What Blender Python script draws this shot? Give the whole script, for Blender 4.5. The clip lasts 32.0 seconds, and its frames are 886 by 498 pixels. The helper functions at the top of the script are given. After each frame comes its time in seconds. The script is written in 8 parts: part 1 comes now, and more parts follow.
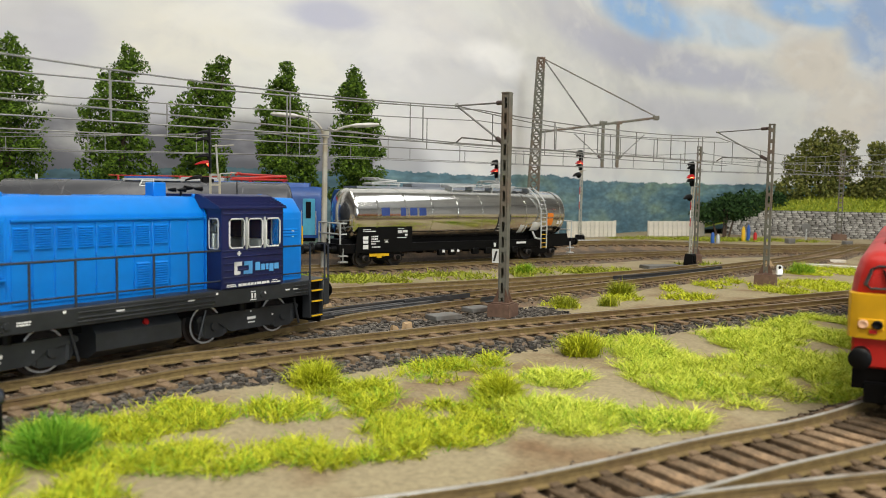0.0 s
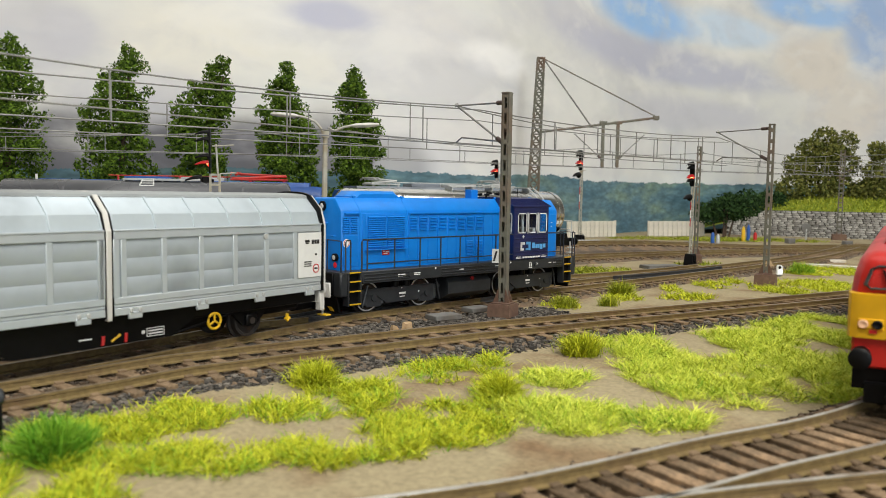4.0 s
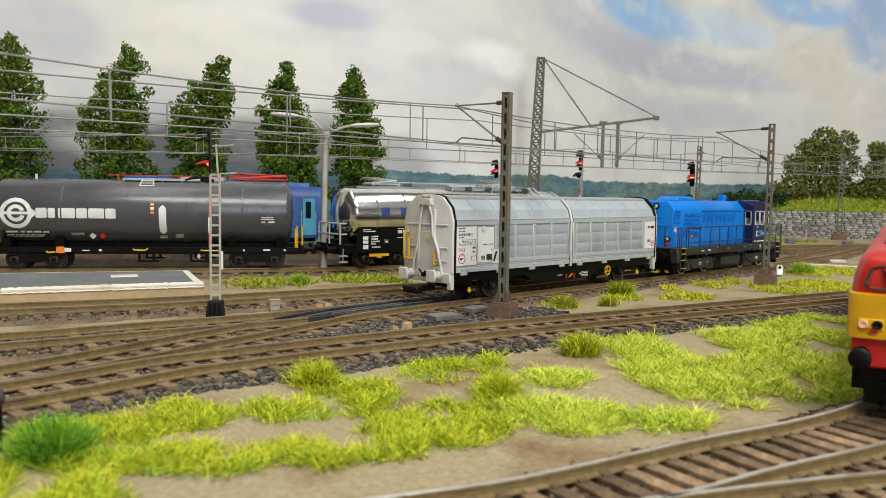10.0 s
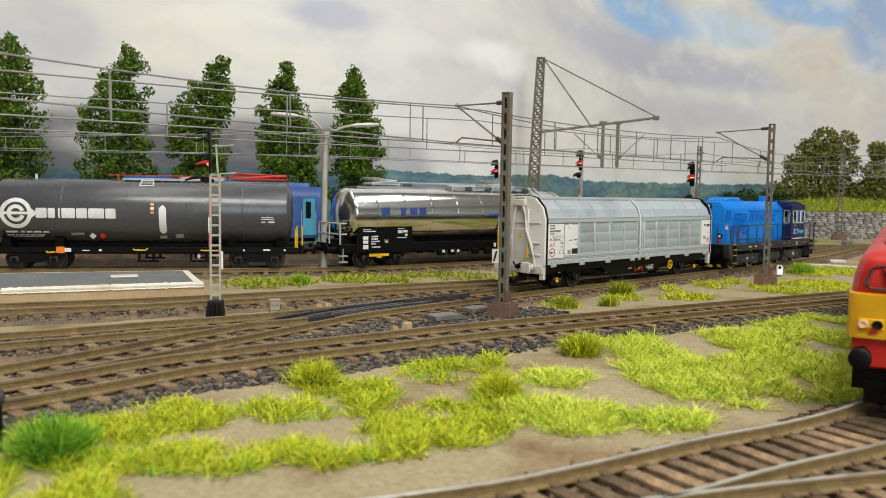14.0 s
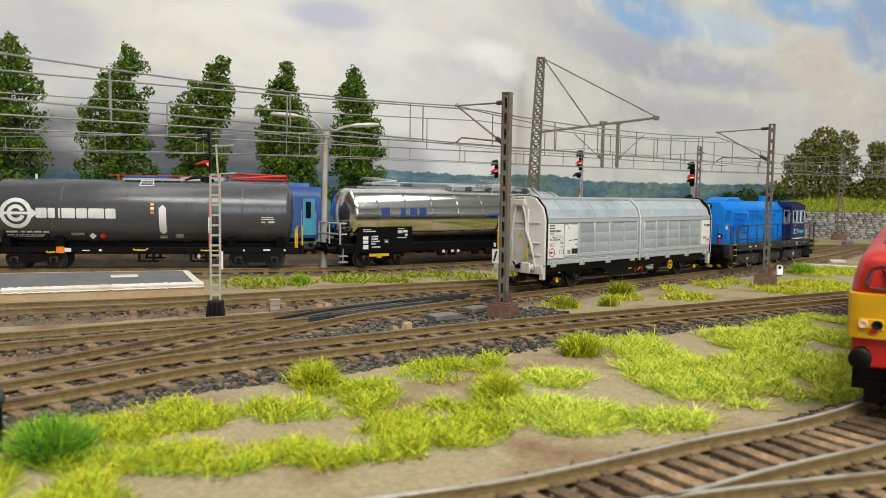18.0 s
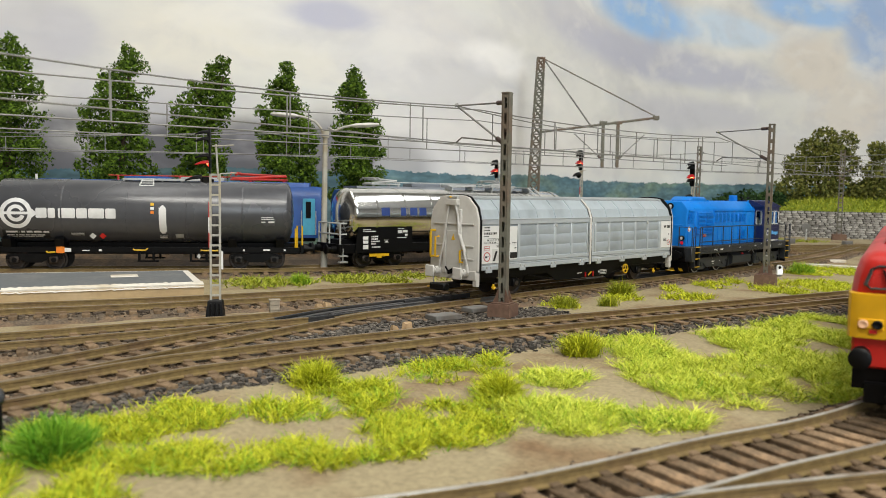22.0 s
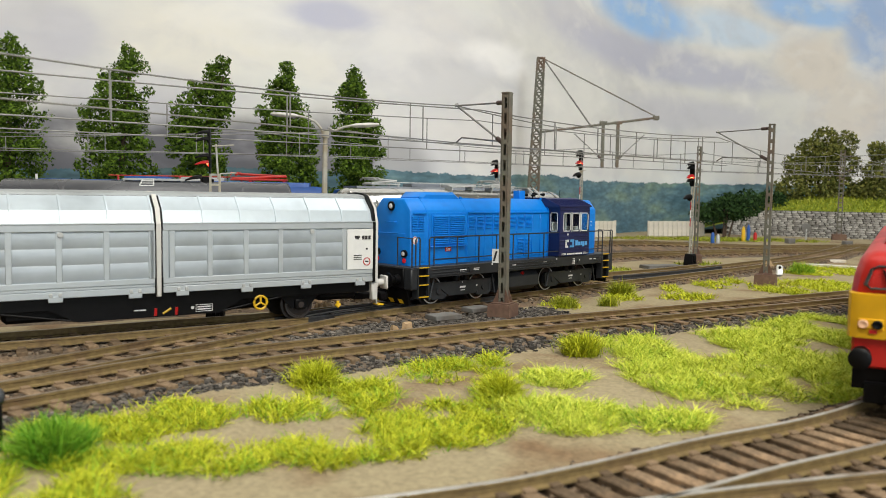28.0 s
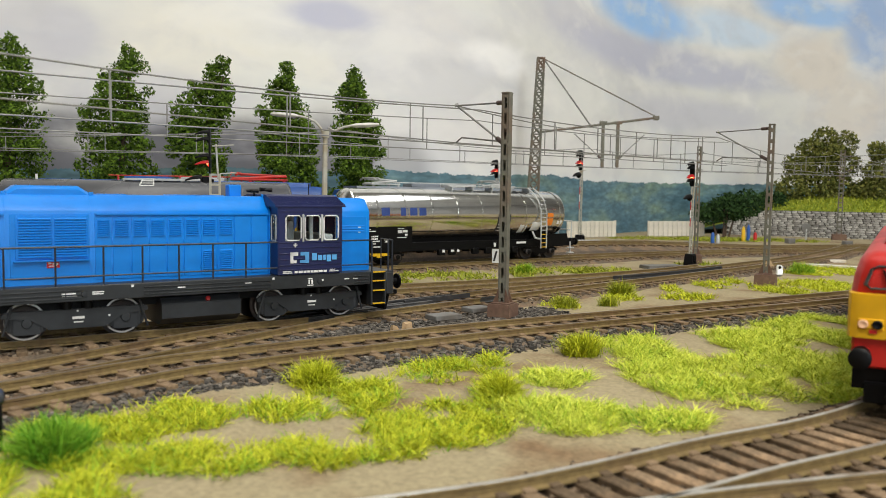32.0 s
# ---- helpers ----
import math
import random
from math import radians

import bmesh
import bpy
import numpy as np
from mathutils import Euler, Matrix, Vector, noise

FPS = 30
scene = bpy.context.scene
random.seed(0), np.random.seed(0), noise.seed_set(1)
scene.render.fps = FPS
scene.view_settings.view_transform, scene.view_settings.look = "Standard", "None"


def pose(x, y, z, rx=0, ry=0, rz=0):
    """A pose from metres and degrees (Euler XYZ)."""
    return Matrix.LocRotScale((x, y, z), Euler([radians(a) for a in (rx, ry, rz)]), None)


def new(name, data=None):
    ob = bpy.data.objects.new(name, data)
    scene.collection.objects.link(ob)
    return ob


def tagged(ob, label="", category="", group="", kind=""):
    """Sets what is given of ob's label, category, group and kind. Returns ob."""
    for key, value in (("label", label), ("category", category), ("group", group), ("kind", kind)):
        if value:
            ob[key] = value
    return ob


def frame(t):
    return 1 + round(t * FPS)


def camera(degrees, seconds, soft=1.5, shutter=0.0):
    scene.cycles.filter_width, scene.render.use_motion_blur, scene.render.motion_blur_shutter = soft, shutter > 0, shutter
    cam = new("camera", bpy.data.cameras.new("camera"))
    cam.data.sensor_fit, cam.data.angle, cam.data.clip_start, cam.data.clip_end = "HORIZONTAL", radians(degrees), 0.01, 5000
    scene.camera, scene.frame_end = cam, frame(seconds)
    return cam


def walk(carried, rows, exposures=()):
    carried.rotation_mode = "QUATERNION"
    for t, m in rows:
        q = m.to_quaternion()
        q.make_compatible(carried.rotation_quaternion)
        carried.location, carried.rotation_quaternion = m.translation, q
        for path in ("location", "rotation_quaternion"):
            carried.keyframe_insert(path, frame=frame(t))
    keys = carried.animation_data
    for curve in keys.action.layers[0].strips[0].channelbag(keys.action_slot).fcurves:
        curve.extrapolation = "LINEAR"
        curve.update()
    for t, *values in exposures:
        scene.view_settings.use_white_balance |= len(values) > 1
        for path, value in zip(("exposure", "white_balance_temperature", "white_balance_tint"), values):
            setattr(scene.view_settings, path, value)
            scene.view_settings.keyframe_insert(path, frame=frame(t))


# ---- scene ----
# A model railway at 1:87. Lengths below are in millimetres; MM turns them into metres.
MM = 0.001

cam = camera(58.5, 32.0, soft=0.75)
cam.data.dof.use_dof = True
cam.data.dof.focus_distance = 0.36
cam.data.dof.aperture_fstop = 36.0
STAND = Matrix.Translation((0, 0, 45.7 * MM)) @ pose(0, 0, 0, 86.0) @ pose(0, 0, 0, 0, 0, 0.9)
walk(cam, [(0.0, STAND), (32.0, STAND)])

# ---- light: a bright hobby room with panels in its ceiling ----
world = bpy.data.worlds.new("room_air")
world.use_nodes = True
world.node_tree.nodes["Background"].inputs[0].default_value = (0.93, 0.95, 1.0, 1)
world.node_tree.nodes["Background"].inputs[1].default_value = 0.42
scene.world = world
scene.view_settings.exposure = -0.39


def panel_light(name, x, y, z, sx, sy, watts, tint=(0.98, 0.99, 1.0)):
    data = bpy.data.lights.new(name, "AREA")
    data.shape, data.size, data.size_y, data.energy, data.color = "RECTANGLE", sx, sy, watts, tint
    ob = new(name, data)
    ob.location = (x, y, z)
    return ob


panel_light("ceiling_panel_light", -0.35, 0.25, 1.52, 0.5, 1.1, 7, (1.0, 0.97, 0.91))
panel_light("ceiling_panel_light", 0.75, 0.35, 1.52, 0.5, 1.1, 9, (0.97, 0.98, 0.98))
panel_light("ceiling_panel_light", 0.45, -0.85, 1.45, 1.6, 0.6, 58, (1.0, 0.965, 0.885))
daylight = panel_light("window_light", 1.3, -1.96, 0.62, 1.5, 0.95, 26, (0.86, 0.95, 1.0))
daylight.rotation_euler = (radians(90), 0, 0)


# ---- mesh helpers ----
class Build:
    """Collects vertices (mm) and faces of one mesh."""

    def __init__(self):
        self.v, self.f = [], []

    def add(self, verts, faces):
        n = len(self.v)
        self.v.extend(verts)
        self.f.extend([tuple(i + n for i in fc) for fc in faces])
        return self

    def box(self, x0, x1, y0, y1, z0, z1, c=0.0):
        """A block, with its edges cut off by c."""
        if c <= 0:
            return self.add([(x0, y0, z0), (x1, y0, z0), (x1, y1, z0), (x0, y1, z0), (x0, y0, z1), (x1, y0, z1), (x1, y1, z1), (x0, y1, z1)],
                            [(3, 2, 1, 0), (4, 5, 6, 7), (0, 1, 5, 4), (1, 2, 6, 5), (2, 3, 7, 6), (3, 0, 4, 7)])
        v, ids = [], {}
        for ix, x in enumerate((x0, x1)):
            for iy, y in enumerate((y0, y1)):
                for iz, z in enumerate((z0, z1)):
                    sx, sy, sz = c * (1 - 2 * ix), c * (1 - 2 * iy), c * (1 - 2 * iz)
                    for k, p in enumerate(((x, y + sy, z + sz), (x + sx, y, z + sz), (x + sx, y + sy, z))):
                        ids[ix, iy, iz, k] = len(v)
                        v.append(p)
        f = []
        for k in range(3):
            a, b = [i for i in range(3) if i != k]
            for s in (0, 1):
                q = []
                for p in ((0, 0), (1, 0), (1, 1), (0, 1)):
                    i = [0, 0, 0]
                    i[k], i[a], i[b] = s, p[0], p[1]
                    q.append(ids[(*i, k)])
                f.append(tuple(q))
        for k in range(3):
            a, b = [i for i in range(3) if i != k]
            for s in (0, 1):
                for t in (0, 1):
                    i0, i1 = [0, 0, 0], [0, 0, 0]
                    i0[a], i0[b], i1[a], i1[b], i1[k] = s, t, s, t, 1
                    f.append((ids[(*i0, a)], ids[(*i0, b)], ids[(*i1, b)], ids[(*i1, a)]))
        for ix in (0, 1):
            for iy in (0, 1):
                for iz in (0, 1):
                    f.append(tuple(ids[ix, iy, iz, k] for k in range(3)))
        return self.add(v, f)

    def tube(self, pts, r, seg=8, r2=None, caps=True):
        """A round rod along points; r to r2."""
        pts = [Vector(p) for p in pts]
        n, v, f = len(pts), [], []
        up = Vector((0, 0, 1))
        for i, p in enumerate(pts):
            d = (pts[min(i + 1, n - 1)] - pts[max(i - 1, 0)]).normalized()
            a = d.cross(up if abs(d.z) < 0.95 else Vector((1, 0, 0))).normalized()
            b = a.cross(d)
            rr = r if r2 is None else r + (r2 - r) * i / (n - 1)
            for k in range(seg):
                t = 2 * math.pi * k / seg
                v.append(tuple(p + rr * (math.cos(t) * a + math.sin(t) * b)))
        for i in range(n - 1):
            for k in range(seg):
                k2 = (k + 1) % seg
                f.append((i * seg + k, i * seg + k2, (i + 1) * seg + k2, (i + 1) * seg + k))
        if caps:
            f.append(tuple(range(seg))[::-1])
            f.append(tuple((n - 1) * seg + k for k in range(seg)))
        return self.add(v, f)

    def loft(self, rings, caps=True, closed=True):
        """Skin over rings of equally many points."""
        m, v, f = len(rings[0]), [], []
        for r in rings:
            v.extend([tuple(p) for p in r])
        for i in range(len(rings) - 1):
            for k in range(m if closed else m - 1):
                k2 = (k + 1) % m
                f.append((i * m + k, i * m + k2, (i + 1) * m + k2, (i + 1) * m + k))
        if caps:
            f.append(tuple(range(m))[::-1])
            f.append(tuple((len(rings) - 1) * m + k for k in range(m)))
        return self.add(v, f)

    def prism(self, outline, x0, x1):
        """An outline of (y, z) drawn out along x."""
        return self.loft([[(x0, y, z) for y, z in outline], [(x1, y, z) for y, z in outline]])

    def plate(self, outline, y0, y1):
        """An outline of (x, z) drawn out along y."""
        return self.loft([[(x, y0, z) for x, z in outline], [(x, y1, z) for x, z in outline]])

    def slab(self, outline, z0, z1):
        """An outline of (x, y) drawn out along z."""
        return self.loft([[(x, y, z0) for x, y in outline], [(x, y, z1) for x, y in outline]])

    def spin(self, profile, seg=24, axis="x", at=(0, 0, 0), caps=True):
        """A profile of (along, radius) turned round an axis."""
        rings = []
        for a, r in profile:
            ring = []
            for k in range(seg):
                t = 2 * math.pi * k / seg
                c, s = r * math.cos(t), r * math.sin(t)
                p = {"x": (a, c, s), "y": (c, a, s), "z": (c, s, a)}[axis]
                ring.append((p[0] + at[0], p[1] + at[1], p[2] + at[2]))
            rings.append(ring)
        return self.loft(rings, caps)

    def moved(self, m):
        self.v = [tuple(m @ Vector(p)) for p in self.v]
        return self


def mesh_of(name, b, material, smooth=40):
    me = bpy.data.meshes.new(name)
    me.from_pydata([(x * MM, y * MM, z * MM) for x, y, z in b.v], [], b.f)
    bm = bmesh.new()
    bm.from_mesh(me)
    bmesh.ops.recalc_face_normals(bm, faces=bm.faces)
    bm.to_mesh(me)
    bm.free()
    if smooth:
        me.shade_smooth()
        me.set_sharp_from_angle(angle=radians(smooth))
    me.materials.append(material)
    return me


def part(name, b, material, parent, label="", smooth=40, at=None):
    """One mesh object under a thing or a part."""
    ob = new(name, b if isinstance(b, bpy.types.Mesh) else mesh_of(name, b, material, smooth))
    ob.parent = parent
    if at:
        ob.location = Vector(at) * MM
    return tagged(ob, label)


def thing(name, label, category, x=0, y=0, z=0, turn=0, group="", kind=""):
    """An Empty at a thing's base; turn in degrees."""
    ob = new(name)
    ob.empty_display_size = 0.005
    ob.matrix_basis = pose(x * MM, y * MM, z * MM, 0, 0, turn)
    return tagged(ob, label, category, group, kind)


def solid(name, b, material, label, category="", group="", kind="", smooth=40, at=(0, 0, 0), turn=0):
    """A thing that is one mesh."""
    ob = new(name, mesh_of(name, b, material, smooth))
    ob.matrix_basis = pose(at[0] * MM, at[1] * MM, at[2] * MM, 0, 0, turn)
    return tagged(ob, label, category, group, kind)


# ---- materials ----
def surface(name, colour, rough=0.6, metal=0.0, var=0.12, size=2.0, bump=0.15, other=None, amount=0.5, gloss=0.5, by_piece=0.0, glow=None, glow_power=1.0, patch=9.0, smudge=0.0):
    """A worn surface: grain of `size` mm, blotches `patch` times as large, an `other` colour as dirt or wear."""
    m = bpy.data.materials.new(name)
    m.use_nodes = True
    t, L = m.node_tree.nodes, m.node_tree.links
    p = t["Principled BSDF"]
    p.inputs["Roughness"].default_value, p.inputs["Metallic"].default_value = rough, metal
    p.inputs["Specular IOR Level"].default_value = gloss
    co = t.new("ShaderNodeTexCoord")
    fine = t.new("ShaderNodeTexNoise")
    fine.inputs["Scale"].default_value, fine.inputs["Detail"].default_value = 1000 / size, 5
    L.new(co.outputs["Object"], fine.inputs["Vector"])
    wide = t.new("ShaderNodeTexNoise")
    wide.inputs["Scale"].default_value, wide.inputs["Detail"].default_value = 1000 / (size * patch), 4
    L.new(co.outputs["Object"], wide.inputs["Vector"])
    mix = t.new("ShaderNodeMix")
    mix.data_type = "RGBA"
    mix.inputs["A"].default_value = (*colour, 1)
    mix.inputs["B"].default_value = (*(other or tuple(c * 0.7 for c in colour)), 1)
    ramp = t.new("ShaderNodeMapRange")
    ramp.inputs["From Min"].default_value, ramp.inputs["From Max"].default_value = 0.62 - 0.3 * amount, 0.82 - 0.3 * amount
    L.new(wide.outputs["Fac"], ramp.inputs["Value"])
    L.new(ramp.outputs["Result"], mix.inputs["Factor"])
    vary = t.new("ShaderNodeMapRange")
    vary.inputs["From Min"].default_value, vary.inputs["From Max"].default_value = 0.3, 0.7
    vary.inputs["To Min"].default_value, vary.inputs["To Max"].default_value = 1 - var, 1 + var
    L.new(fine.outputs["Fac"], vary.inputs["Value"])
    scale = t.new("ShaderNodeVectorMath")
    scale.operation = "SCALE"
    L.new(mix.outputs["Result"], scale.inputs[0])
    L.new(vary.outputs["Result"], scale.inputs["Scale"])
    out = scale.outputs["Vector"]
    if by_piece:
        info = t.new("ShaderNodeObjectInfo")
        pv = t.new("ShaderNodeMapRange")
        pv.inputs["To Min"].default_value, pv.inputs["To Max"].default_value = 1 - by_piece, 1 + by_piece
        L.new(info.outputs["Random"], pv.inputs["Value"])
        s2 = t.new("ShaderNodeVectorMath")
        s2.operation = "SCALE"
        L.new(out, s2.inputs[0])
        L.new(pv.outputs["Result"], s2.inputs["Scale"])
        out = s2.outputs["Vector"]
    L.new(out, p.inputs["Base Color"])
    if bump:
        bp = t.new("ShaderNodeBump")
        bp.inputs["Strength"].default_value, bp.inputs["Distance"].default_value = bump, size * 0.25 * MM
        L.new(fine.outputs["Fac"], bp.inputs["Height"])
        L.new(bp.outputs["Normal"], p.inputs["Normal"])
    if smudge:
        rr = t.new("ShaderNodeMapRange")
        rr.inputs["To Min"].default_value, rr.inputs["To Max"].default_value = max(0.02, rough - smudge), rough + smudge
        L.new(wide.outputs["Fac"], rr.inputs["Value"])
        L.new(rr.outputs["Result"], p.inputs["Roughness"])
    if glow:
        p.inputs["Emission Color"].default_value = (*glow, 1)
        p.inputs["Emission Strength"].default_value = glow_power
    return m


SAND = surface("sand", (0.335, 0.28, 0.17), 0.95, var=0.2, size=1.1, bump=0.5, other=(0.22, 0.145, 0.08), amount=0.45, gloss=0.2, patch=25)
BALLAST = surface("ballast_stone", (0.125, 0.097, 0.07), 0.9, var=0.35, size=0.8, bump=0.3, other=(0.21, 0.14, 0.085), amount=0.6, gloss=0.3)
BALLAST_GREY = surface("ballast_grey_stone", (0.06, 0.055, 0.05), 0.85, var=0.4, size=0.8, bump=0.3, other=(0.17, 0.14, 0.11), amount=0.4, gloss=0.3)
BALLAST_DARK = surface("ballast_dark_stone", (0.085, 0.066, 0.05), 0.9, var=0.4, size=0.8, bump=0.3, other=(0.13, 0.095, 0.06), amount=0.5, gloss=0.3)
SLEEPER = surface("sleeper_wood", (0.20, 0.138, 0.083), 0.85, var=0.25, size=0.9, bump=0.3, other=(0.30, 0.22, 0.135), amount=0.5, gloss=0.25, by_piece=0.3)
SLEEPER_DARK = surface("dark_sleeper_wood", (0.175, 0.122, 0.074), 0.85, var=0.35, size=0.9, bump=0.4, other=(0.265, 0.178, 0.105), amount=0.5, gloss=0.25, by_piece=0.5)
RAIL = surface("rusty_rail", (0.195, 0.138, 0.057), 0.7, var=0.2, size=1.5, bump=0.15, other=(0.155, 0.10, 0.05), amount=0.4, gloss=0.3)
RAIL_BRIGHT = surface("polished_rail_head", (0.56, 0.53, 0.47), 0.3, metal=0.6, var=0.1, size=1.5, bump=0.04, other=(0.36, 0.30, 0.22), amount=0.35)
RAIL_TOP = surface("worn_rail_head", (0.25, 0.19, 0.12), 0.4, metal=0.45, var=0.15, size=1.5, bump=0.05, other=(0.2, 0.15, 0.1))
FROG = surface("black_frog", (0.035, 0.036, 0.038), 0.5, var=0.2, size=1.5, bump=0.1, other=(0.09, 0.08, 0.07), amount=0.4)
BLUE = surface("loco_blue_paint", (0.003, 0.205, 0.70), 0.4, gloss=0.35, var=0.04, size=3, bump=0.02, other=(0.005, 0.175, 0.62), smudge=0.06)
NAVY = surface("cab_navy_paint", (0.012, 0.018, 0.085), 0.4, var=0.06, size=3, bump=0.02)
BLACK = surface("black_plastic", (0.004, 0.004, 0.0045), 0.45, gloss=0.16, var=0.2, size=2, bump=0.05)
FRAME_GREY = surface("dark_grey_frame", (0.026, 0.029, 0.033), 0.42, gloss=0.4, var=0.12, size=2, bump=0.05)
SILVER = surface("wagon_silver_paint", (0.45, 0.495, 0.525), 0.36, metal=0.15, var=0.03, size=3, bump=0.02, other=(0.45, 0.48, 0.495), smudge=0.05)
WHITE = surface("white_paint", (0.75, 0.75, 0.73), 0.5, var=0.03, size=2, bump=0.02, other=(0.68, 0.67, 0.64))
TANK_GREY = surface("tank_dark_grey", (0.072, 0.074, 0.082), 0.27, gloss=0.6, var=0.06, size=4, bump=0.02, smudge=0.08)
CHROME = surface("polished_steel", (0.80, 0.80, 0.78), 0.15, metal=1.0, var=0.02, size=5, bump=0.02, other=(0.72, 0.71, 0.69))
YELLOW = surface("yellow_paint", (0.75, 0.45, 0.01), 0.45, var=0.06, size=2, bump=0.02)
RED = surface("red_paint", (0.50, 0.012, 0.012), 0.35, var=0.05, size=2, bump=0.02)


# ---- lines of the tracks ----
def curve_through(ctrl, n=16):
    """A smooth line through control points in the plan."""
    P = np.array(ctrl, float)
    P = np.vstack([2 * P[0] - P[1], P, 2 * P[-1] - P[-2]])
    out = []
    for i in range(1, len(P) - 2):
        a, b, c, d = P[i - 1:i + 3]
        for k in range(n):
            t = k / n
            out.append(0.5 * (2 * b + (c - a) * t + (2 * a - 5 * b + 4 * c - d) * t * t + (3 * b - a - 3 * c + d) * t ** 3))
    out.append(P[-2])
    return np.array(out)


class Line:
    """A track's centre line by its length, which is 0 at the point nearest to `zero`."""

    def __init__(self, ctrl, zero=None):
        self.p = curve_through(ctrl)
        self.s = np.r_[0, np.cumsum(np.hypot(*np.diff(self.p, axis=0).T))]
        if zero is not None:
            self.s -= self.s[np.argmin(np.hypot(*(self.p - zero).T))]

    def at(self, u):
        return np.array([np.interp(u, self.s, self.p[:, 0]), np.interp(u, self.s, self.p[:, 1])])

    def heading(self, u):
        d = self.at(u + 1.5) - self.at(u - 1.5)
        return math.atan2(d[1], d[0])

    def stand(self, u, half, z=0.0):
        """The pose of a vehicle whose wheels stand on the line at u - half and u + half."""
        a, b = self.at(u - half), self.at(u + half)
        m, d = (a + b) / 2, b - a
        return pose(m[0] * MM, m[1] * MM, z * MM, 0, 0, math.degrees(math.atan2(d[1], d[0])))


JOIN = (30.2, 375.1)
MAIN = [(10.4, 354.1), JOIN, (93, 436.2), (164, 505), (211, 551), (268, 610), (334, 687), (434, 827)]
LINE_DIVERGING = Line([(-330, -120), (-163, 114), (-127.5, 165.5), (-101.5, 202.5), (-77, 241.5), (-50.2, 283.9), (-33.5, 308.2)] + MAIN, JOIN)
LINE_STRAIGHT = Line([(-420, 135), (-298, 168), (-173.5, 218.8), (-128.6, 241.9), (-107.3, 257), (-65.9, 284.5), (-46, 300.5), (-18, 327)] + MAIN, JOIN)
LINE_NEAR = Line([(-170, 90), (-130, 140), (-91, 184), (-72, 207.5), (-60, 217.5), (-46.5, 228.5), (-15, 251), (23.5, 277.6), (126.5, 340.2), (200, 385.5), (330, 466)])
LINE_MIDDLE = Line([(-330, 225), (-240, 267), (-170, 301.5), (-113.5, 327.5), (-57.8, 360.6), (-23, 385.4), (21.3, 412), (60, 438), (105, 469), (145, 502), (185, 541)])
LINE_TANKS = Line([(-460, 420), (-340, 436), (-230, 452), (-115, 474), (-46, 500), (0, 532), (68, 583), (196, 666), (378, 748), (640, 840)])
LINE_BACK = Line([(-520, 520), (-300, 520), (-130, 535), (0, 585), (120, 672), (300, 760), (560, 860)])
LINE_FRONT = Line([(-150, 58), (-60, 88), (4, 112), (26, 123), (54, 140.5), (80, 155), (103, 172), (150, 212), (230, 290)])
LINE_FRONT_BRANCH = Line([(-90, 62), (-20, 88), (40, 111), (90, 126), (150, 140), (230, 152)])


# ---- the room round the layout ----
ROOM_WALL = surface("room_wall_paint", (0.42, 0.41, 0.39), 0.9, var=0.02, size=40, bump=0.05)
ROOM_CEILING = surface("room_ceiling_paint", (0.8, 0.8, 0.79), 0.9, var=0.02, size=40, bump=0.05)
ROOM_FLOOR = surface("room_floor_boards", (0.22, 0.18, 0.14), 0.6, var=0.1, size=20, bump=0.05)
for nm, bx in (("wall_west", (-2710, -2600, -2110, 2600, -900, 1600)),
               ("wall_east", (2900, 3010, -2110, 2600, -900, 1600)), ("wall_north", (-2710, 3010, 2600, 2710, -900, 1600))):
    solid(nm, Build().box(*bx), ROOM_WALL, "plain painted wall of the hobby room", kind="structure")
solid("wall_south", Build().box(-2600, 500, -2110, -2000, -900, 1600).box(2100, 2900, -2110, -2000, -900, 1600).box(500, 2100, -2110, -2000, -900, 100).box(500, 2100, -2110, -2000, 1150, 1600), ROOM_WALL, "plain painted wall with a window opening", kind="structure")
solid("ceiling", Build().box(-2710, 3010, -2110, 2710, 1600, 1650), ROOM_CEILING, "plain white ceiling of the hobby room", kind="structure")
solid("floor", Build().box(-2710, 3010, -2110, 2710, -950, -900), ROOM_FLOOR, "dark floor of the hobby room", kind="structure")


# ---- the ground: one sheet, a little uneven ----
def spread(lo, fine_lo, fine_hi, hi, step):
    """Coordinates that lie close together between fine_lo and fine_hi."""
    mid = list(np.arange(fine_lo, fine_hi + 0.1, step))
    a, b, d = fine_lo, fine_hi, step
    left, right = [], []
    while a > lo:
        d *= 1.35
        a -= d
        left.append(max(a, lo))
    d = step
    while b < hi:
        d *= 1.35
        b += d
        right.append(min(b, hi))
    return np.array(left[::-1] + mid + right)


def ground_height(x, y):
    """Small swells of the sand, in mm."""
    return -5.0 + 0.9 * noise.noise(Vector((x / 38, y / 38, 0))) + 0.35 * noise.noise(Vector((x / 9, y / 9, 3)))


GX, GY = spread(-1500, -230, 300, 1900, 3.2), spread(-60, 95, 560, 1900, 3.2)
gv = [(x, y, ground_height(x, y)) for y in GY for x in GX]
gn = len(GX)
gf = [(j * gn + i, j * gn + i + 1, (j + 1) * gn + i + 1, (j + 1) * gn + i) for j in range(len(GY) - 1) for i in range(gn - 1)]
solid("ground", Build().add(gv, gf), SAND, "uneven sand-coloured scenery ground", "ground", kind="structure")
solid("layout_board", Build().box(-1500, 1900, -60, 1900, -40, -9), surface("board_wood", (0.35, 0.25, 0.15), 0.7), "wooden board that carries the layout", "board", kind="structure")

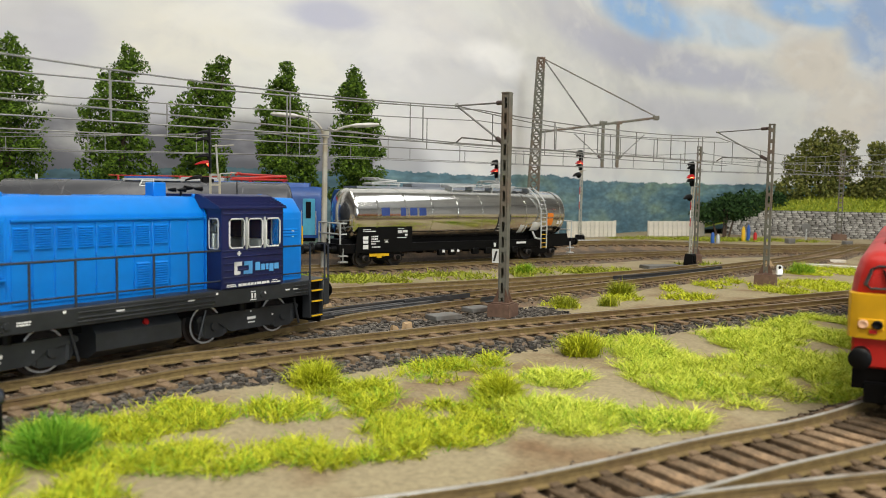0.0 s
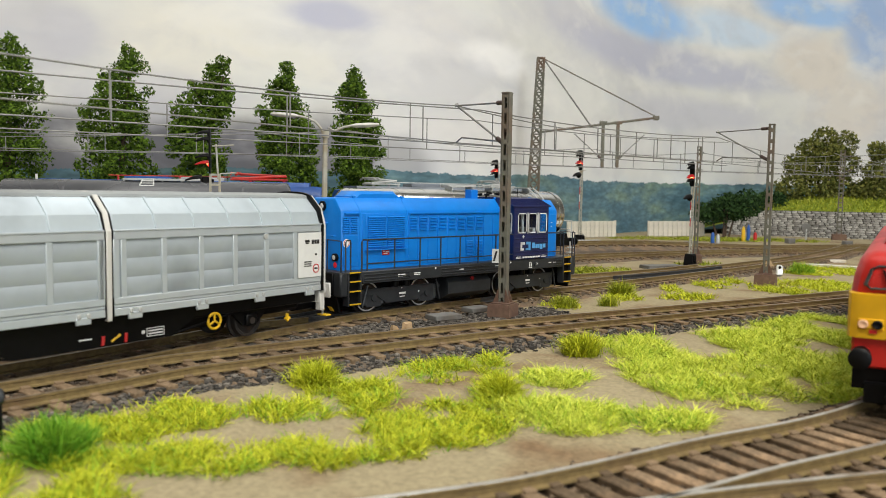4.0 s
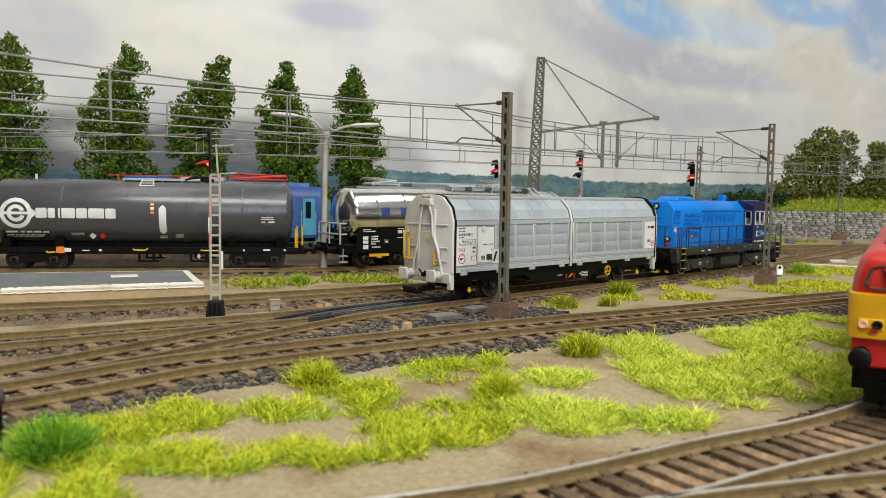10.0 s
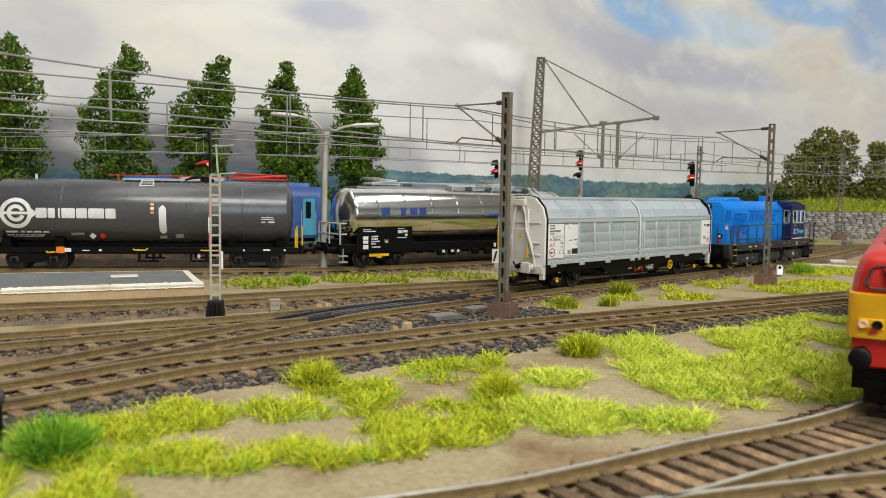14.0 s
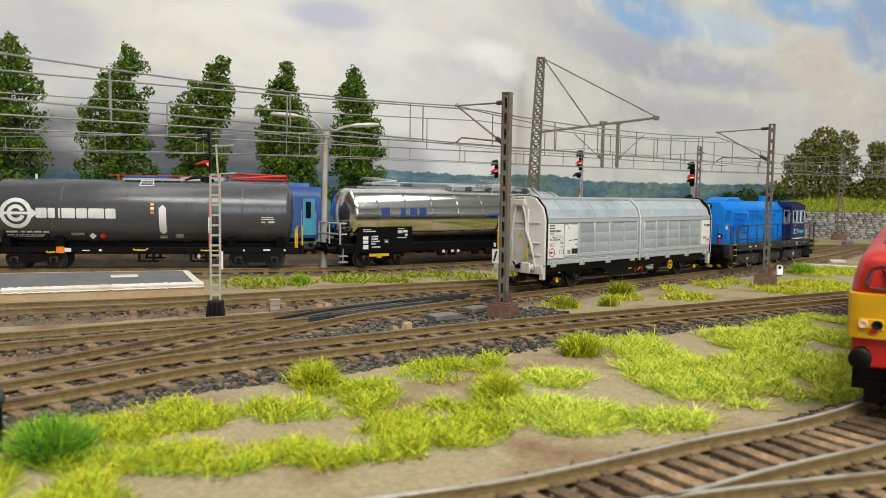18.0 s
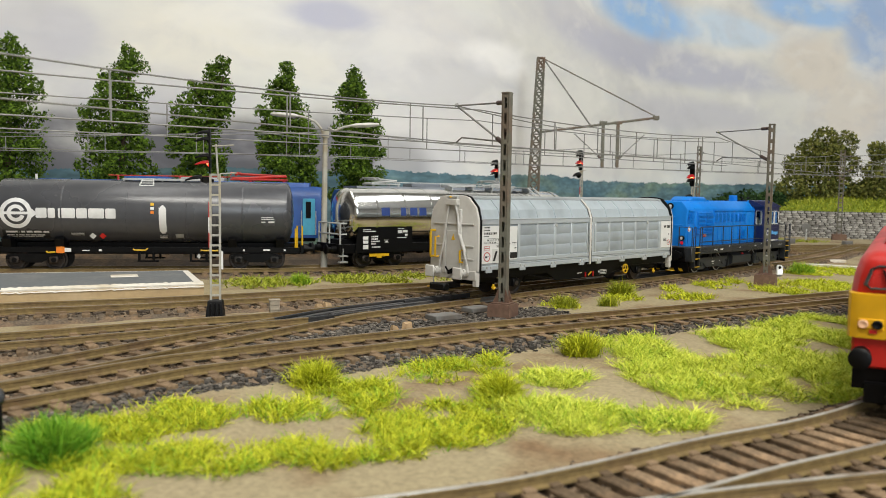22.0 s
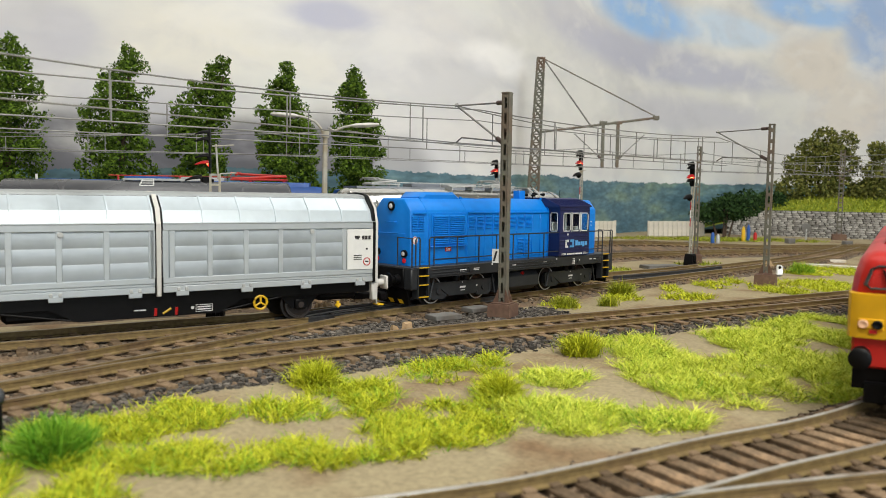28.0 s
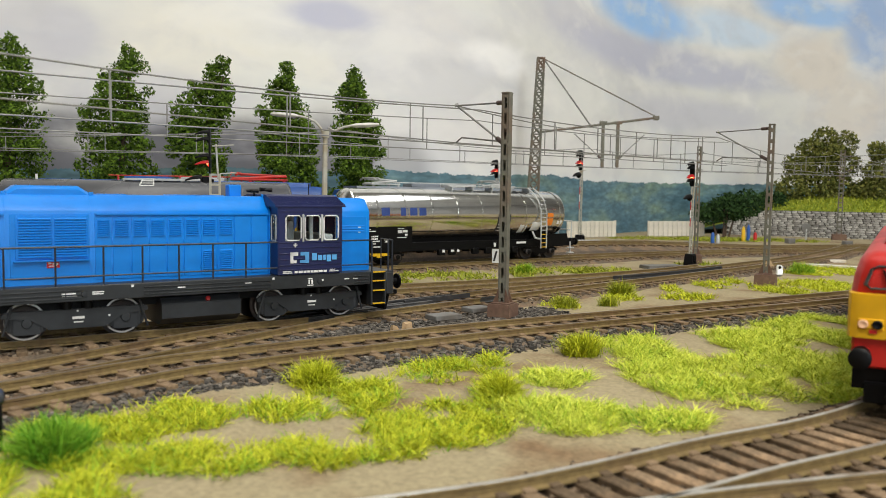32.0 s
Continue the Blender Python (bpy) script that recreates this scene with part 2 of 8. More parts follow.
# ---- tracks ----
def stone_material(name, dark, bright):
    """Broken stone: each piece has its own tone."""
    m = bpy.data.materials.new(name)
    m.use_nodes = True
    t, L = m.node_tree.nodes, m.node_tree.links
    p = t["Principled BSDF"]
    p.inputs["Roughness"].default_value, p.inputs["Specular IOR Level"].default_value = 0.85, 0.3
    g = t.new("ShaderNodeNewGeometry")
    r = t.new("ShaderNodeValToRGB")
    e = r.color_ramp.elements
    e[0].color, e[1].color = (*dark, 1), (*bright, 1)
    k = e.new(0.7)
    k.color = (*[d * 0.6 + b * 0.4 for d, b in zip(dark, bright)], 1)
    L.new(g.outputs["Random Per Island"], r.inputs["Fac"])
    L.new(r.outputs["Color"], p.inputs["Base Color"])
    return m


STONES_BROWN = stone_material("brown_broken_stone", (0.05, 0.036, 0.026), (0.30, 0.235, 0.165))
STONES_GREY = stone_material("grey_broken_stone", (0.03, 0.027, 0.024), (0.24, 0.212, 0.178))
STONES_DARK = stone_material("dark_broken_stone", (0.04, 0.03, 0.022), (0.24, 0.17, 0.11))
STONES_DUST = stone_material("dusty_brown_stone", (0.045, 0.03, 0.02), (0.34, 0.235, 0.15))
LOOSE = {BALLAST: STONES_BROWN, BALLAST_GREY: STONES_GREY, BALLAST_DARK: STONES_DARK}

SLEEPER_MESHES = {}


def sleeper_mesh(left, right, wood=None):
    """A wooden sleeper with its rail chairs; left and right are its ends from the track's centre, in mm."""
    wood = wood or SLEEPER
    key = (round(left), round(right), wood.name)
    if key not in SLEEPER_MESHES:
        b = Build().box(-1.5, 1.5, -key[1], key[0], -4.6, -2.35, 0.22)
        for y in (-8.75, 8.75):
            b.box(-1.15, 1.15, y - 1.9, y + 1.9, -2.5, -1.75, 0.2)
        SLEEPER_MESHES[key] = mesh_of("sleeper", b, wood, 30)
    return SLEEPER_MESHES[key]


def rail_rings(line, side, u0, u1, outline, step=5.0):
    rings = []
    for u in np.linspace(u0, u1, max(3, int((u1 - u0) / step))):
        p, h = line.at(u), line.heading(u)
        n = np.array([-math.sin(h), math.cos(h)])
        rings.append([(*(p + n * (side + y)), z) for y, z in outline])
    return rings


RAIL_SHAPE = [(-1.15, -2.35), (1.15, -2.35), (1.1, -2.0), (0.3, -1.75), (0.3, -0.75), (0.52, -0.6), (0.52, -0.1), (-0.52, -0.1), (-0.52, -0.6), (-0.3, -0.75), (-0.3, -1.75), (-1.1, -2.0)]
HEAD_SHAPE = [(-0.5, -0.12), (0.5, -0.12), (0.46, 0.0), (-0.46, 0.0)]
BED_SHAPE = [(-21, -6.4), (-15, -3.7), (-11.5, -3.15), (-6, -3.35), (0, -3.15), (6, -3.35), (11.5, -3.15), (15, -3.7), (21, -6.4)]
DEEP_BED = [(-21, -6.4), (-15, -3.7), (-11.5, -3.6), (-6, -3.9), (0, -3.7), (6, -3.9), (11.5, -3.6), (15, -3.7), (21, -6.4)]


def stones(line, u0, u1, count, inner, outer, seed, lo=0.5, hi=1.1, lift=0.0):
    """Loose ballast as small angular stones along a line, between the distances inner and outer from its centre."""
    rng = np.random.default_rng(seed)
    cube = np.array([(-1, -1, -1), (1, -1, -1), (1, 1, -1), (-1, 1, -1), (-1, -1, 1), (1, -1, 1), (1, 1, 1), (-1, 1, 1)], float)
    us, side = rng.uniform(u0, u1, count), rng.choice((-1, 1), count)
    off = side * np.clip(rng.uniform(inner, outer, count) + rng.normal(0, 0.9, count), 0, outer + 2.5)
    b, dice = Build(), random.Random(seed)
    quads = ((3, 2, 1, 0), (4, 5, 6, 7), (0, 1, 5, 4), (1, 2, 6, 5), (2, 3, 7, 6), (3, 0, 4, 7))
    for i in range(count):
        y = off[i]
        if abs(abs(y) - 8.75) < 1.5:
            y *= 0.8 if dice.random() < 0.5 else 1.22
        p, h = line.at(us[i]), line.heading(us[i])
        x0, y0 = p[0] - math.sin(h) * y, p[1] + math.cos(h) * y
        z0 = -3.35 if abs(y) < 12.5 else -3.0 - (abs(y) - 12.5) * 0.32
        s = dice.uniform(lo, hi)
        v = cube * rng.uniform(0.5, 1.0, (8, 3)) * s * rng.uniform(0.6, 1.0, 3)
        a = dice.uniform(0, 6.28)
        c, sn = math.cos(a), math.sin(a)
        v = np.c_[v[:, 0] * c - v[:, 1] * sn, v[:, 0] * sn + v[:, 1] * c, v[:, 2] * 0.8] + (x0, y0, max(z0 + lift, -5.4))
        b.add([tuple(q) for q in v], quads)
    return b


def distance_along_normal(line, other, u):
    """How far the other line lies to the left of this one, and None where it is far off."""
    p, h = line.at(u), line.heading(u)
    d = other.p - p
    along = d[:, 0] * math.cos(h) + d[:, 1] * math.sin(h)
    i = int(np.argmin(abs(along)))
    return None if abs(along[i]) > 12 else float(-d[i, 0] * math.sin(h) + d[i, 1] * math.cos(h))


def track(label, line, u0, u1, stone_count, stone_mat, seed, spacing=8.4, shares=(), yields=(), black=(), skip=None, half=17, rails=((-8.75, None, None), (8.75, None, None))):
    """A track: bed, loose stones, sleepers one by one, rails. shares: lines whose rails its long sleepers carry too; yields: lines that carry its sleepers."""
    t = thing("track", label, "track", kind="structure")
    deep = stone_mat is BALLAST_DARK
    part("ballast_bed", Build().loft(rail_rings(line, 0, u0, u1, DEEP_BED if deep else BED_SHAPE, 7), caps=False, closed=False), stone_mat if deep else BALLAST, t, smooth=0)
    st = part("loose_ballast", stones(line, u0, u1, int(stone_count * 0.62), 12, half, seed), LOOSE[stone_mat], t, "loose stones on the shoulders", smooth=0)
    st["kind"] = "stuff"
    st = part("loose_ballast", stones(line, u0, u1, int(stone_count * 0.55), 0, 12, seed + 40, 0.35, 0.8, -0.25 if deep else 0.0), LOOSE[stone_mat] if deep else STONES_DUST, t, "dusty stones between the sleepers", smooth=0)
    st["kind"] = "stuff"
    for side, a, b in rails:
        a, b = a or u0, b or u1
        cuts = sorted({a, b, *[c for s, c0, c1 in black if s * side > 0 for c in (c0, c1) if a < c < b]})
        for c0, c1 in zip(cuts[:-1], cuts[1:]):
            dark = any(s * side > 0 and k0 <= (c0 + c1) / 2 <= k1 for s, k0, k1 in black)
            r = part("rail", Build().loft(rail_rings(line, side, c0, c1, RAIL_SHAPE)), FROG if dark else RAIL, t, "black switch blade" if dark else "", smooth=25)
            part("rail_head", Build().loft(rail_rings(line, side, c0, c1, HEAD_SHAPE)), FROG if dark else RAIL_BRIGHT if deep else RAIL_TOP, r, smooth=25)
    rng = random.Random(seed)
    u = u0 + 3
    while u < u1 - 2:
        left = right = 15
        ok = True
        for o in yields:
            d = distance_along_normal(line, o, u)
            if d is not None and abs(d) < 21:
                ok = False
        for o in shares:
            d = distance_along_normal(line, o, u)
            if d is not None and abs(d) < 21:
                if d > 0:
                    left = 15 + 2 * round(d / 2)
                else:
                    right = 15 - 2 * round(d / 2)
        if ok:
            p = line.at(u)
            ob = new("sleeper", sleeper_mesh(left, right, SLEEPER_DARK if stone_mat is BALLAST_DARK else SLEEPER))
            ob.parent = t
            ob.matrix_basis = pose(p[0] * MM, p[1] * MM, rng.uniform(-0.1, 0.05) * MM, 0, 0, math.degrees(line.heading(u)) + rng.uniform(-1.5, 1.5))
        u += spacing
    return t


track("brown weathered main track with a turnout in grey ballast", LINE_DIVERGING, -300, 560, 6500, BALLAST, 3, shares=(LINE_STRAIGHT, LINE_MIDDLE), yields=(LINE_NEAR,), black=((1, -128, -14),), half=15)
track("brown weathered straight leg of the turnout", LINE_STRAIGHT, -330, -8, 3000, BALLAST, 4, yields=(LINE_DIVERGING,), black=((-1, -118, -8),), half=14)
track("straight brown track on dark grey ballast before the grass", LINE_NEAR, 15, LINE_NEAR.s[-1] - 5, 16000, BALLAST_GREY, 5, shares=(LINE_DIVERGING,), half=20)
track("brown track beside the low loading platform", LINE_MIDDLE, 20, LINE_MIDDLE.s[-1] - 4, 4000, BALLAST, 6, yields=(LINE_DIVERGING,), black=((-1, LINE_MIDDLE.s[-1] - 130, LINE_MIDDLE.s[-1]),), half=15)
track("brown track under the standing tank wagons", LINE_TANKS, 60, LINE_TANKS.s[-1] - 10, 2400, BALLAST, 7, half=15)
rear_track = track("rear track on a low embankment under the standing electric locomotives", LINE_BACK, 40, LINE_BACK.s[-1] - 10, 700, BALLAST, 8, spacing=11, half=14)
track("curved brown track with a branch at the layout's front edge", LINE_FRONT, 120, LINE_FRONT.s[-1] - 5, 8500, BALLAST_DARK, 9, spacing=5.6, shares=(LINE_FRONT_BRANCH,), half=20)
track("branching front track that leaves the curve", LINE_FRONT_BRANCH, 60, LINE_FRONT_BRANCH.s[-1] - 5, 2000, BALLAST_DARK, 10, spacing=5.6, yields=(LINE_FRONT,), half=14)

REAR_RISE = 7.0


def rise(x, y):
    """How far the rear track lies above the others, in mm: level on the left, down to theirs on the right."""
    k = max(0.0, min(1.0, (x - 130) / 220))
    return REAR_RISE * (1 - k * k * (3 - 2 * k))


# Dark stone here stands in for the shade under the tank wagons.
part("embankment", Build().loft(rail_rings(LINE_BACK, 0, 40, LINE_BACK.s[-1] - 10, [(-36, -7.5), (-21, -6.35), (21, -6.35), (36, -7.5)], 7), caps=False, closed=False), BALLAST_DARK, rear_track, "embankment in dark stone for the shade under the wagons", smooth=0)
for ob in list(rear_track.children_recursive):
    if ob.name.startswith("sleeper"):
        ob.location.z += rise(ob.location.x / MM, ob.location.y / MM) * MM
    else:
        for vert in ob.data.vertices:
            if vert.co.z > -6.8 * MM:
                vert.co.z += rise(vert.co.x / MM, vert.co.y / MM) * MM

LINE_GAP = Line([(-82, 226), (-55, 254), (-28, 281), (2, 297), (24, 318), (52, 338)])
patch_bed = thing("ballast_patch", "brown and grey ballast between two tracks", "ballast", kind="structure")
part("ballast_bed", Build().loft(rail_rings(LINE_GAP, 0, 2, LINE_GAP.s[-1] - 2, [(-13, -6.2), (-8, -3.9), (0, -3.6), (8, -3.9), (13, -6.2)], 7), caps=False, closed=False), BALLAST, patch_bed, smooth=0)
pst = part("loose_ballast", stones(LINE_GAP, 3, LINE_GAP.s[-1] - 3, 2600, 0, 10, 21), STONES_GREY, patch_bed, smooth=0)
pst["kind"] = "stuff"
frog = thing("frog_plate", "black frog casting inside the turnout", "frog", kind="structure")
for side, u0, u1 in ((5.4, -124, -62), (2.2, -104, -48)):
    part("frog_bar", Build().loft(rail_rings(LINE_DIVERGING, side, u0, u1, [(-1.3, -2.3), (1.3, -2.3), (1.1, -0.7), (-1.1, -0.7)])), FROG, frog, smooth=25)
for side, u0, u1 in ((-6.6, -112, -64), (6.9, -60, -18)):
    part("check_rail", Build().loft(rail_rings(LINE_DIVERGING, side, u0, u1, [(-0.5, -2.3), (0.5, -2.3), (0.45, -0.2), (-0.45, -0.2)])), RAIL if side < 0 else FROG, frog, smooth=25)

# ---- the backdrop: a sheet printed with clouds, and the wooded hills before it ----
BACK_CURVE = curve_through([(-1400, 690), (-700, 690), (-300, 705), (-20, 790), (170, 1010), (420, 1290), (900, 1520), (1800, 1640)], 20)


def painted_sky():
    """Clouds in warm white, lilac grey and a few blue gaps, as printed on the sheet; dark spots paint the trees' shade.
    """
    m = bpy.data.materials.new("printed_cloud_sky")
    m.use_nodes = True
    t, L = m.node_tree.nodes, m.node_tree.links
    p = t["Principled BSDF"]
    p.inputs["Roughness"].default_value = 0.9
    co = t.new("ShaderNodeTexCoord")

    def cloud(scale, offset, detail=6, stretch=2.2):
        mp = t.new("ShaderNodeMapping")
        mp.inputs["Location"].default_value = (offset, offset * 0.7, offset * 1.3)
        mp.inputs["Scale"].default_value = (scale, scale, scale * stretch)
        n = t.new("ShaderNodeTexNoise")
        n.inputs["Scale"].default_value, n.inputs["Detail"].default_value, n.inputs["Roughness"].default_value = 1.0, detail, 0.52
        n.inputs["Distortion"].default_value = 0.35
        L.new(co.outputs["Object"], mp.inputs["Vector"])
        L.new(mp.outputs["Vector"], n.inputs["Vector"])
        return n.outputs["Fac"]

    def ranged(value, a, b, c=0.0, d=1.0):
        r = t.new("ShaderNodeMapRange")
        r.interpolation_type = "SMOOTHSTEP"
        r.inputs["From Min"].default_value, r.inputs["From Max"].default_value = a, b
        r.inputs["To Min"].default_value, r.inputs["To Max"].default_value = c, d
        L.new(value, r.inputs["Value"])
        return r.outputs["Result"]

    def spot(x, y, z, radius, squash=1.0):
        """1 at a place on the sheet, 0 beyond the radius."""
        mp = t.new("ShaderNodeMapping")
        mp.vector_type = "POINT"
        mp.inputs["Location"].default_value = (-x * MM, -y * MM, -z * MM * squash)
        mp.inputs["Scale"].default_value = (1, 1, squash)
        ln = t.new("ShaderNodeVectorMath")
        ln.operation = "LENGTH"
        L.new(co.outputs["Object"], mp.inputs["Vector"])
        L.new(mp.outputs["Vector"], ln.inputs[0])
        return ranged(ln.outputs["Value"], 0.0, radius * MM, 1.0, 0.0)

    def times(a, b):
        k = t.new("ShaderNodeMath")
        k.operation = "MULTIPLY"
        L.new(a, k.inputs[0])
        if isinstance(b, float):
            k.inputs[1].default_value = b
        else:
            L.new(b, k.inputs[1])
        return k.outputs["Value"]

    def layer(under, colour, fac):
        x = t.new("ShaderNodeMix")
        x.data_type = "RGBA"
        if isinstance(under, tuple):
            x.inputs["A"].default_value = (*under, 1)
        else:
            L.new(under, x.inputs["A"])
        x.inputs["B"].default_value = (*colour, 1)
        L.new(fac, x.inputs["Factor"])
        return x.outputs["Result"]

    def soft_edge(value, rough):
        """A spot whose rim is torn by a cloud pattern."""
        k = t.new("ShaderNodeMath")
        k.operation = "MULTIPLY_ADD"
        L.new(rough, k.inputs[0])
        k.inputs[1].default_value = 0.75
        L.new(value, k.inputs[2])
        return ranged(k.outputs["Value"], 0.42, 1.1)

    c = layer((0.73, 0.725, 0.695), (0.62, 0.615, 0.64), times(ranged(cloud(5, 0.3), 0.42, 0.66), 0.7))
    c = layer(c, (0.81, 0.80, 0.765), times(ranged(cloud(7, 4.1), 0.5, 0.7), 0.7))
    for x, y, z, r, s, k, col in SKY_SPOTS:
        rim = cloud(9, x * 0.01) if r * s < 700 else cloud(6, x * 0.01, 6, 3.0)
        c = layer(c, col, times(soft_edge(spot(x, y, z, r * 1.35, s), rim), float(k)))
    c = layer(c, (0.55, 0.55, 0.60), times(ranged(cloud(12, 1.7, 6, 1.5), 0.5, 0.68), 0.3))
    c = layer(c, (0.85, 0.835, 0.80), times(ranged(cloud(10, 7.3, 6, 1.7), 0.5, 0.66), 0.35))
    fine = cloud(26, 2.2, 7, 1.6)
    c = layer(c, (0.58, 0.585, 0.625), times(ranged(fine, 0.5, 0.8), 0.14))
    L.new(c, p.inputs["Base Color"])
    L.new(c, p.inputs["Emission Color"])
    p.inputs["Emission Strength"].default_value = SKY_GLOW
    return m


# The printed sheet glows faintly by itself to set the sky's brightness.
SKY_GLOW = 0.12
SKY_BLUE, BLUE_GREY, ICE = (0.33, 0.54, 0.86), (0.28, 0.44, 0.74), (0.60, 0.71, 0.84)
LILAC, LILAC_PALE, PINK = (0.49, 0.50, 0.62), (0.58, 0.575, 0.63), (0.71, 0.69, 0.68)
# The dark grey paints the trees' shade on the sheet and grey cloud bottoms.
CREAM, WHITE_CLOUD, PEACH, SHADE_GREY = (0.81, 0.78, 0.70), (0.88, 0.87, 0.86), (0.74, 0.68, 0.61), (0.15, 0.15, 0.17)
SKY_SPOTS = [(-358, 698, 179, 52, 1.2, 0.6, LILAC_PALE), (-232, 716, 174, 82, 1.5, 0.9, CREAM), (-330, 701, 180, 33, 1.1, 0.5, LILAC_PALE), (-105, 748, 209, 58, 3.5, 0.9, LILAC),
             (-140, 737, 159, 62, 2.0, 0.6, CREAM), (-17, 792, 214, 73, 1.9, 0.6, PINK), (55, 860, 190, 77, 3.3, 1, WHITE_CLOUD), (284, 1158, 308, 207, 4.8, 1, SKY_BLUE),
             (152, 989, 265, 81, 3.0, 0.6, LILAC_PALE), (463, 1320, 319, 162, 4.5, 0.9, ICE), (638, 1425, 383, 172, 4.4, 0.9, SKY_BLUE), (781, 1484, 373, 81, 0.7, 0.8, BLUE_GREY),
             (335, 1217, 246, 378, 10.0, 0.8, LILAC), (657, 1434, 281, 115, 1.9, 0.9, PEACH), (740, 1469, 206, 125, 1.7, 0.7, PEACH), (387, 1265, 175, 262, 7.4, 0.8, LILAC_PALE),
             (149, 985, 109, 412, 14.9, 0.7, PINK), (524, 1360, 134, 211, 5.5, 0.8, PINK), (-380, 696, 61, 62, 1.1, 1, SHADE_GREY), (-332, 701, 69, 57, 1.0, 0.9, SHADE_GREY),
             (-247, 713, 71, 73, 1.3, 1, SHADE_GREY), (-184, 726, 70, 60, 1.1, 1, SHADE_GREY), (-115, 745, 72, 59, 1.1, 0.9, SHADE_GREY), (-53, 771, 74, 54, 1.8, 0.5, SHADE_GREY),
             (-265, 710, 128, 96, 3.2, 0.6, LILAC_PALE)]
bk = [[(x, y, -9), (x, y, 1000)] for x, y in BACK_CURVE]
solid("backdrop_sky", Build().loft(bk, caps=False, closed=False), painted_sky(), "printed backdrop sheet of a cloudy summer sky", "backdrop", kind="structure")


def painted_wood():
    """A printed far wood: tree tops in green, bluer with distance."""
    m = bpy.data.materials.new("printed_far_wood")
    m.use_nodes = True
    t, L = m.node_tree.nodes, m.node_tree.links
    p = t["Principled BSDF"]
    p.inputs["Roughness"].default_value = 0.9
    co = t.new("ShaderNodeTexCoord")
    v = t.new("ShaderNodeTexVoronoi")
    v.inputs["Scale"].default_value = 95
    n = t.new("ShaderNodeTexNoise")
    n.inputs["Scale"].default_value, n.inputs["Detail"].default_value = 22, 6
    n2 = t.new("ShaderNodeTexNoise")
    n2.inputs["Scale"].default_value, n2.inputs["Detail"].default_value = 190, 4
    flat = t.new("ShaderNodeMapping")
    flat.inputs["Scale"].default_value = (0.6, 0.6, 1.7)
    L.new(co.outputs["Object"], flat.inputs["Vector"])
    for q in (v, n, n2):
        L.new(flat.outputs["Vector"], q.inputs["Vector"])
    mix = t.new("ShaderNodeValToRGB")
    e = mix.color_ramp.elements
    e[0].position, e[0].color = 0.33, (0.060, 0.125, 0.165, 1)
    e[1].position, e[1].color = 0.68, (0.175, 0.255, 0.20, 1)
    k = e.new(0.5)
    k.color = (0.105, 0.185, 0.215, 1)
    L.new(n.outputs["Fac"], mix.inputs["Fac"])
    sc = t.new("ShaderNodeMath")
    sc.operation = "MULTIPLY_ADD"
    L.new(v.outputs["Distance"], sc.inputs[0])
    sc.inputs[1].default_value, sc.inputs[2].default_value = -0.55, 1.25
    sc2 = t.new("ShaderNodeMath")
    sc2.operation = "MULTIPLY_ADD"
    L.new(n2.outputs["Fac"], sc2.inputs[0])
    sc2.inputs[1].default_value, sc2.inputs[2].default_value = 0.9, 0.55
    mu = t.new("ShaderNodeMath")
    mu.operation = "MULTIPLY"
    L.new(sc.outputs["Value"], mu.inputs[0])
    L.new(sc2.outputs["Value"], mu.inputs[1])
    out = t.new("ShaderNodeVectorMath")
    out.operation = "SCALE"
    L.new(mix.outputs["Color"], out.inputs[0])
    L.new(mu.outputs["Value"], out.inputs["Scale"])
    L.new(out.outputs["Vector"], p.inputs["Base Color"])
    # Added glow: the print gives off a little light to look brighter.
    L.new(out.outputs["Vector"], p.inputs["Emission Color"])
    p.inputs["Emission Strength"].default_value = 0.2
    return m


def wood_edge():
    """The far wood's uneven skyline, a strip in front of the sky sheet."""
    rng, rings = random.Random(5), []
    fine = curve_through(BACK_CURVE[::6], 60)
    for i, (x, y) in enumerate(fine):
        d = Vector((x - 60, y, 0)).normalized()
        top = 45.7 + y * (37 - 13 * max(0, min(1, (x - 60) / 160))) / 1400 + 4 * noise.noise(Vector((x / 130, y / 130, 0))) + 2.5 * noise.noise(Vector((x / 17, y / 17, 5))) + rng.uniform(-0.9, 0.9)
        top += 5 * max(0, min(1, (x - 250) / 150)) * noise.noise(Vector((x / 60, 2, 2)))
        q = Vector((x, y, 0)) - d * 9
        rings.append([(q.x, q.y, -7), (q.x, q.y, top)])
    return Build().loft(rings, caps=False, closed=False)


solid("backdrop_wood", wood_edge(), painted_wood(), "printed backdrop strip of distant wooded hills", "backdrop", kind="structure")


# ---- vehicles ----
WHEEL_STEEL = surface("bright_wheel_rim", (0.78, 0.77, 0.75), 0.45, metal=0.2, var=0.08, size=1.5, bump=0.05)
DARK_STEEL = surface("dark_wheel_steel", (0.03, 0.028, 0.027), 0.55, metal=0.3, var=0.2, size=1.5, bump=0.1, other=(0.06, 0.04, 0.03), amount=0.5)
WHITE_MARK = surface("white_marking", (0.78, 0.78, 0.77), 0.5, var=0.02, bump=0)
BLACK_MARK = surface("black_marking", (0.02, 0.02, 0.02), 0.5, var=0.02, bump=0)
SKY_MARK = surface("light_blue_marking", (0.10, 0.36, 0.72), 0.45, var=0.02, bump=0)
ORANGE = surface("orange_paint", (0.80, 0.22, 0.02), 0.45, var=0.04, bump=0)
RAIL_IRON = surface("handrail_dark_iron", (0.02, 0.025, 0.035), 0.45, var=0.1, bump=0)
END_GREY = surface("wagon_end_light_grey", (0.60, 0.585, 0.55), 0.5, var=0.04, size=2.5, bump=0.03, other=(0.52, 0.50, 0.46), amount=0.4)
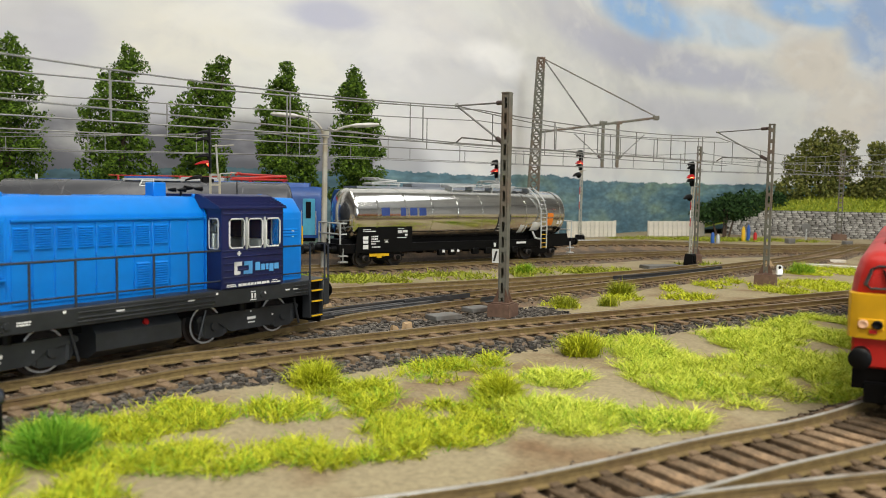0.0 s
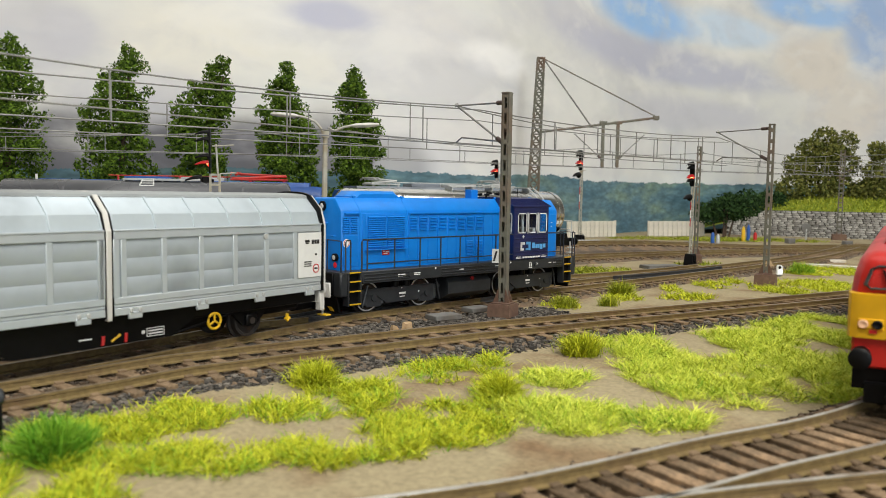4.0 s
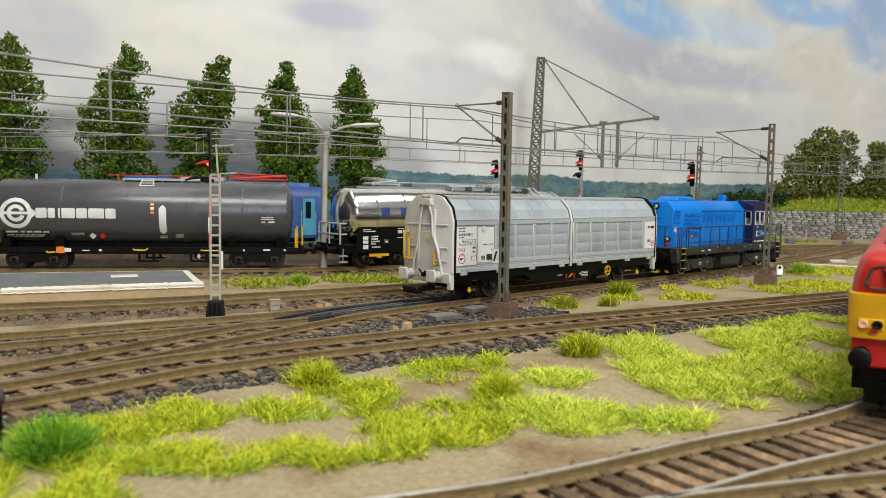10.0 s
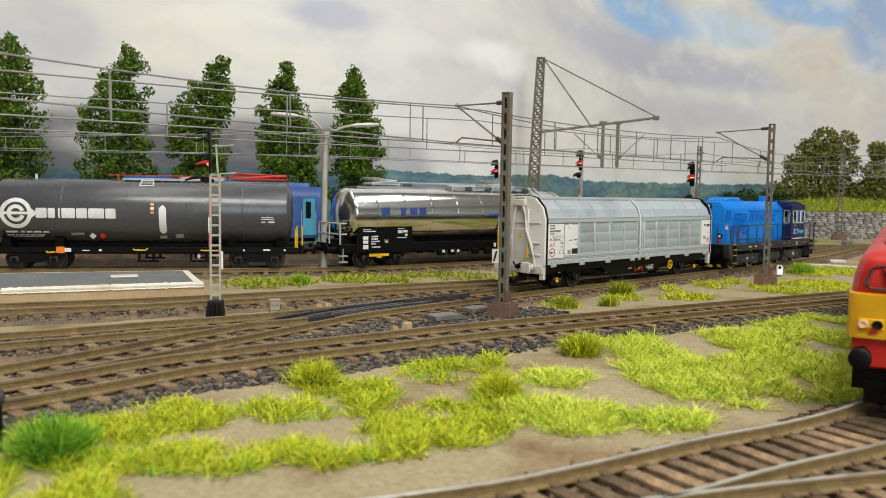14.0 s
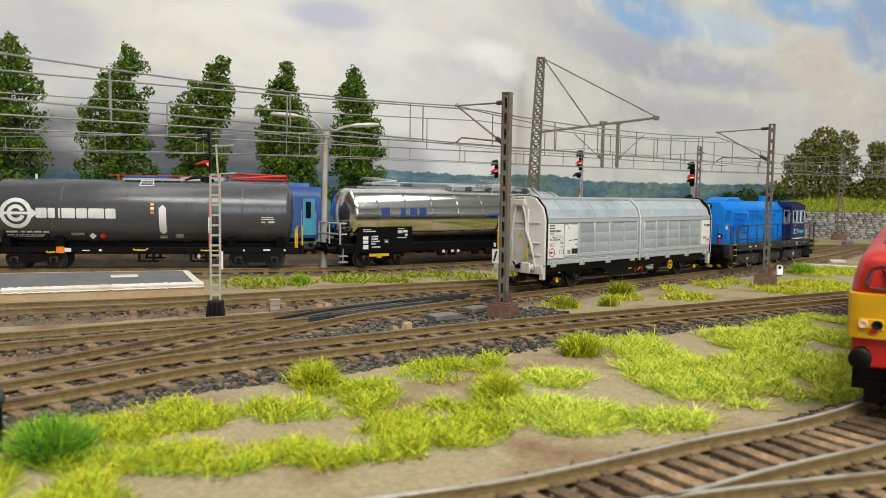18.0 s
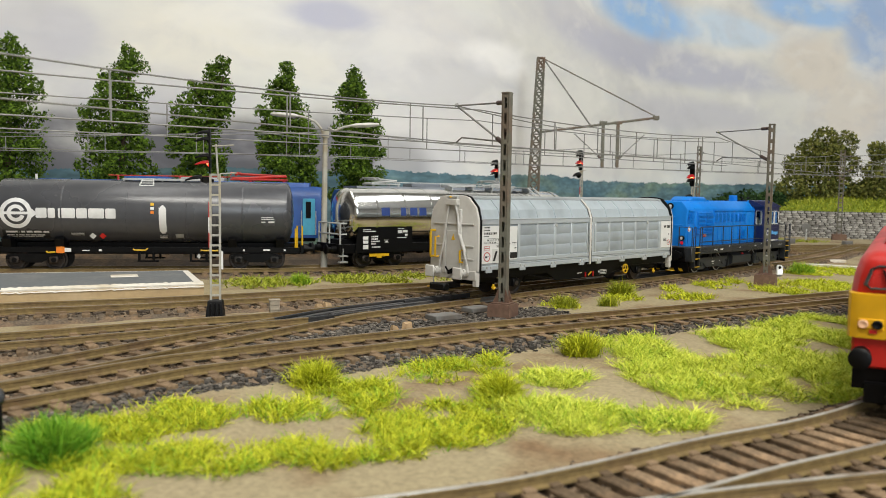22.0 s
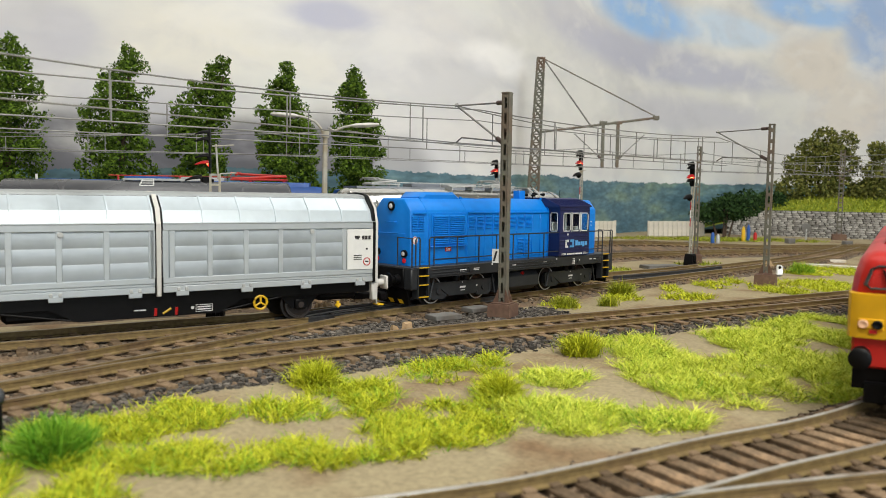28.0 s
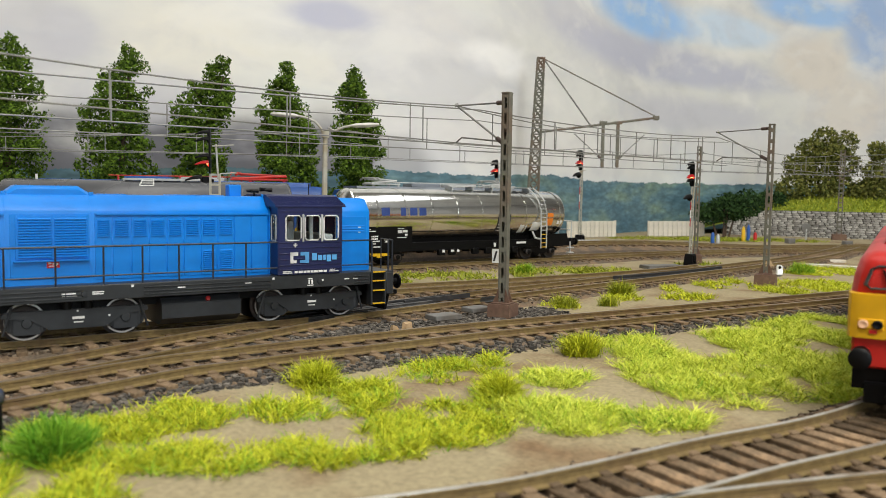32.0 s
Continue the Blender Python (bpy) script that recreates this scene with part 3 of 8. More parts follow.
LIGHT_IRON = surface("light_grey_iron", (0.50, 0.51, 0.50), 0.45, metal=0.2, var=0.05, bump=0.02)
LAMP_RED = surface("red_tail_lamp", (0.6, 0.01, 0.02), 0.3, glow=(1.0, 0.02, 0.05), glow_power=0.25, bump=0)


def glass(name, tint=(0.75, 0.8, 0.8), rough=0.03):
    m = bpy.data.materials.new(name)
    m.use_nodes = True
    p = m.node_tree.nodes["Principled BSDF"]
    p.inputs["Base Color"].default_value = (*tint, 1)
    p.inputs["Roughness"].default_value, p.inputs["Transmission Weight"].default_value, p.inputs["IOR"].default_value = rough, 1.0, 1.2
    return m


GLASS = glass("cab_glass")


def pane(name, b, parent, label=""):
    ob = part(name, b, GLASS, parent, label, smooth=0)
    ob.visible_shadow = False
    return ob


def wheelset(parent, x, r=5.75, rim=WHEEL_STEEL):
    """Two flanged wheels on an axle; it turns about its own centre."""
    w = part("wheelset", Build().tube([(0, -12, 0), (0, 12, 0)], 1.1, 10), DARK_STEEL, parent, at=(x, 0, r))
    for s in (-1, 1):
        part("wheel", Build().spin([(s * 6.9, r + 0.9), (s * 7.6, r + 0.9), (s * 7.7, r), (s * 9.6, r - 0.05), (s * 9.6, r - 0.9), (s * 9.1, r - 1.3), (s * 9.1, 1.6), (s * 10, 1.4), (s * 10, 0.1)], 28, "y"), DARK_STEEL, w)
        part("rim", Build().spin([(s * 9.6, r - 0.62), (s * 9.72, r - 0.58), (s * 9.72, r - 0.1), (s * 9.6, r - 0.04), (s * 9.5, r - 0.3), (s * 9.6, r - 0.62)], 28, "y", caps=False), rim, w, "bright tyre face")
    return w


def louvre(x0, x1, z0, z1, y, n, out=0.35):
    """Slats that lean out of a side at y (negative y faces the front)."""
    s = -1 if y < 0 else 1
    b = Build()
    h = (z1 - z0) / n
    for i in range(n):
        a = z0 + i * h
        b.loft([[(x, y, a), (x, y + s * out, a + h * 0.12), (x, y + s * out, a + h * 0.3), (x, y, a + h * 0.85)] for x in (x0, x1)])
    return b


def panel(x0, x1, z0, z1, y, t=0.18, c=0.08):
    s = -1 if y < 0 else 1
    y0, y1 = sorted((y - s * 0.2, y + s * t))
    return Build().box(x0, x1, y0, y1, z0, z1, c)


def bars(spots, y, t=0.07):
    """Flat bars in place of writing: (x, z, width, height)."""
    b = Build()
    s = -1 if y < 0 else 1
    y0, y1 = sorted((y - s * 0.05, y + s * t))
    for x, z, w, h in spots:
        b.box(x, x + w, y0, y1, z, z + h)
    return b


def bar_row(x, z, widths, h, gap=0.35):
    out = []
    for w in widths:
        out.append((x, z, w, h))
        x += w + gap
    return out


def buffer(parent, x, y, z, r, face, mat, length=6.5):
    """A round buffer; face is +1 or -1 along x."""
    b = part("buffer", Build().spin([(0, 1.9), (face * length * 0.45, 1.8), (face * length * 0.45, 1.2), (face * (length - 0.9), 1.2)], 14, "x"), mat, parent, at=(x, y, z))
    part("buffer_plate", Build().spin([(face * (length - 1.0), r * 0.6), (face * (length - 0.8), r), (face * (length - 0.2), r), (face * length, r * 0.75), (face * (length + 0.1), 0.1)], 18, "x"), mat, b)
    return b


def rect_buffer(parent, x, y, z, w, h, face, mat, length=6.5):
    b = part("buffer", Build().spin([(0, 1.9), (face * length * 0.45, 1.8), (face * length * 0.45, 1.3), (face * (length - 0.9), 1.3)], 14, "x"), mat, parent, at=(x, y, z))
    x0, x1 = sorted((face * (length - 1.0), face * length))
    part("buffer_plate", Build().box(x0, x1, -w / 2, w / 2, -h / 2, h / 2, 0.35), mat, b)
    return b


def hood_outline(half, shoulder, top, flat, base):
    return [(-half, base), (half, base), (half, shoulder - 0.6), (half - 0.25, shoulder), (flat + 0.4, top - 0.25), (flat - 0.4, top), (-flat + 0.4, top), (-flat - 0.4, top - 0.25), (-half + 0.25, shoulder), (-half, shoulder - 0.6)]


def rounded_hood(x0, x1, half, shoulder, top, flat, base, r=1.2):
    """A hood with its upright end edges rounded."""
    rings = []
    full = hood_outline(half, shoulder, top, flat, base)
    small = hood_outline(half - r, shoulder - r * 0.5, top - r * 0.55, flat - r * 0.6, base)
    mid = hood_outline(half - r * 0.3, shoulder - r * 0.15, top - r * 0.16, flat - r * 0.2, base)
    for x, o in ((x0, small), (x0 + r * 0.3, mid), (x0 + r, full), (x1 - r, full), (x1 - r * 0.3, mid), (x1, small)):
        rings.append([(x, y, z) for y, z in o])
    return Build().loft(rings)


def make_locomotive():
    L = thing("locomotive", "bright blue diesel shunting locomotive model with dark navy cab", "locomotive")
    H = 11.0
    part("long_hood", rounded_hood(-66.2, 24.3, H, 39.2, 43.7, 6.8, 16.4, 1.7), BLUE, L, "bright blue long hood")
    part("short_hood", rounded_hood(48.5, 64.2, H, 39.0, 43.5, 6.8, 16.4), BLUE, L, "bright blue short hood")
    cb = [(-6.8, 43.2), (6.8, 43.2), (6.8, 45.2), (5.6, 46.3), (-5.6, 46.3), (-6.8, 45.2)]
    part("cooler_box", Build().loft([[(x, y, z if z < 44 else z - d) for y, z in cb] for x, d in ((-56.4, 2.2), (-53.4, 0), (-36.6, 0), (-33.2, 2.2))]), BLUE, L, "raised blue cooler box on the roof")
    part("exhaust", Build().box(12.8, 17.2, -2, 2, 43.4, 47.7, 0.25), BLUE, L, "blue exhaust stack")
    part("exhaust_pipe", Build().tube([(15, 0, 47.6), (15, 0, 47.8)], 1.2, 12), BLACK, L)
    for x in (-30, -8, 2):
        part("roof_hatch", Build().box(x, x + 8, -5, 5, 43.6, 43.95, 0.12), BLUE, L)
    for x in (-57, -33, 23.2):
        part("lifting_lug", Build().box(x - 0.7, x + 0.7, -7.2, -6.4, 43.4, 44.5, 0.15), BLUE, L)
    for x in (-57.2, -33.6, 24.0):
        part("hood_seam", Build().loft([[(x + dx, y * 1.012, 41 + (z - 41) * 1.012) for y, z in hood_outline(H, 39.2, 43.7, 6.8, 16.4)] for dx in (-0.2, 0.2)]), BLUE, L)
    for s in (-1, 1):
        y = s * H
        for x0, x1 in ((-64.6, -57.6), (-32.8, 23.4)):
            part("hood_rain_strip", Build().box(x0, x1, *sorted((y, y + s * 0.8)), 37.5, 38.0), BLUE, L)
        for x0 in (-65.2, -61.6):
            part("louvre", louvre(x0, x0 + 3.0, 30.6, 36.6, y, 9, 0.45), BLUE, L)
        part("end_door", panel(-64.9, -58.4, 18, 29.6, y, 0.2), BLUE, L)
        cp = part("cooler_panel", panel(-56.0, -34.4, 18.4, 37.8, y, 0.25), BLUE, L)
        part("cooler_frame", panel(-54.6, -34.9, 24.3, 37.3, s * (H + 0.25), 0.3), BLUE, cp)
        for x0 in (-53.9, -44.2):
            part("cooler_louvre", louvre(x0, x0 + 8.9, 24.9, 36.9, s * (H + 0.5), 15, 0.6), BLUE, cp)
        part("cooler_sill", Build().box(-55.2, -34.4, *sorted((y, y + s * 1.3)), 23.6, 24.1, 0.1), BLUE, cp)
        edges = [-33.0, -27.8, -22.2, -16.8, -11.2, -5.8, -0.2, 5.4, 11.2, 17.2, 23.2]
        for i, (x0, x1) in enumerate(zip(edges[:-1], edges[1:])):
            d = part("hood_door", panel(x0 + 0.22, x1 - 0.22, 17.6, 37.0, y, 0.28), BLUE, L)
            if i < 8:
                part("door_louvre", louvre(x0 + 0.8, x1 - 0.8, 30.8, 36.2, s * (H + 0.26), 9, 0.45), BLUE, d)
            if i in (6, 7):
                part("door_louvre", louvre(x0 + 0.8, x1 - 0.8, 19.4, 26.0, s * (H + 0.26), 10, 0.45), BLUE, d)
            for z in (20, 28.5, 34):
                part("hinge", Build().tube([(x0 + 0.2, s * (H + 0.3), z), (x0 + 0.2, s * (H + 0.3), z + 1.0)], 0.22, 6), BLUE, d)
        hd = part("hood_door", panel(50.6, 62.4, 17.8, 36.6, y, 0.22), BLUE, L)
        part("door_louvre", louvre(51.4, 61.4, 31, 33.8, s * (H + 0.2), 3, 0.25), BLUE, hd)
        part("small_plate", bars([(58.8, 32.0, 1.0, 0.9), (58.9, 30.7, 0.8, 0.8)], s * (H + 0.24)), WHITE_MARK, hd, "small white plates")
        part("warning_sign", Build().spin([(s * H, 1.6), (s * (H + 0.2), 1.6), (s * (H + 0.22), 0.05)], 20, "y", (-63.6, 0, 26.8)), WHITE_MARK, L, "round white warning sign")
        part("warning_sign_ring", Build().spin([(s * (H + 0.2), 1.3), (s * (H + 0.3), 1.3), (s * (H + 0.3), 1.1), (s * (H + 0.2), 1.1)], 20, "y", (-63.6, 0, 26.8), caps=False), RED, L, "red ring on a sign")
        part("maker_plate", bars([(-46.4, 21.7, 3.5, 2.0)], s * (H + 0.2), 0.25), RED, L, "small red plate")
        part("maker_plate_field", bars([(-46.0, 22.9, 0.9, 0.4), (-44.8, 22.6, 1.5, 0.5), (-45.8, 22.1, 2.2, 0.3)], s * (H + 0.45), 0.06), WHITE_MARK, L)
        # sill with ribs and small marks
        part("side_sill", Build().box(-60.8, 60.8, *sorted((s * 16.2, s * 17.3)), 11.9, 16.4, 0.15), FRAME_GREY, L)
        for z in (12.7, 13.7, 15.0):
            for x0, x1 in ((-60, -38), (-20, 22), (54, 60)):
                part("sill_rib", Build().box(x0, x1, *sorted((s * 17.25, s * 17.6)), z, z + 0.4, 0.1), FRAME_GREY, L)
        part("marking", bars([(-43.4, 13.5, 0.9, 1.0), (-42.2, 13.5, 3.0, 0.4), (-42.2, 14.1, 2.6, 0.4), (-35.0, 13.7, 3.2, 0.35), (-35.0, 14.3, 3.4, 0.35), (-23.8, 15.4, 0.8, 0.7), (-9.6, 14.3, 2.4, 0.4), (12.6, 14.6, 2.4, 0.35), (22.4, 15.4, 0.8, 0.7), (35.4, 12.6, 2.4, 0.3), (35.8, 13.2, 0.6, 1.5), (37.0, 13.2, 0.6, 1.5), (35.6, 15.0, 1.8, 0.3), (41, 14, 0.7, 0.7), (50, 14.2, 2, 0.4), (53.5, 14.2, 2, 0.3)], s * 17.3), WHITE_MARK, L, "white lettering bars on the sill")
        for x in (-37.2, 40.2):
            part("sill_bolt", Build().spin([(s * 17.2, 0.95), (s * 17.7, 0.8), (s * 17.75, 0.05)], 12, "y", (x, 0, 14)), FRAME_GREY, L)
        # hand rails
        yr = s * 16.9
        part("handrail", Build().tube([(-68.4, yr, 16), (-68.4, yr, 27.5), (-67.8, yr, 28.2), (-66.4, yr, 28.2), (-66.1, yr, 27.4), (-66.1, yr, 16)], 0.3, 6), RAIL_IRON, L)
        part("handrail", Build().tube([(-60.9, yr, 16), (-60.9, yr, 27.5), (-60.3, yr, 28.2), (24.6, yr, 28.2)], 0.33, 6), RAIL_IRON, L)
        part("handrail", Build().tube([(-58.3, yr, 19.3), (24.6, yr, 19.3)], 0.26, 6), RAIL_IRON, L)
        part("handrail", Build().tube([(49.4, yr, 28.2), (61, yr, 28.2), (61.6, yr, 27.4), (61.6, yr, 16)], 0.33, 6), RAIL_IRON, L)
        part("handrail", Build().tube([(49.4, yr, 19.3), (61.6, yr, 19.3)], 0.26, 6), RAIL_IRON, L)
        part("handrail", Build().tube([(68.6, yr, 13), (68.6, yr, 28), (69.2, yr, 28.6)], 0.33, 6), RAIL_IRON, L)
        for x in (-58.3, -44.9, -31.6, -20.2, -9, 2, 13.2, 24.6):
            part("rail_post", Build().tube([(x, yr, 16), (x, yr, 28.2)], 0.3, 6), RAIL_IRON, L)
        # steps at both ends
        for e in (-1, 1):
            xa, xb = sorted((e * 61.4, e * 67.2))
            part("step_box", Build().box(xa, xb, *sorted((s * 13.5, s * 16)), 3.6, 16.2, 0.2), BLACK, L)
            for z in (4.8, 9.6, 13.2, 16.5):
                st = part("step", Build().box(xa + 0.4, xb - 0.2, *sorted((s * 14.5, s * 17.4)), z - 0.5, z, 0.1), FRAME_GREY, L)
                part("step_edge", Build().box(xa + 0.4, xb - 0.2, *sorted((s * 17.4, s * 17.6)), z - 0.4, z + 0.05), YELLOW, st, "yellow step edge")
            for x in (xa, xb):
                part("step_stringer", Build().box(x - 0.35, x + 0.35, *sorted((s * 14, s * 17.4)), 4.0, 16.4, 0.1), FRAME_GREY, L)
            part("corner_plate", Build().box(*sorted((e * 67.4, e * 71)), *sorted((s * 12.8, s * 17.3)), 7.6, 16.3, 0.5), FRAME_GREY, L)
    # walkway, frame and ends
    part("walkway", Build().box(-71, 71, -17.2, 17.2, 15.8, 16.6, 0.2), FRAME_GREY, L, "dark grey walkway plate")
    part("main_frame", Build().box(-68, 68, -9, 9, 8.5, 15.8), BLACK, L)
    for e in (-1, 1):
        part("buffer_beam", Build().box(*sorted((e * 68, e * 71.4)), -13, 13, 8, 16.2, 0.3), BLACK, L)
        for y in (-10, 10):
            buffer(L, e * 71.2, y, 11.6, 2.9, e, BLACK, 6.0)
        part("coupling_hook", Build().box(*sorted((e * 71, e * 75.5)), -0.9, 0.9, 10.3, 12.2, 0.3), BLACK, L)
        part("plough", Build().loft([[(e * x, y, z) for x, z in ((68.5, 1.6), (69.3, 1.5), (70.8, 7.6), (70, 7.7))] for y in (-14.5, 14.5)]), BLACK, L, "black snow plough")
        for y in (-11.5, -6, 4, 9.5):
            part("plough_stripe", Build().loft([[(e * (68.9 + k * 0.34), y + dy + k * 0.6, 1.9 + k) for dy in (0, 2.4)] + [(e * (69.45 + k * 0.3), y + dy + k * 0.6, 1.8 + k) for dy in (2.4, 0)] for k in (0, 1.6)]), YELLOW, L, "yellow warning stripe")
        part("coupling_bar", Build().box(*sorted((e * 70, e * 82)), -2, 2, 5.2, 7.2, 0.4), BLACK, L, "black model coupling")
        part("head_lamp", Build().spin([(e * 0.2, 1.9), (e * 0.9, 1.9), (e * 1.0, 1.5), (e * 0.6, 0.05)], 16, "x", (e * (66.2 if e < 0 else 64.2) - e * 0.2, 0, 40.4)), BLACK, L, "black lamp housing")
        part("head_lamp_lens", Build().spin([(e * 0.7, 1.2), (e * 1.1, 0.9), (e * 1.2, 0.05)], 14, "x", (e * (66.2 if e < 0 else 64.2) - e * 0.2, 0, 40.4)), WHITE_MARK, L, "white lamp glass")
        part("end_handle", Build().tube([(e * (66.2 if e < 0 else 64.2), -3, 34), (e * (67.2 if e < 0 else 65.2), -3, 34), (e * (67.2 if e < 0 else 65.2), 3, 34), (e * (66.2 if e < 0 else 64.2), 3, 34)], 0.25, 6), BLUE, L)
        part("end_handle", Build().tube([(e * (66.2 if e < 0 else 64.2), -8, 29.4), (e * (67.2 if e < 0 else 65.2), -8, 29.4), (e * (67.2 if e < 0 else 65.2), 8, 29.4), (e * (66.2 if e < 0 else 64.2), 8, 29.4)], 0.25, 6), BLUE, L)
        for y in (-8.2, 8.2):
            lamp = part("lamp_housing", Build().spin([(0, 1.5), (e * 1.2, 1.5), (e * 1.3, 1.2)], 14, "x", (e * (66 if e < 0 else 64), y, 21.4)), BLACK, L)
            part("white_lens", Build().spin([(e * 1.25, 1.1), (e * 1.4, 0.6), (e * 1.42, 0.05)], 14, "x", (e * (66 if e < 0 else 64), y, 21.4)), WHITE_MARK, lamp, "white lamp glass")
            part("lamp_lens", Build().spin([(e * 1.25, 1.1), (e * 1.4, 0.6), (e * 1.42, 0.05)], 14, "x", (e * (65.4 if e < 0 else 63.4), y, 18.6)), LAMP_RED, lamp, "dark red tail lamp")
        for y in (-16.9, 16.9):
            part("end_rail", Build().tube([(e * 70.4, y, 16), (e * 70.4, y, 28), (e * 70.4, y * 0.5, 28.2), (e * 70.4, y * 0.5, 16)], 0.32, 6), RAIL_IRON, L)
        for y in (-6, 3, 9):
            part("brake_hose", Build().tube([(e * 71.4, y, 11), (e * 73.2, y, 10), (e * 73.4, y, 7.5), (e * 72.6, y + 0.6, 6)], 0.38, 6), BLACK, L)
    part("fuel_tank", Build().prism([(-11, 2.0), (11, 2.0), (15.2, 4.4), (15.2, 8.8), (13.0, 11), (-13.0, 11), (-15.2, 8.8), (-15.2, 4.4)], -14.0, 12.0), FRAME_GREY, L, "dark grey angular fuel tank")
    part("tank_cap", Build().tube([(1, -14.0, 9.8), (1, -14.9, 10.2)], 0.8, 10), RED, L, "small red cap")
    # bogies
    for e in (-1, 1):
        cx = e * 38.5
        bg = part("bogie", Build().box(cx - 11, cx + 11, -6, 6, 5, 8.6, 0.3), BLACK, L)
        for s in (-1, 1):
            o = [(-20.4, 8.6), (-19.4, 9.3), (19.4, 9.3), (20.4, 8.6), (20.4, 7.6), (12.6, 6.6), (8.0, 3.4), (-8.0, 3.4), (-12.6, 6.6), (-20.4, 7.6)]
            part("bogie_side", Build().plate([(cx + x, z) for x, z in o], *sorted((s * 13.0, s * 14.2))), FRAME_GREY, bg)
            part("bogie_marking", bars([(cx - 1.6, 6.2, 3.4, 0.8), (cx - 1.2, 5.1, 2.6, 0.35), (cx + 8.6, 6.4, 0.6, 0.6), (cx - 0.4, 8.4, 0.5, 0.5)], s * 14.2), WHITE_MARK, bg)
            for k in (-1, 1):
                ax = cx + k * 13.8
                part("axle_box", Build().plate([(ax - 5.8, 7.6), (ax + 5.8, 7.6), (ax + 5.4, 4.0), (ax + 3.2, 2.3), (ax - 3.2, 2.3), (ax - 5.4, 4.0)], *sorted((s * 11.4, s * 13.6))), FRAME_GREY, bg)
                part("axle_cap", Build().spin([(s * 13.7, 1.5), (s * 14.2, 1.3), (s * 14.25, 0.05)], 14, "y", (ax, 0, 5.75)), FRAME_GREY, bg)
                for q in (-4.2, 4.2):
                    part("spring", Build().tube([(ax + q, s * 13.0, 3.2), (ax + q, s * 13.0, 7.4)], 0.95, 8), FRAME_GREY, bg)
                part("damper", Build().tube([(ax + k * 6.4, s * 14.6, 2.6), (ax + k * 4.0, s * 14.8, 11.0)], 0.4, 6), FRAME_GREY, bg)
            for q in (-3, 3):
                part("bogie_spring", Build().tube([(cx + q, s * 13.2, 9.2), (cx + q, s * 13.2, 12.2)], 1.5, 10), BLACK, bg)
    sets = [wheelset(L, x) for x in (-52.3, -24.7, 24.7, 52.3)]
    # cab: walls round real window openings
    cab = part("cab", Build().box(24.8, 48.4, -16.6, 16.6, 16.4, 17.6), NAVY, L, "dark navy cab")
    for s in (-1, 1):
        ys = sorted((s * 16.8, s * 17.5))
        walls = [(24.6, 48.8, 16.9, 28.5), (24.6, 48.8, 37.4, 40.8)]
        walls += [(a, b, 28.5, 37.4) for a, b in ((24.6, 27.0), (33.1, 34.2), (40.3, 41.4), (47.5, 48.8))]
        for a, b, z0, z1 in walls:
            part("side_panel", Build().box(a, b, *ys, z0, z1), NAVY, cab)
        for z in (18.4, 20.0, 22, 24, 26, 27.8, 38.6):
            part("cab_groove", Build().box(25, 48.4, *sorted((s * 17.5, s * 17.75)), z, z + 0.35, 0.08), NAVY, cab)
        for a, b in ((27.2, 32.9), (34.4, 40.1), (41.6, 47.3)):
            pts = [(a + 0.8, 28.7), (b - 0.8, 28.7), (b, 29.5), (b, 36.5), (b - 0.8, 37.3), (a + 0.8, 37.3), (a, 36.5), (a, 29.5), (a + 0.8, 28.7)]
            f = part("window_frame", Build().tube([(x, s * 17.6, z) for x, z in pts], 0.25, 6), WHITE_MARK, cab, "bright metal window frame")
            pane("window_pane", Build().box(a, b, *sorted((s * 17.1, s * 17.2)), 28.6, 37.3), f)
        for x in (33.65, 40.85):
            part("window_post", Build().box(x - 0.35, x + 0.35, *sorted((s * 17.5, s * 17.95)), 28.2, 37.8, 0.1), LIGHT_IRON, cab)
        part("cab_logo", bars([(28.8, 20.8, 1.1, 3.8), (28.8, 23.4, 2.9, 1.2), (29.9, 20.8, 1.2, 1.0)], s * 17.76), WHITE_MARK, cab, "white block mark")
        part("cab_logo_blue", bars([(32.6, 23.4, 3.2, 1.2), (34.4, 20.8, 1.4, 2.7), (32.4, 20.8, 2.0, 1.0)], s * 17.76), SKY_MARK, cab, "light blue block mark")
        part("cab_lettering", bars([(37.0, 21.6, 1.9, 2.5), (39.3, 21.6, 1.6, 1.8), (41.3, 21.6, 1.0, 1.8), (42.7, 21.0, 1.7, 2.4), (44.8, 21.6, 1.8, 1.8)], s * 17.76), SKY_MARK, cab, "light blue lettering bars")
        part("cab_number", bars([(26.0, 17.3, 3.6, 0.3), (26.0, 17.8, 3.2, 0.3)] + bar_row(30.4, 17.3, [1.2, 1.6, 1.1, 1.1, 0.7, 1.7, 1.6, 1.2], 0.75, 0.3) + [(44, 18.0, 2, 0.25), (43.6, 17.4, 3.8, 0.3)], s * 17.76), WHITE_MARK, cab, "white lettering bars")
        part("cab_cross", bars([(30.0, 26.8, 1.4, 0.5), (30.45, 26.35, 0.5, 1.4)], s * 17.76), WHITE_MARK, cab, "small white cross")
    for x in (24.4, 48.4):
        spots = [(-11, 11, 30, 42)]
        for y0, y1 in ((-17.4, -11), (11, 17.4)):
            spots += [(y0, y1, 16.9, 28.4), (y0, y1, 37.6, 41), (y0, y0 + 1.2, 28.4, 37.6), (y1 - 1.2, y1, 28.4, 37.6)]
        for y2, y3, z0, z1 in spots:
            part("end_panel", Build().box(x - 0.1, x + 0.5, y2, y3, z0, z1), NAVY, cab)
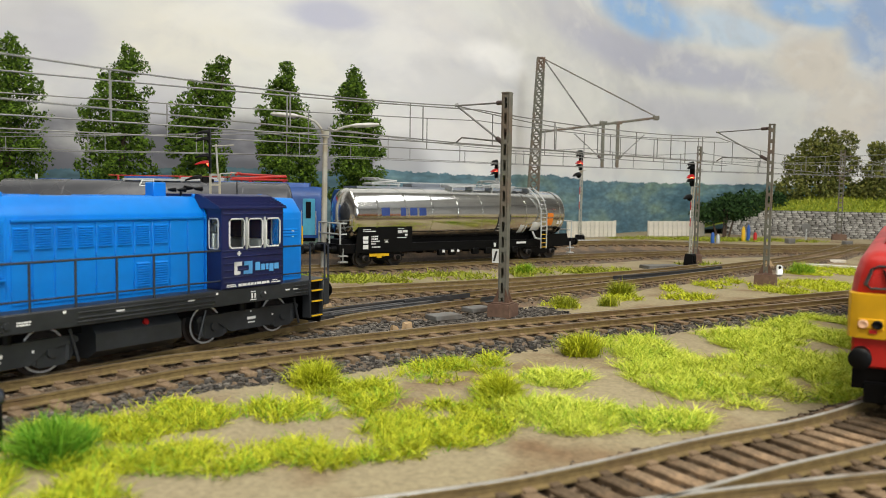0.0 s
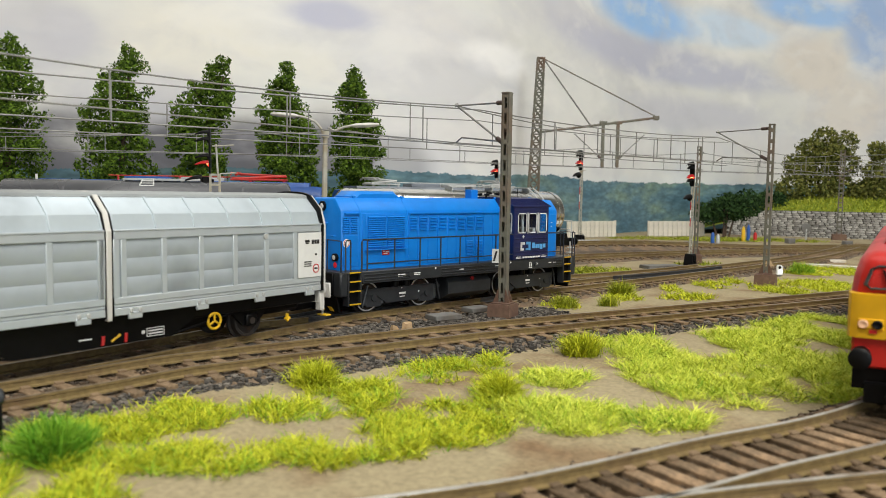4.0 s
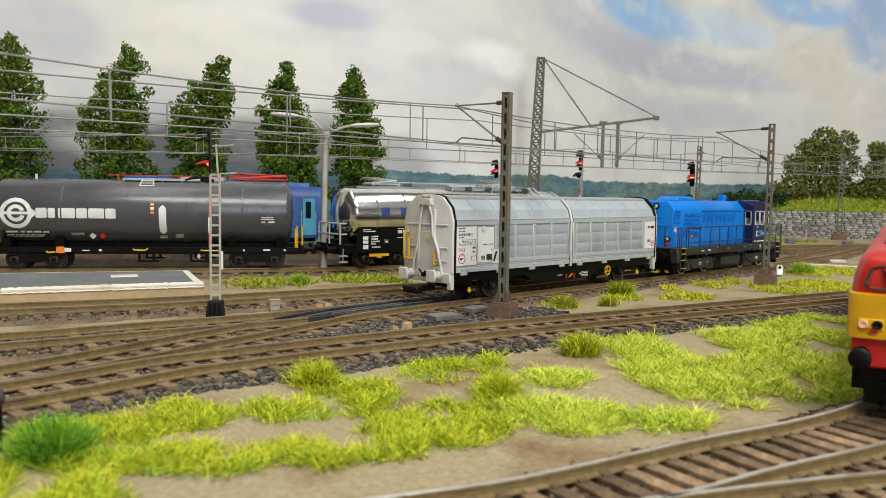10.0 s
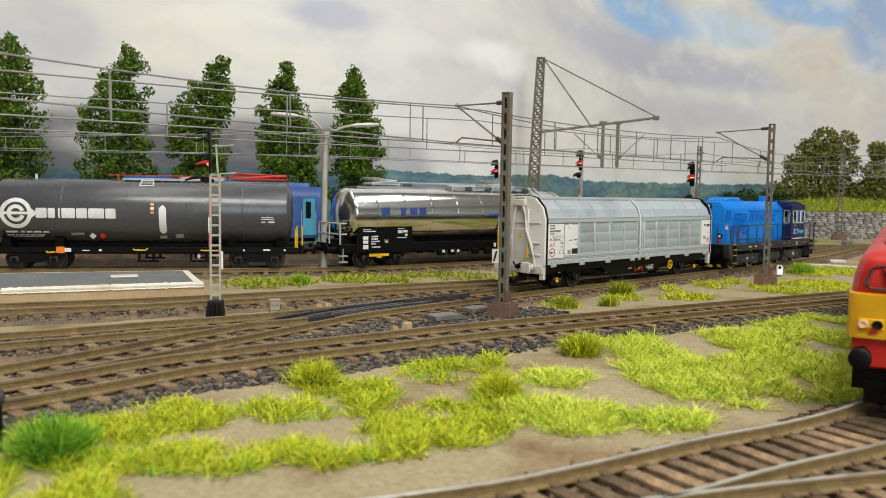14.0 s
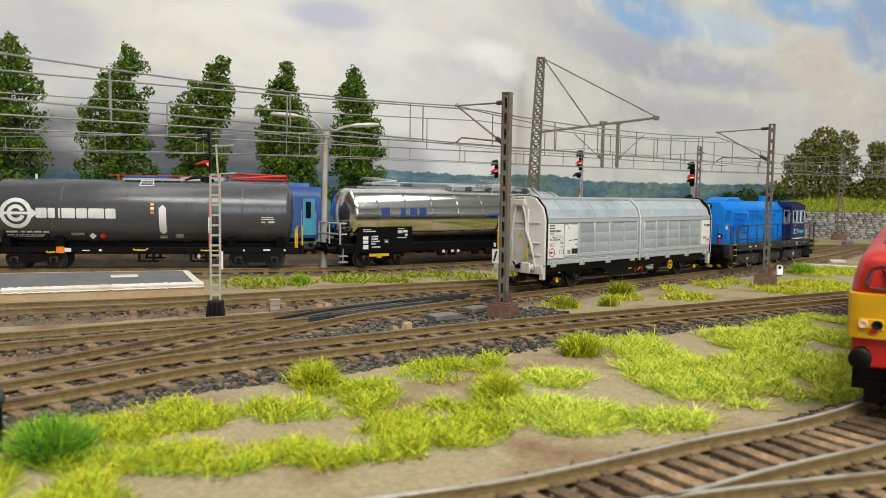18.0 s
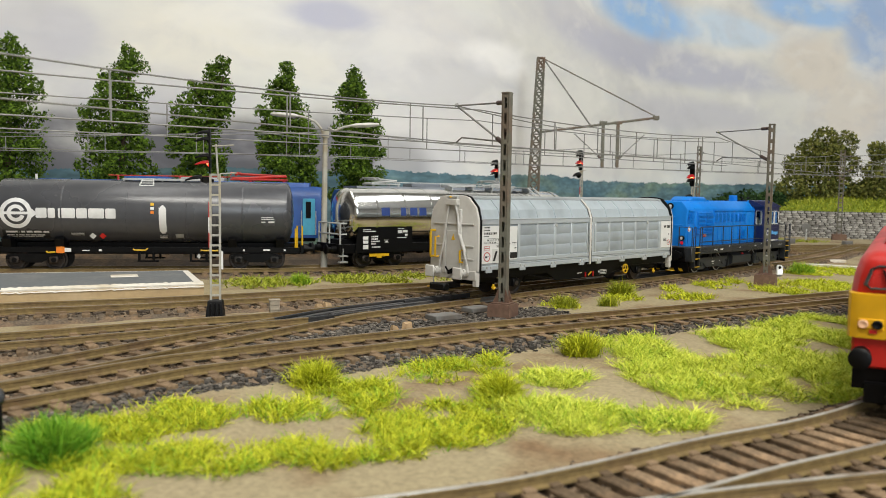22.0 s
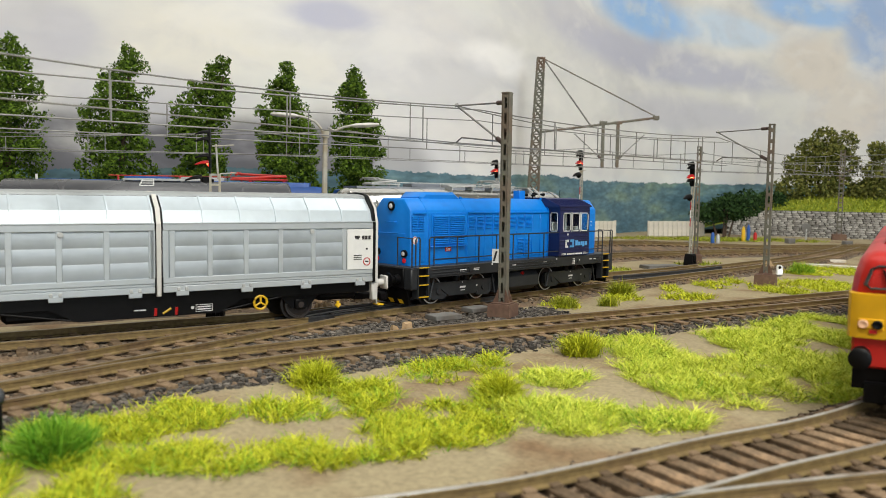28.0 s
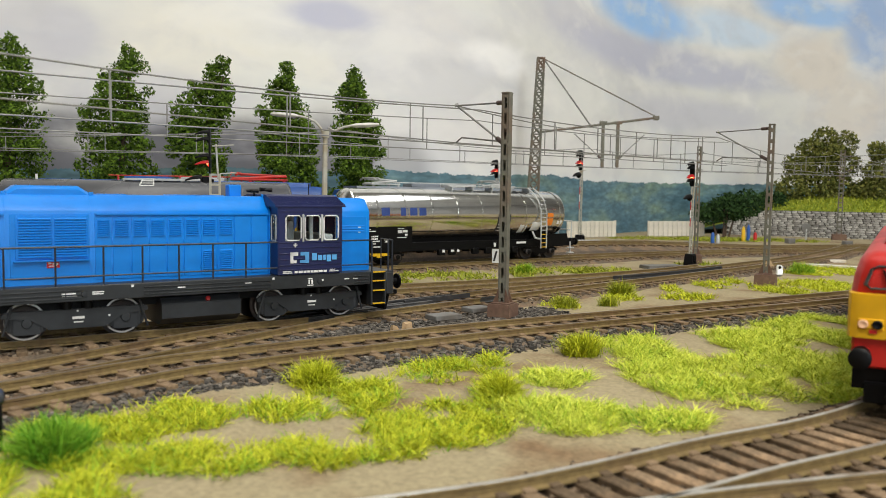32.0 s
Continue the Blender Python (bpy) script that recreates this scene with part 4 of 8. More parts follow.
        for y in (-14.2, 14.2):
            pts = [(y - 1.6, 28.6), (y + 1.6, 28.6), (y + 2.0, 29.2), (y + 2.0, 36.8), (y + 1.6, 37.4), (y - 1.6, 37.4), (y - 2.0, 36.8), (y - 2.0, 29.2), (y - 1.6, 28.6)]
            xf = x - 0.2 if x < 30 else x + 0.6
            f = part("window_frame", Build().tube([(xf, b, z) for b, z in pts], 0.22, 6), LIGHT_IRON, cab)
            pane("window_pane", Build().box(x, x + 0.2, y - 2, y + 2, 28.5, 37.5), f)
    roof = [(-17.9, 40.3), (17.9, 40.3), (17.9, 40.8), (10.4, 44.0), (8.6, 44.5), (-8.6, 44.5), (-10.4, 44.0), (-17.9, 40.8)]
    part("cab_roof", Build().loft([[(x, y, z) for y, z in roof] for x in (23.2, 50.0)]), NAVY, cab, "dark navy sloping roof")
    for i in range(7):
        k = i / 7
        for s in (-1, 1):
            y, z = s * (17.4 - 7.0 * k), 41.0 + 3.0 * k
            part("roof_seam", Build().box(23.3, 49.9, y - 0.16, y + 0.16, z - 0.1, z + 0.35), NAVY, cab)
    for x0, x1, y0, y1, z1, m in ((26, 30, -12, -4, 33, LIGHT_IRON), (36, 39, 2, 9, 35, END_GREY), (43, 47.6, -13, 13, 30.5, LIGHT_IRON)):
        part("cab_fitting", Build().box(x0, x1, y0, y1, 17.6, z1, 0.4), m, cab, "pale desk and seats inside the cab")
    for y in (-9, 8):
        part("cab_pillar", Build().box(40.2, 41.6, y, y + 1.2, 17.6, 40, 0.2), WHITE, cab, "pale pillar inside the cab")
    horn = part("horn", Build().tube([(21.5, -3, 43.4), (21.5, -3, 45.6)], 0.4, 8), BLACK, cab)
    part("horn_bell", Build().tube([(20.5, -3, 45.6), (23, -3, 45.6)], 0.4, 8, 0.7), BLACK, horn)
    part("horn_bell", Build().tube([(20.5, 1.5, 45.6), (23, 1.5, 45.6)], 0.4, 8, 0.7), BLACK, horn)
    part("horn_bell", Build().tube([(24.5, -5.5, 46.0), (27.0, -5.5, 46.0)], 0.4, 8, 0.8), BLACK, horn)
    part("horn_bell", Build().tube([(27.5, -1.0, 46.2), (24.5, -1.0, 46.2)], 0.4, 8, 0.8), BLACK, horn)
    part("aerial", Build().tube([(42, -4, 44.4), (42, -4, 48.6)], 0.18, 6), BLACK, cab)
    part("roof_vent", Build().tube([(53.5, -2, 43.4), (53.5, -2, 44.6)], 0.8, 10), BLUE, L)
    return L, sets


LOCO, LOCO_WHEELS = make_locomotive()


def wagon_outline(g=0.0):
    """Cross-section of the sliding-wall wagon from sill to ridge; g: how far it stands proud."""
    half = [(16.4, 12.4), (16.4, 34.6), (16.2, 35.0), (14.5, 39.0), (9.7, 43.0), (9.4, 43.4), (6.2, 44.2), (3, 44.5), (0, 44.6)]
    o = [(y + g * (1 if y > 1 else 0), z + g * (1 if z > 36 else 0.0)) for y, z in half]
    return o


def arch(g=0.0):
    o = wagon_outline(g)
    return [(-y, z) for y, z in o] + [(y, z) for y, z in o[-2::-1]]


WAGON_WIDTH = 0.86  # the body against the section above


def make_wagon():
    W = thing("sliding_wall_wagon", "silver-grey sliding-wall freight wagon model with light grey ends", "wagon")
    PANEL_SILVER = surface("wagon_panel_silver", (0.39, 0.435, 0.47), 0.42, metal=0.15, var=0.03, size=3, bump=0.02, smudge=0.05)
    # Lighter than the walls: the light on the roof slopes is in this colour.
    LIT_ROOF_SILVER = surface("lit_wagon_roof_silver", (0.52, 0.585, 0.625), 0.34, metal=0.3, var=0.03, size=3, bump=0.02, smudge=0.06)
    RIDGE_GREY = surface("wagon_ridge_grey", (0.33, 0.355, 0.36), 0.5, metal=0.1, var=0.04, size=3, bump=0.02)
    part("core", Build().prism(arch(-0.9), -80.6, 80.6), BLACK, W)
    part("roof_ridge", Build().loft([[(x, y, z) for y, z in ((-9.4, 43.5), (-9.0, 44.3), (-6.2, 44.8), (0, 45.1), (6.2, 44.8), (9.0, 44.3), (9.4, 43.5))] for x in (-80.2, 80.2)], caps=False, closed=False), RIDGE_GREY, W, "grey roof ridge strip")
    half = wagon_outline()
    for a, b in ((-79.9, 0.5), (3.1, 79.9)):
        for s in (-1, 1):
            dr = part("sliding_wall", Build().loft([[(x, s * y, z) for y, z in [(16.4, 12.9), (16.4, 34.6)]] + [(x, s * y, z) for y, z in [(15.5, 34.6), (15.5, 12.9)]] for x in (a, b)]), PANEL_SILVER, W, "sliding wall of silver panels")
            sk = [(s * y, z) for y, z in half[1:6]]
            part("roof_slope", Build().loft([[(x, y, z) for y, z in sk + [(q[0] - s * 0.5, q[1] - 0.5) for q in sk[::-1]]] for x in (a, b)]), LIT_ROOF_SILVER, dr, "silver curved roof edge with its brightness painted in", smooth=15)
            n = 6
            for i in range(n + 1):
                x = a + 0.4 + (b - a - 0.8) * i / n
                part("roof_rib", Build().loft([[(x + dx, y + s * e, z + e) for y, z in sk] for dx, e in ((-0.3, 0.0), (-0.25, 0.28), (0.25, 0.28), (0.3, 0.0))], caps=False, closed=False), LIT_ROOF_SILVER, dr)
            yo = s * 16.4
            rows = [("top_rail", 32.5, 34.7, 0.75), ("bottom_rail", 12.6, 14.6, 0.75), ("lower_rail", 15.6, 17.4, 0.7)]
            for nm, z0, z1, t in rows:
                part(nm, panel(a, b, z0, z1, yo, t, 0.15), SILVER, dr)
            part("sill_strip", panel(a, b, 14.75, 15.5, yo, 0.5, 0.1), SILVER, dr)
            part("drip_edge", Build().box(a, b, *sorted((yo, yo + s * 0.95)), 34.6, 35.1, 0.12), SILVER, dr, "bright edge above the wall")
            label_w = 24.5 if (a < 0) == (s < 0) else 9.5
            if s < 0:
                spans = [a + 1.6 + label_w + i * (b - a - 2.6 - label_w) / 4 for i in range(5)] if a < 0 else [a + 2.8 + i * 12.3 for i in range(6)]
            else:
                spans = [a + 1.2 + i * (b - a - 3.2) / 6 for i in range(7)]
            ends = sorted({a + 0.7, b - 0.7, *spans})
            for x in ends:
                part("wall_post", panel(x - 0.85, x + 0.85, 17.3, 32.6, yo, 0.68, 0.15), SILVER, dr)
            for x0, x1 in zip(spans[:-1], spans[1:]):
                folds = [(e, 17.5 + k * 4.98 + q) for k in range(3) for e, q in ((0.02, 0.0), (0.12, 0.3), (0.5, 2.9), (0.12, 4.78))] + [(0.02, 32.44)]
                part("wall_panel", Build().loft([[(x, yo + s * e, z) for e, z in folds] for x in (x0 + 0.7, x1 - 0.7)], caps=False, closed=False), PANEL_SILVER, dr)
            for x in np.linspace(a + 6, b - 6, 4):
                hb = part("hinge_bracket", Build().box(x - 2.0, x + 2.0, *sorted((yo, yo + s * 1.0)), 11.4, 13.2, 0.15), SILVER, dr)
                for dx in (-1.3, 1.3):
                    part("hinge_foot", Build().box(x + dx - 0.5, x + dx + 0.5, *sorted((yo, yo + s * 1.2)), 13.0, 14.2, 0.15), LIGHT_IRON, hb)
            part("lock_eye", Build().spin([(yo + s * 0.6, 0.9), (yo + s * 1.1, 0.8), (yo + s * 1.15, 0.3)], 12, "y", ((a + b) / 2 + 13, 0, 31.6)), LIGHT_IRON, dr)
    for s in (-1, 1):
        part("centre_seal", Build().box(0.1, 3.5, *sorted((s * 15.5, s * 16.75)), 12, 35, 0.1), BLACK, W, "black rubber seal")
        part("centre_post", Build().box(1.05, 2.55, *sorted((s * 15.5, s * 17.1)), 11.4, 35, 0.2), END_GREY, W, "pale post between the walls")
    part("roof_seal", Build().loft([[(x, y, z) for y, z in arch(g)] for x, g in ((0.1, -0.5), (0.15, 0.2), (3.45, 0.2), (3.5, -0.5))]), BLACK, W, "black rubber seal")
    part("centre_hoop", Build().loft([[(x, y, z) for y, z in arch(g)] for x, g in ((1.05, -0.4), (1.1, 0.5), (2.5, 0.5), (2.55, -0.4))]), END_GREY, W, "pale hoop between the walls")
    # white tables with lettering bars
    y = -17.1
    t1 = part("lettering_panel", panel(-79, -66.6, 15.6, 32.0, y, 0.25, 0.05), WHITE, W, "white lettering panel")
    part("lettering_panel", panel(-65.9, -55.4, 16.6, 31.6, y, 0.25, 0.05), WHITE, W, "white lettering panel")
    yb = y - 0.3
    rows = bar_row(-77.4, 31.0, [0.5, 0.5, 0.25, 0.5, 0.5], 0.55, 0.28) + bar_row(-77.4, 29.8, [0.5, 0.5, 0.25, 0.6, 0.5], 0.5, 0.28)
    rows += bar_row(-77.4, 28.2, [0.45, 0.35, 0.45, 0.1, 0.45, 0.1, 0.45, 0.45, 0.45, 0.3, 0.25], 0.95, 0.42) + bar_row(-77.4, 27.2, [0.5, 0.4, 0.5, 0.4, 0.3], 0.45, 0.2)
    rows += [(-75.4, 26.4, 8.0, 0.1), (-75.4, 25.3, 8.0, 0.1), (-77.2, 24.2, 9.8, 0.1), (-77.2, 25.3, 0.1, -1.1), (-75.4, 25.3, 0.1, 1.1), (-67.4, 24.2, 0.1, 2.2)]
    rows += bar_row(-74.9, 25.6, [0.35] * 7, 0.4, 0.72) + bar_row(-76.6, 24.5, [0.5, 0.3, 0.8, 0.5, 1.1], 0.35, 0.9)
    rows += [(-69.6, 22.6, 2.8, 0.1), (-69.6, 23.4, 2.8, 0.1), (-69.0, 22.85, 1.6, 0.3), (-69.6, 20.9, 2.6, 0.1), (-69.0, 21.2, 1.5, 0.3), (-69.8, 17.6, 3.2, 0.1), (-69.8, 19.4, 3.2, 0.1), (-69.8, 17.6, 0.1, 1.9), (-66.7, 17.6, 0.1, 1.9)]
    rows += bar_row(-62.4, 23.9, [0.3, 0.5, 0.4, 0.6], 0.35, 0.15) + bar_row(-58.8, 24.0, [0.4, 0.3, 0.5, 0.4, 0.5], 0.35, 0.15) + [(-57.2, 21.6, 1.1, 0.5)]
    part("panel_lettering", bars(rows, yb), BLACK_MARK, t1, "black lettering bars")
    part("panel_red_frame", bars([(-77.4, 21.4, 3.4, 0.12), (-77.4, 23.0, 3.4, 0.12), (-77.4, 21.4, 0.12, 1.7), (-74.1, 21.4, 0.12, 1.7), (-76.8, 22.0, 0.8, 0.5), (-75.6, 22.0, 0.9, 0.3)], yb), RED, t1)
    part("prohibition_ring", Build().spin([(yb - 0.02, 2.1), (yb - 0.12, 2.1), (yb - 0.12, 1.75), (yb - 0.02, 1.75)], 24, "y", (-75.6, 0, 18.5), caps=False), RED, t1, "red ring sign")
    part("ring_mark", bars([(-76.8, 18.0, 1.4, 0.8), (-75.6, 18.5, 1.3, 0.2)], yb), BLACK_MARK, t1)
    part("sign_disc", Build().spin([(yb + 0.05, 1.2), (yb - 0.3, 1.2), (yb - 0.35, 0.9), (yb - 0.36, 0.05)], 18, "y", (-62.2, 0, 31.0)), WHITE, t1, "pale round lock plate")
    part("black_field", bars([(-60.2, 17.3, 4.6, 2.6)], yb), BLACK_MARK, t1, "black square")
    ch = []
    for i in range(6):
        for k in range(4):
            if (i + k) % 2:
                ch.append((-63.6 + i * 0.42, 17.5 + k * 0.45, 0.42, 0.45))
    part("checker_field", bars(ch, yb), BLACK_MARK, t1, "small chequered field")
    t2 = part("lettering_panel", panel(68.4, 79, 17.4, 32.2, y, 0.25, 0.05), WHITE, W, "white lettering panel")
    part("panel_lettering", bars([(71.4, 29, 2, 0.8), (71.7, 28.5, 1.4, 0.4)] + bar_row(74.4, 28.4, [1, 1, 1], 1.4, 0.25) + [(76, 24.6, 0.8, 0.6), (71, 22.4, 3.4, 0.3), (71, 21.7, 3.2, 0.3), (71, 21, 3.4, 0.3)], yb), BLACK_MARK, t2, "black lettering bars")
    part("prohibition_ring", Build().spin([(yb - 0.02, 1.5), (yb - 0.12, 1.5), (yb - 0.12, 1.2), (yb - 0.02, 1.2)], 24, "y", (76.4, 0, 20.2), caps=False), RED, t2, "red ring sign")
    part("ring_mark", bars([(75.7, 20, 1.4, 0.5)], yb), BLACK_MARK, t2)
    # end walls
    for e in (-1, 1):
        ew = part("end_wall", Build().loft([[(e * x, y, z) for y, z in arch(g)] for x, g in ((80.0, 0.75), (81.2, 0.75), (81.4, 0.4))]), END_GREY, W, "light grey arched end wall")
        part("end_seal", Build().loft([[(e * x, y, z) for y, z in arch(g)] for x, g in ((79.0, 1.1), (80.05, 1.1))]), BLACK, W, "black rubber seal")
        X = e * 81.4
        for z in (17, 22.6, 32.2):
            part("end_rail", Build().box(*sorted((X, X + e * 0.5)), -14.5, 14.5, z, z + 0.7, 0.12), END_GREY, ew)
        for yy in (-5.5, 5.5):
            part("end_post", Build().box(*sorted((X, X + e * 1.1)), yy - 0.8, yy + 0.8, 10.5, 39 if yy < 0 else 33, 0.2), END_GREY, ew)
        part("end_door", Build().box(*sorted((X, X + e * 0.6)), -4.6, 4.6, 12, 29.5, 0.2), END_GREY, ew)
        part("pipe", Build().tube([(X + e * 1.0, -2.5, 41), (X + e * 1.4, -4.2, 36), (X + e * 1.5, -6, 28), (X + e * 1.5, -10, 20.5), (X + e * 1.5, -11.2, 15), (X + e * 1.2, -12, 11.6)], 0.75, 8), END_GREY, ew, "bent light grey pipe")
        part("pipe", Build().tube([(X + e * 1.0, 2.5, 41), (X + e * 1.3, 3.4, 36), (X + e * 1.3, 5, 27), (X + e * 1.2, 8, 17), (X + e * 1.2, 9, 12)], 0.45, 8), END_GREY, ew)
        gear = part("ridge_gear", Build().box(*sorted((X - e * 0.5, X + e * 2)), -4, 4, 40.6, 43.6, 0.4), END_GREY, ew)
        part("ridge_gear_cap", Build().tube([(X + e * 0.6, -3.4, 44.4), (X + e * 0.6, 3.4, 44.4)], 0.8, 8), LIGHT_IRON, gear, "")
        part("gear_bolt", Build().tube([(X + e * 0.8, 0.6, 44.4), (X + e * 2.2, 0.6, 44.4)], 0.4, 8), YELLOW, gear, "yellow lever")
        tri = part("warning_triangle", Build().loft([[(X + e * d, -1.9, 25.4), (X + e * d, 0.7, 25.4), (X + e * d, -0.6, 28)] for d in (0.55, 0.75)]), YELLOW, ew, "yellow warning triangle")
        yy = 13.6
        part("hand_rail", Build().tube([(X, yy, 17.5), (X + e * 2.6, yy, 17.5), (X + e * 2.8, yy, 18.2), (X + e * 2.8, yy, 28.6), (X + e * 2.6, yy, 29.2), (X, yy, 29.2)], 0.55, 8), YELLOW, ew, "yellow grab rail")
        part("hand_rail", Build().tube([(X, 10.8, 17.5), (X + e * 2.2, 10.8, 17.5), (X + e * 2.2, 10.8, 26.6), (X, 10.8, 26.6)], 0.5, 8), YELLOW, ew, "yellow grab rail")
        part("hand_rail", Build().tube([(X, -6.6, 15.8), (X + e * 1.6, -6.6, 15.8), (X + e * 1.6, -6.6, 21), (X, -6.6, 21.2)], 0.5, 8), YELLOW, ew, "yellow grab rail")
        part("head_stock", Build().box(*sorted((e * 79, X + e * 0.4)), -16.2, 16.2, 8.2, 12.4, 0.25), END_GREY, ew)
        part("corner_step_plate", Build().box(*sorted((X - e * 2.2, X)), -16.6, -14, 5.6, 12, 0.2), END_GREY, ew)
        for yy in (-10, 10):
            rect_buffer(W, X + e * 0.3, yy, 11.4, 6.2, 5.2, e, END_GREY, 6.2)
        part("hook", Build().box(*sorted((X, X + e * 3)), -0.8, 0.8, 10.4, 12, 0.2), BLACK, W)
        part("screw_coupling", Build().tube([(X + e * 2, -2.4, 13), (X + e * 3, 0, 11.6), (X + e * 2.4, 2.6, 13.4)], 0.45, 6), BLACK, W)
        part("coupling_bar", Build().box(*sorted((e * 78, e * 90)), -2.2, 2.2, 4.2, 6.6, 0.4), BLACK, W, "black model coupling")
        part("coupling_loop", Build().box(*sorted((e * 88, e * 91.5)), -5.5, 5.5, 3.8, 6.8, 0.5), BLACK, W)
        for yy in (14,) if e < 0 else (-15, 14):
            st = part("shunter_step", Build().box(*sorted((X, X + e * 2.6)), yy - 2.4, yy + 2.4, 3.4, 3.9, 0.1), YELLOW, W, "yellow shunter's step")
            part("step_hanger", Build().tube([(X + e * 0.4, yy, 3.6), (X + e * 0.4, yy, 10)], 0.35, 6), LIGHT_IRON, st)
    # underframe
    for s in (-1, 1):
        part("sole_bar", Build().box(-79, 79, *sorted((s * 12.8, s * 14.2)), 8.6, 12.5, 0.2), BLACK, W)
        part("truss", Build().plate([(-30, 8.8), (30, 8.8), (22, 4.6), (-22, 4.6)], *sorted((s * 13.4, s * 14.2))), BLACK, W)
        part("truss_rod", Build().tube([(-44, s * 13.8, 8.6), (-22, s * 13.8, 4.9)], 0.35, 6), BLACK, W)
        part("truss_rod", Build().tube([(44, s * 13.8, 8.6), (22, s * 13.8, 4.9)], 0.35, 6), BLACK, W)
        part("frame_marking", bars([(-5.5, 6.9, 3.6, 0.35), (12.5, 6.4, 1.0, 0.9), (14, 5.4, 5.6, 0.2), (14, 7.6, 5.6, 0.2), (14, 5.4, 0.2, 2.4), (19.4, 5.4, 0.2, 2.4), (14.6, 6.0, 4.4, 0.4), (14.6, 6.8, 4.4, 0.4)], s * 14.25), WHITE_MARK, W, "white lettering bars")
        for x, mt in ((1.0, RED), (7.6, RED)):
            part("brake_lever", Build().tube([(x, s * 14.4, 5), (x + 0.2, s * 14.4, 7.4)], 0.5, 6), mt, W, "red brake lever")
        part("brake_handle", Build().tube([(3.4, s * 14.5, 5.6), (6, s * 14.5, 7.2)], 0.35, 6), YELLOW, W, "yellow brake handle")
        hw = [(36 + 2.3 * math.cos(a), s * 15.4, 7.2 + 2.3 * math.sin(a)) for a in np.linspace(0, 2 * math.pi, 21)]
        h = part("handwheel", Build().tube(hw, 0.42, 6), YELLOW, W, "yellow brake handwheel")
        for a in (90, 210, 330):
            part("spoke", Build().tube([(36, s * 15.4, 7.2), (36 + 2.2 * math.cos(radians(a)), s * 15.4, 7.2 + 2.2 * math.sin(radians(a)))], 0.35, 6), YELLOW, h)
        part("wheel_shaft", Build().tube([(36, s * 13.8, 7.2), (36, s * 15.5, 7.2)], 0.5, 8), BLACK, h)
        for x in (-51.7, 51.7):
            ab = part("axle_guard", Build().plate([(x - 8, 9), (x + 8, 9), (x + 3, 4), (x - 3, 4)], *sorted((s * 11.6, s * 12.4))), BLACK, W)
            part("axle_box", Build().box(x - 2.2, x + 2.2, *sorted((s * 11.4, s * 13.8)), 3.6, 7.4, 0.5), BLACK, ab)
            part("leaf_spring", Build().loft([[(x + q, s * yy, 7.6 + 1.1 * (abs(q) / 9) + dz) for yy, dz in ((11.8, 0), (13.2, 0), (13.2, 0.9), (11.8, 0.9))] for q in (-9, -4, 0, 4, 9)]), BLACK, ab)
        for x in (-68, 66):
            part("tie_hook", Build().tube([(x - 1, s * 14.4, 4.6), (x, s * 14.4, 3.6), (x + 1, s * 14.4, 4.6)], 0.5, 6), YELLOW, W, "yellow tie hook")
            part("hook_stem", Build().box(x - 0.5, x + 0.5, *sorted((s * 13.8, s * 14.6)), 4, 5.8, 0.1), YELLOW, W)
    part("floor_frame", Build().box(-79, 79, -12.8, 12.8, 10.4, 12.4), BLACK, W)
    part("brake_gear", Build().box(-18, 12, -6, 6, 5, 10.4, 0.5), BLACK, W)
    # Black blocks added to fill the shaded gap under the floor with darkness.
    for x0, x1, z0 in ((-76, -60, 5.6), (-42, -20, 4.6), (14, 42, 4.6), (60, 76, 5.6)):
        part("air_tank", Build().box(x0, x1, -9, 8, z0, 10.4, 1.2), BLACK, W)
    for ob in W.children_recursive:
        ob.location.y *= WAGON_WIDTH
        for vert in ob.data.vertices:
            vert.co.y *= WAGON_WIDTH
    sets = [wheelset(W, x, 5.3, DARK_STEEL) for x in (-51.7, 51.7)]
    return W, sets


WAGON, WAGON_WHEELS = make_wagon()


# ---- standing tank wagons ----
def y_bogie(parent, x, half=10.5, r=5.3):
    bg = part("bogie", Build().box(x - 12, x + 12, -7, 7, 5.4, 8.4, 0.4), BLACK, parent)
    for s in (-1, 1):
        o = [(-15, 7.4), (-11, 8.8), (11, 8.8), (15, 7.4), (15, 5.8), (7, 5.4), (4, 3.8), (-4, 3.8), (-7, 5.4), (-15, 5.8)]
        part("bogie_side", Build().plate([(x + a, z) for a, z in o], *sorted((s * 11.4, s * 12.4))), BLACK, bg)
        for k in (-1, 1):
            part("axle_box", Build().box(x + k * half - 2.4, x + k * half + 2.4, *sorted((s * 11, s * 13.2)), 3.4, 7.2, 0.6), DARK_STEEL, bg)
            part("axle_cap", Build().spin([(s * 13.2, 1.5), (s * 13.6, 1.2), (s * 13.65, 0.05)], 12, "y", (x + k * half, 0, 5.3)), BLACK, bg)
    for k in (-1, 1):
        wheelset(bg, x + k * half, r, DARK_STEEL)
    return bg


def tank_barrel(r, x0, x1, dish, zc, seg=40):
    prof = [(x0, 0.05)] + [(x0 + dish * (1 - math.cos(a)), r * math.sin(a)) for a in (0.35, 0.7, 1.05, 1.35)] + [(x0 + dish, r), (x1 - dish, r)]
    prof += [(x1 - dish * (1 - math.cos(a)), r * math.sin(a)) for a in (1.35, 1.05, 0.7, 0.35)] + [(x1, 0.05)]
    return Build().spin(prof, seg, "x", (0, 0, zc))


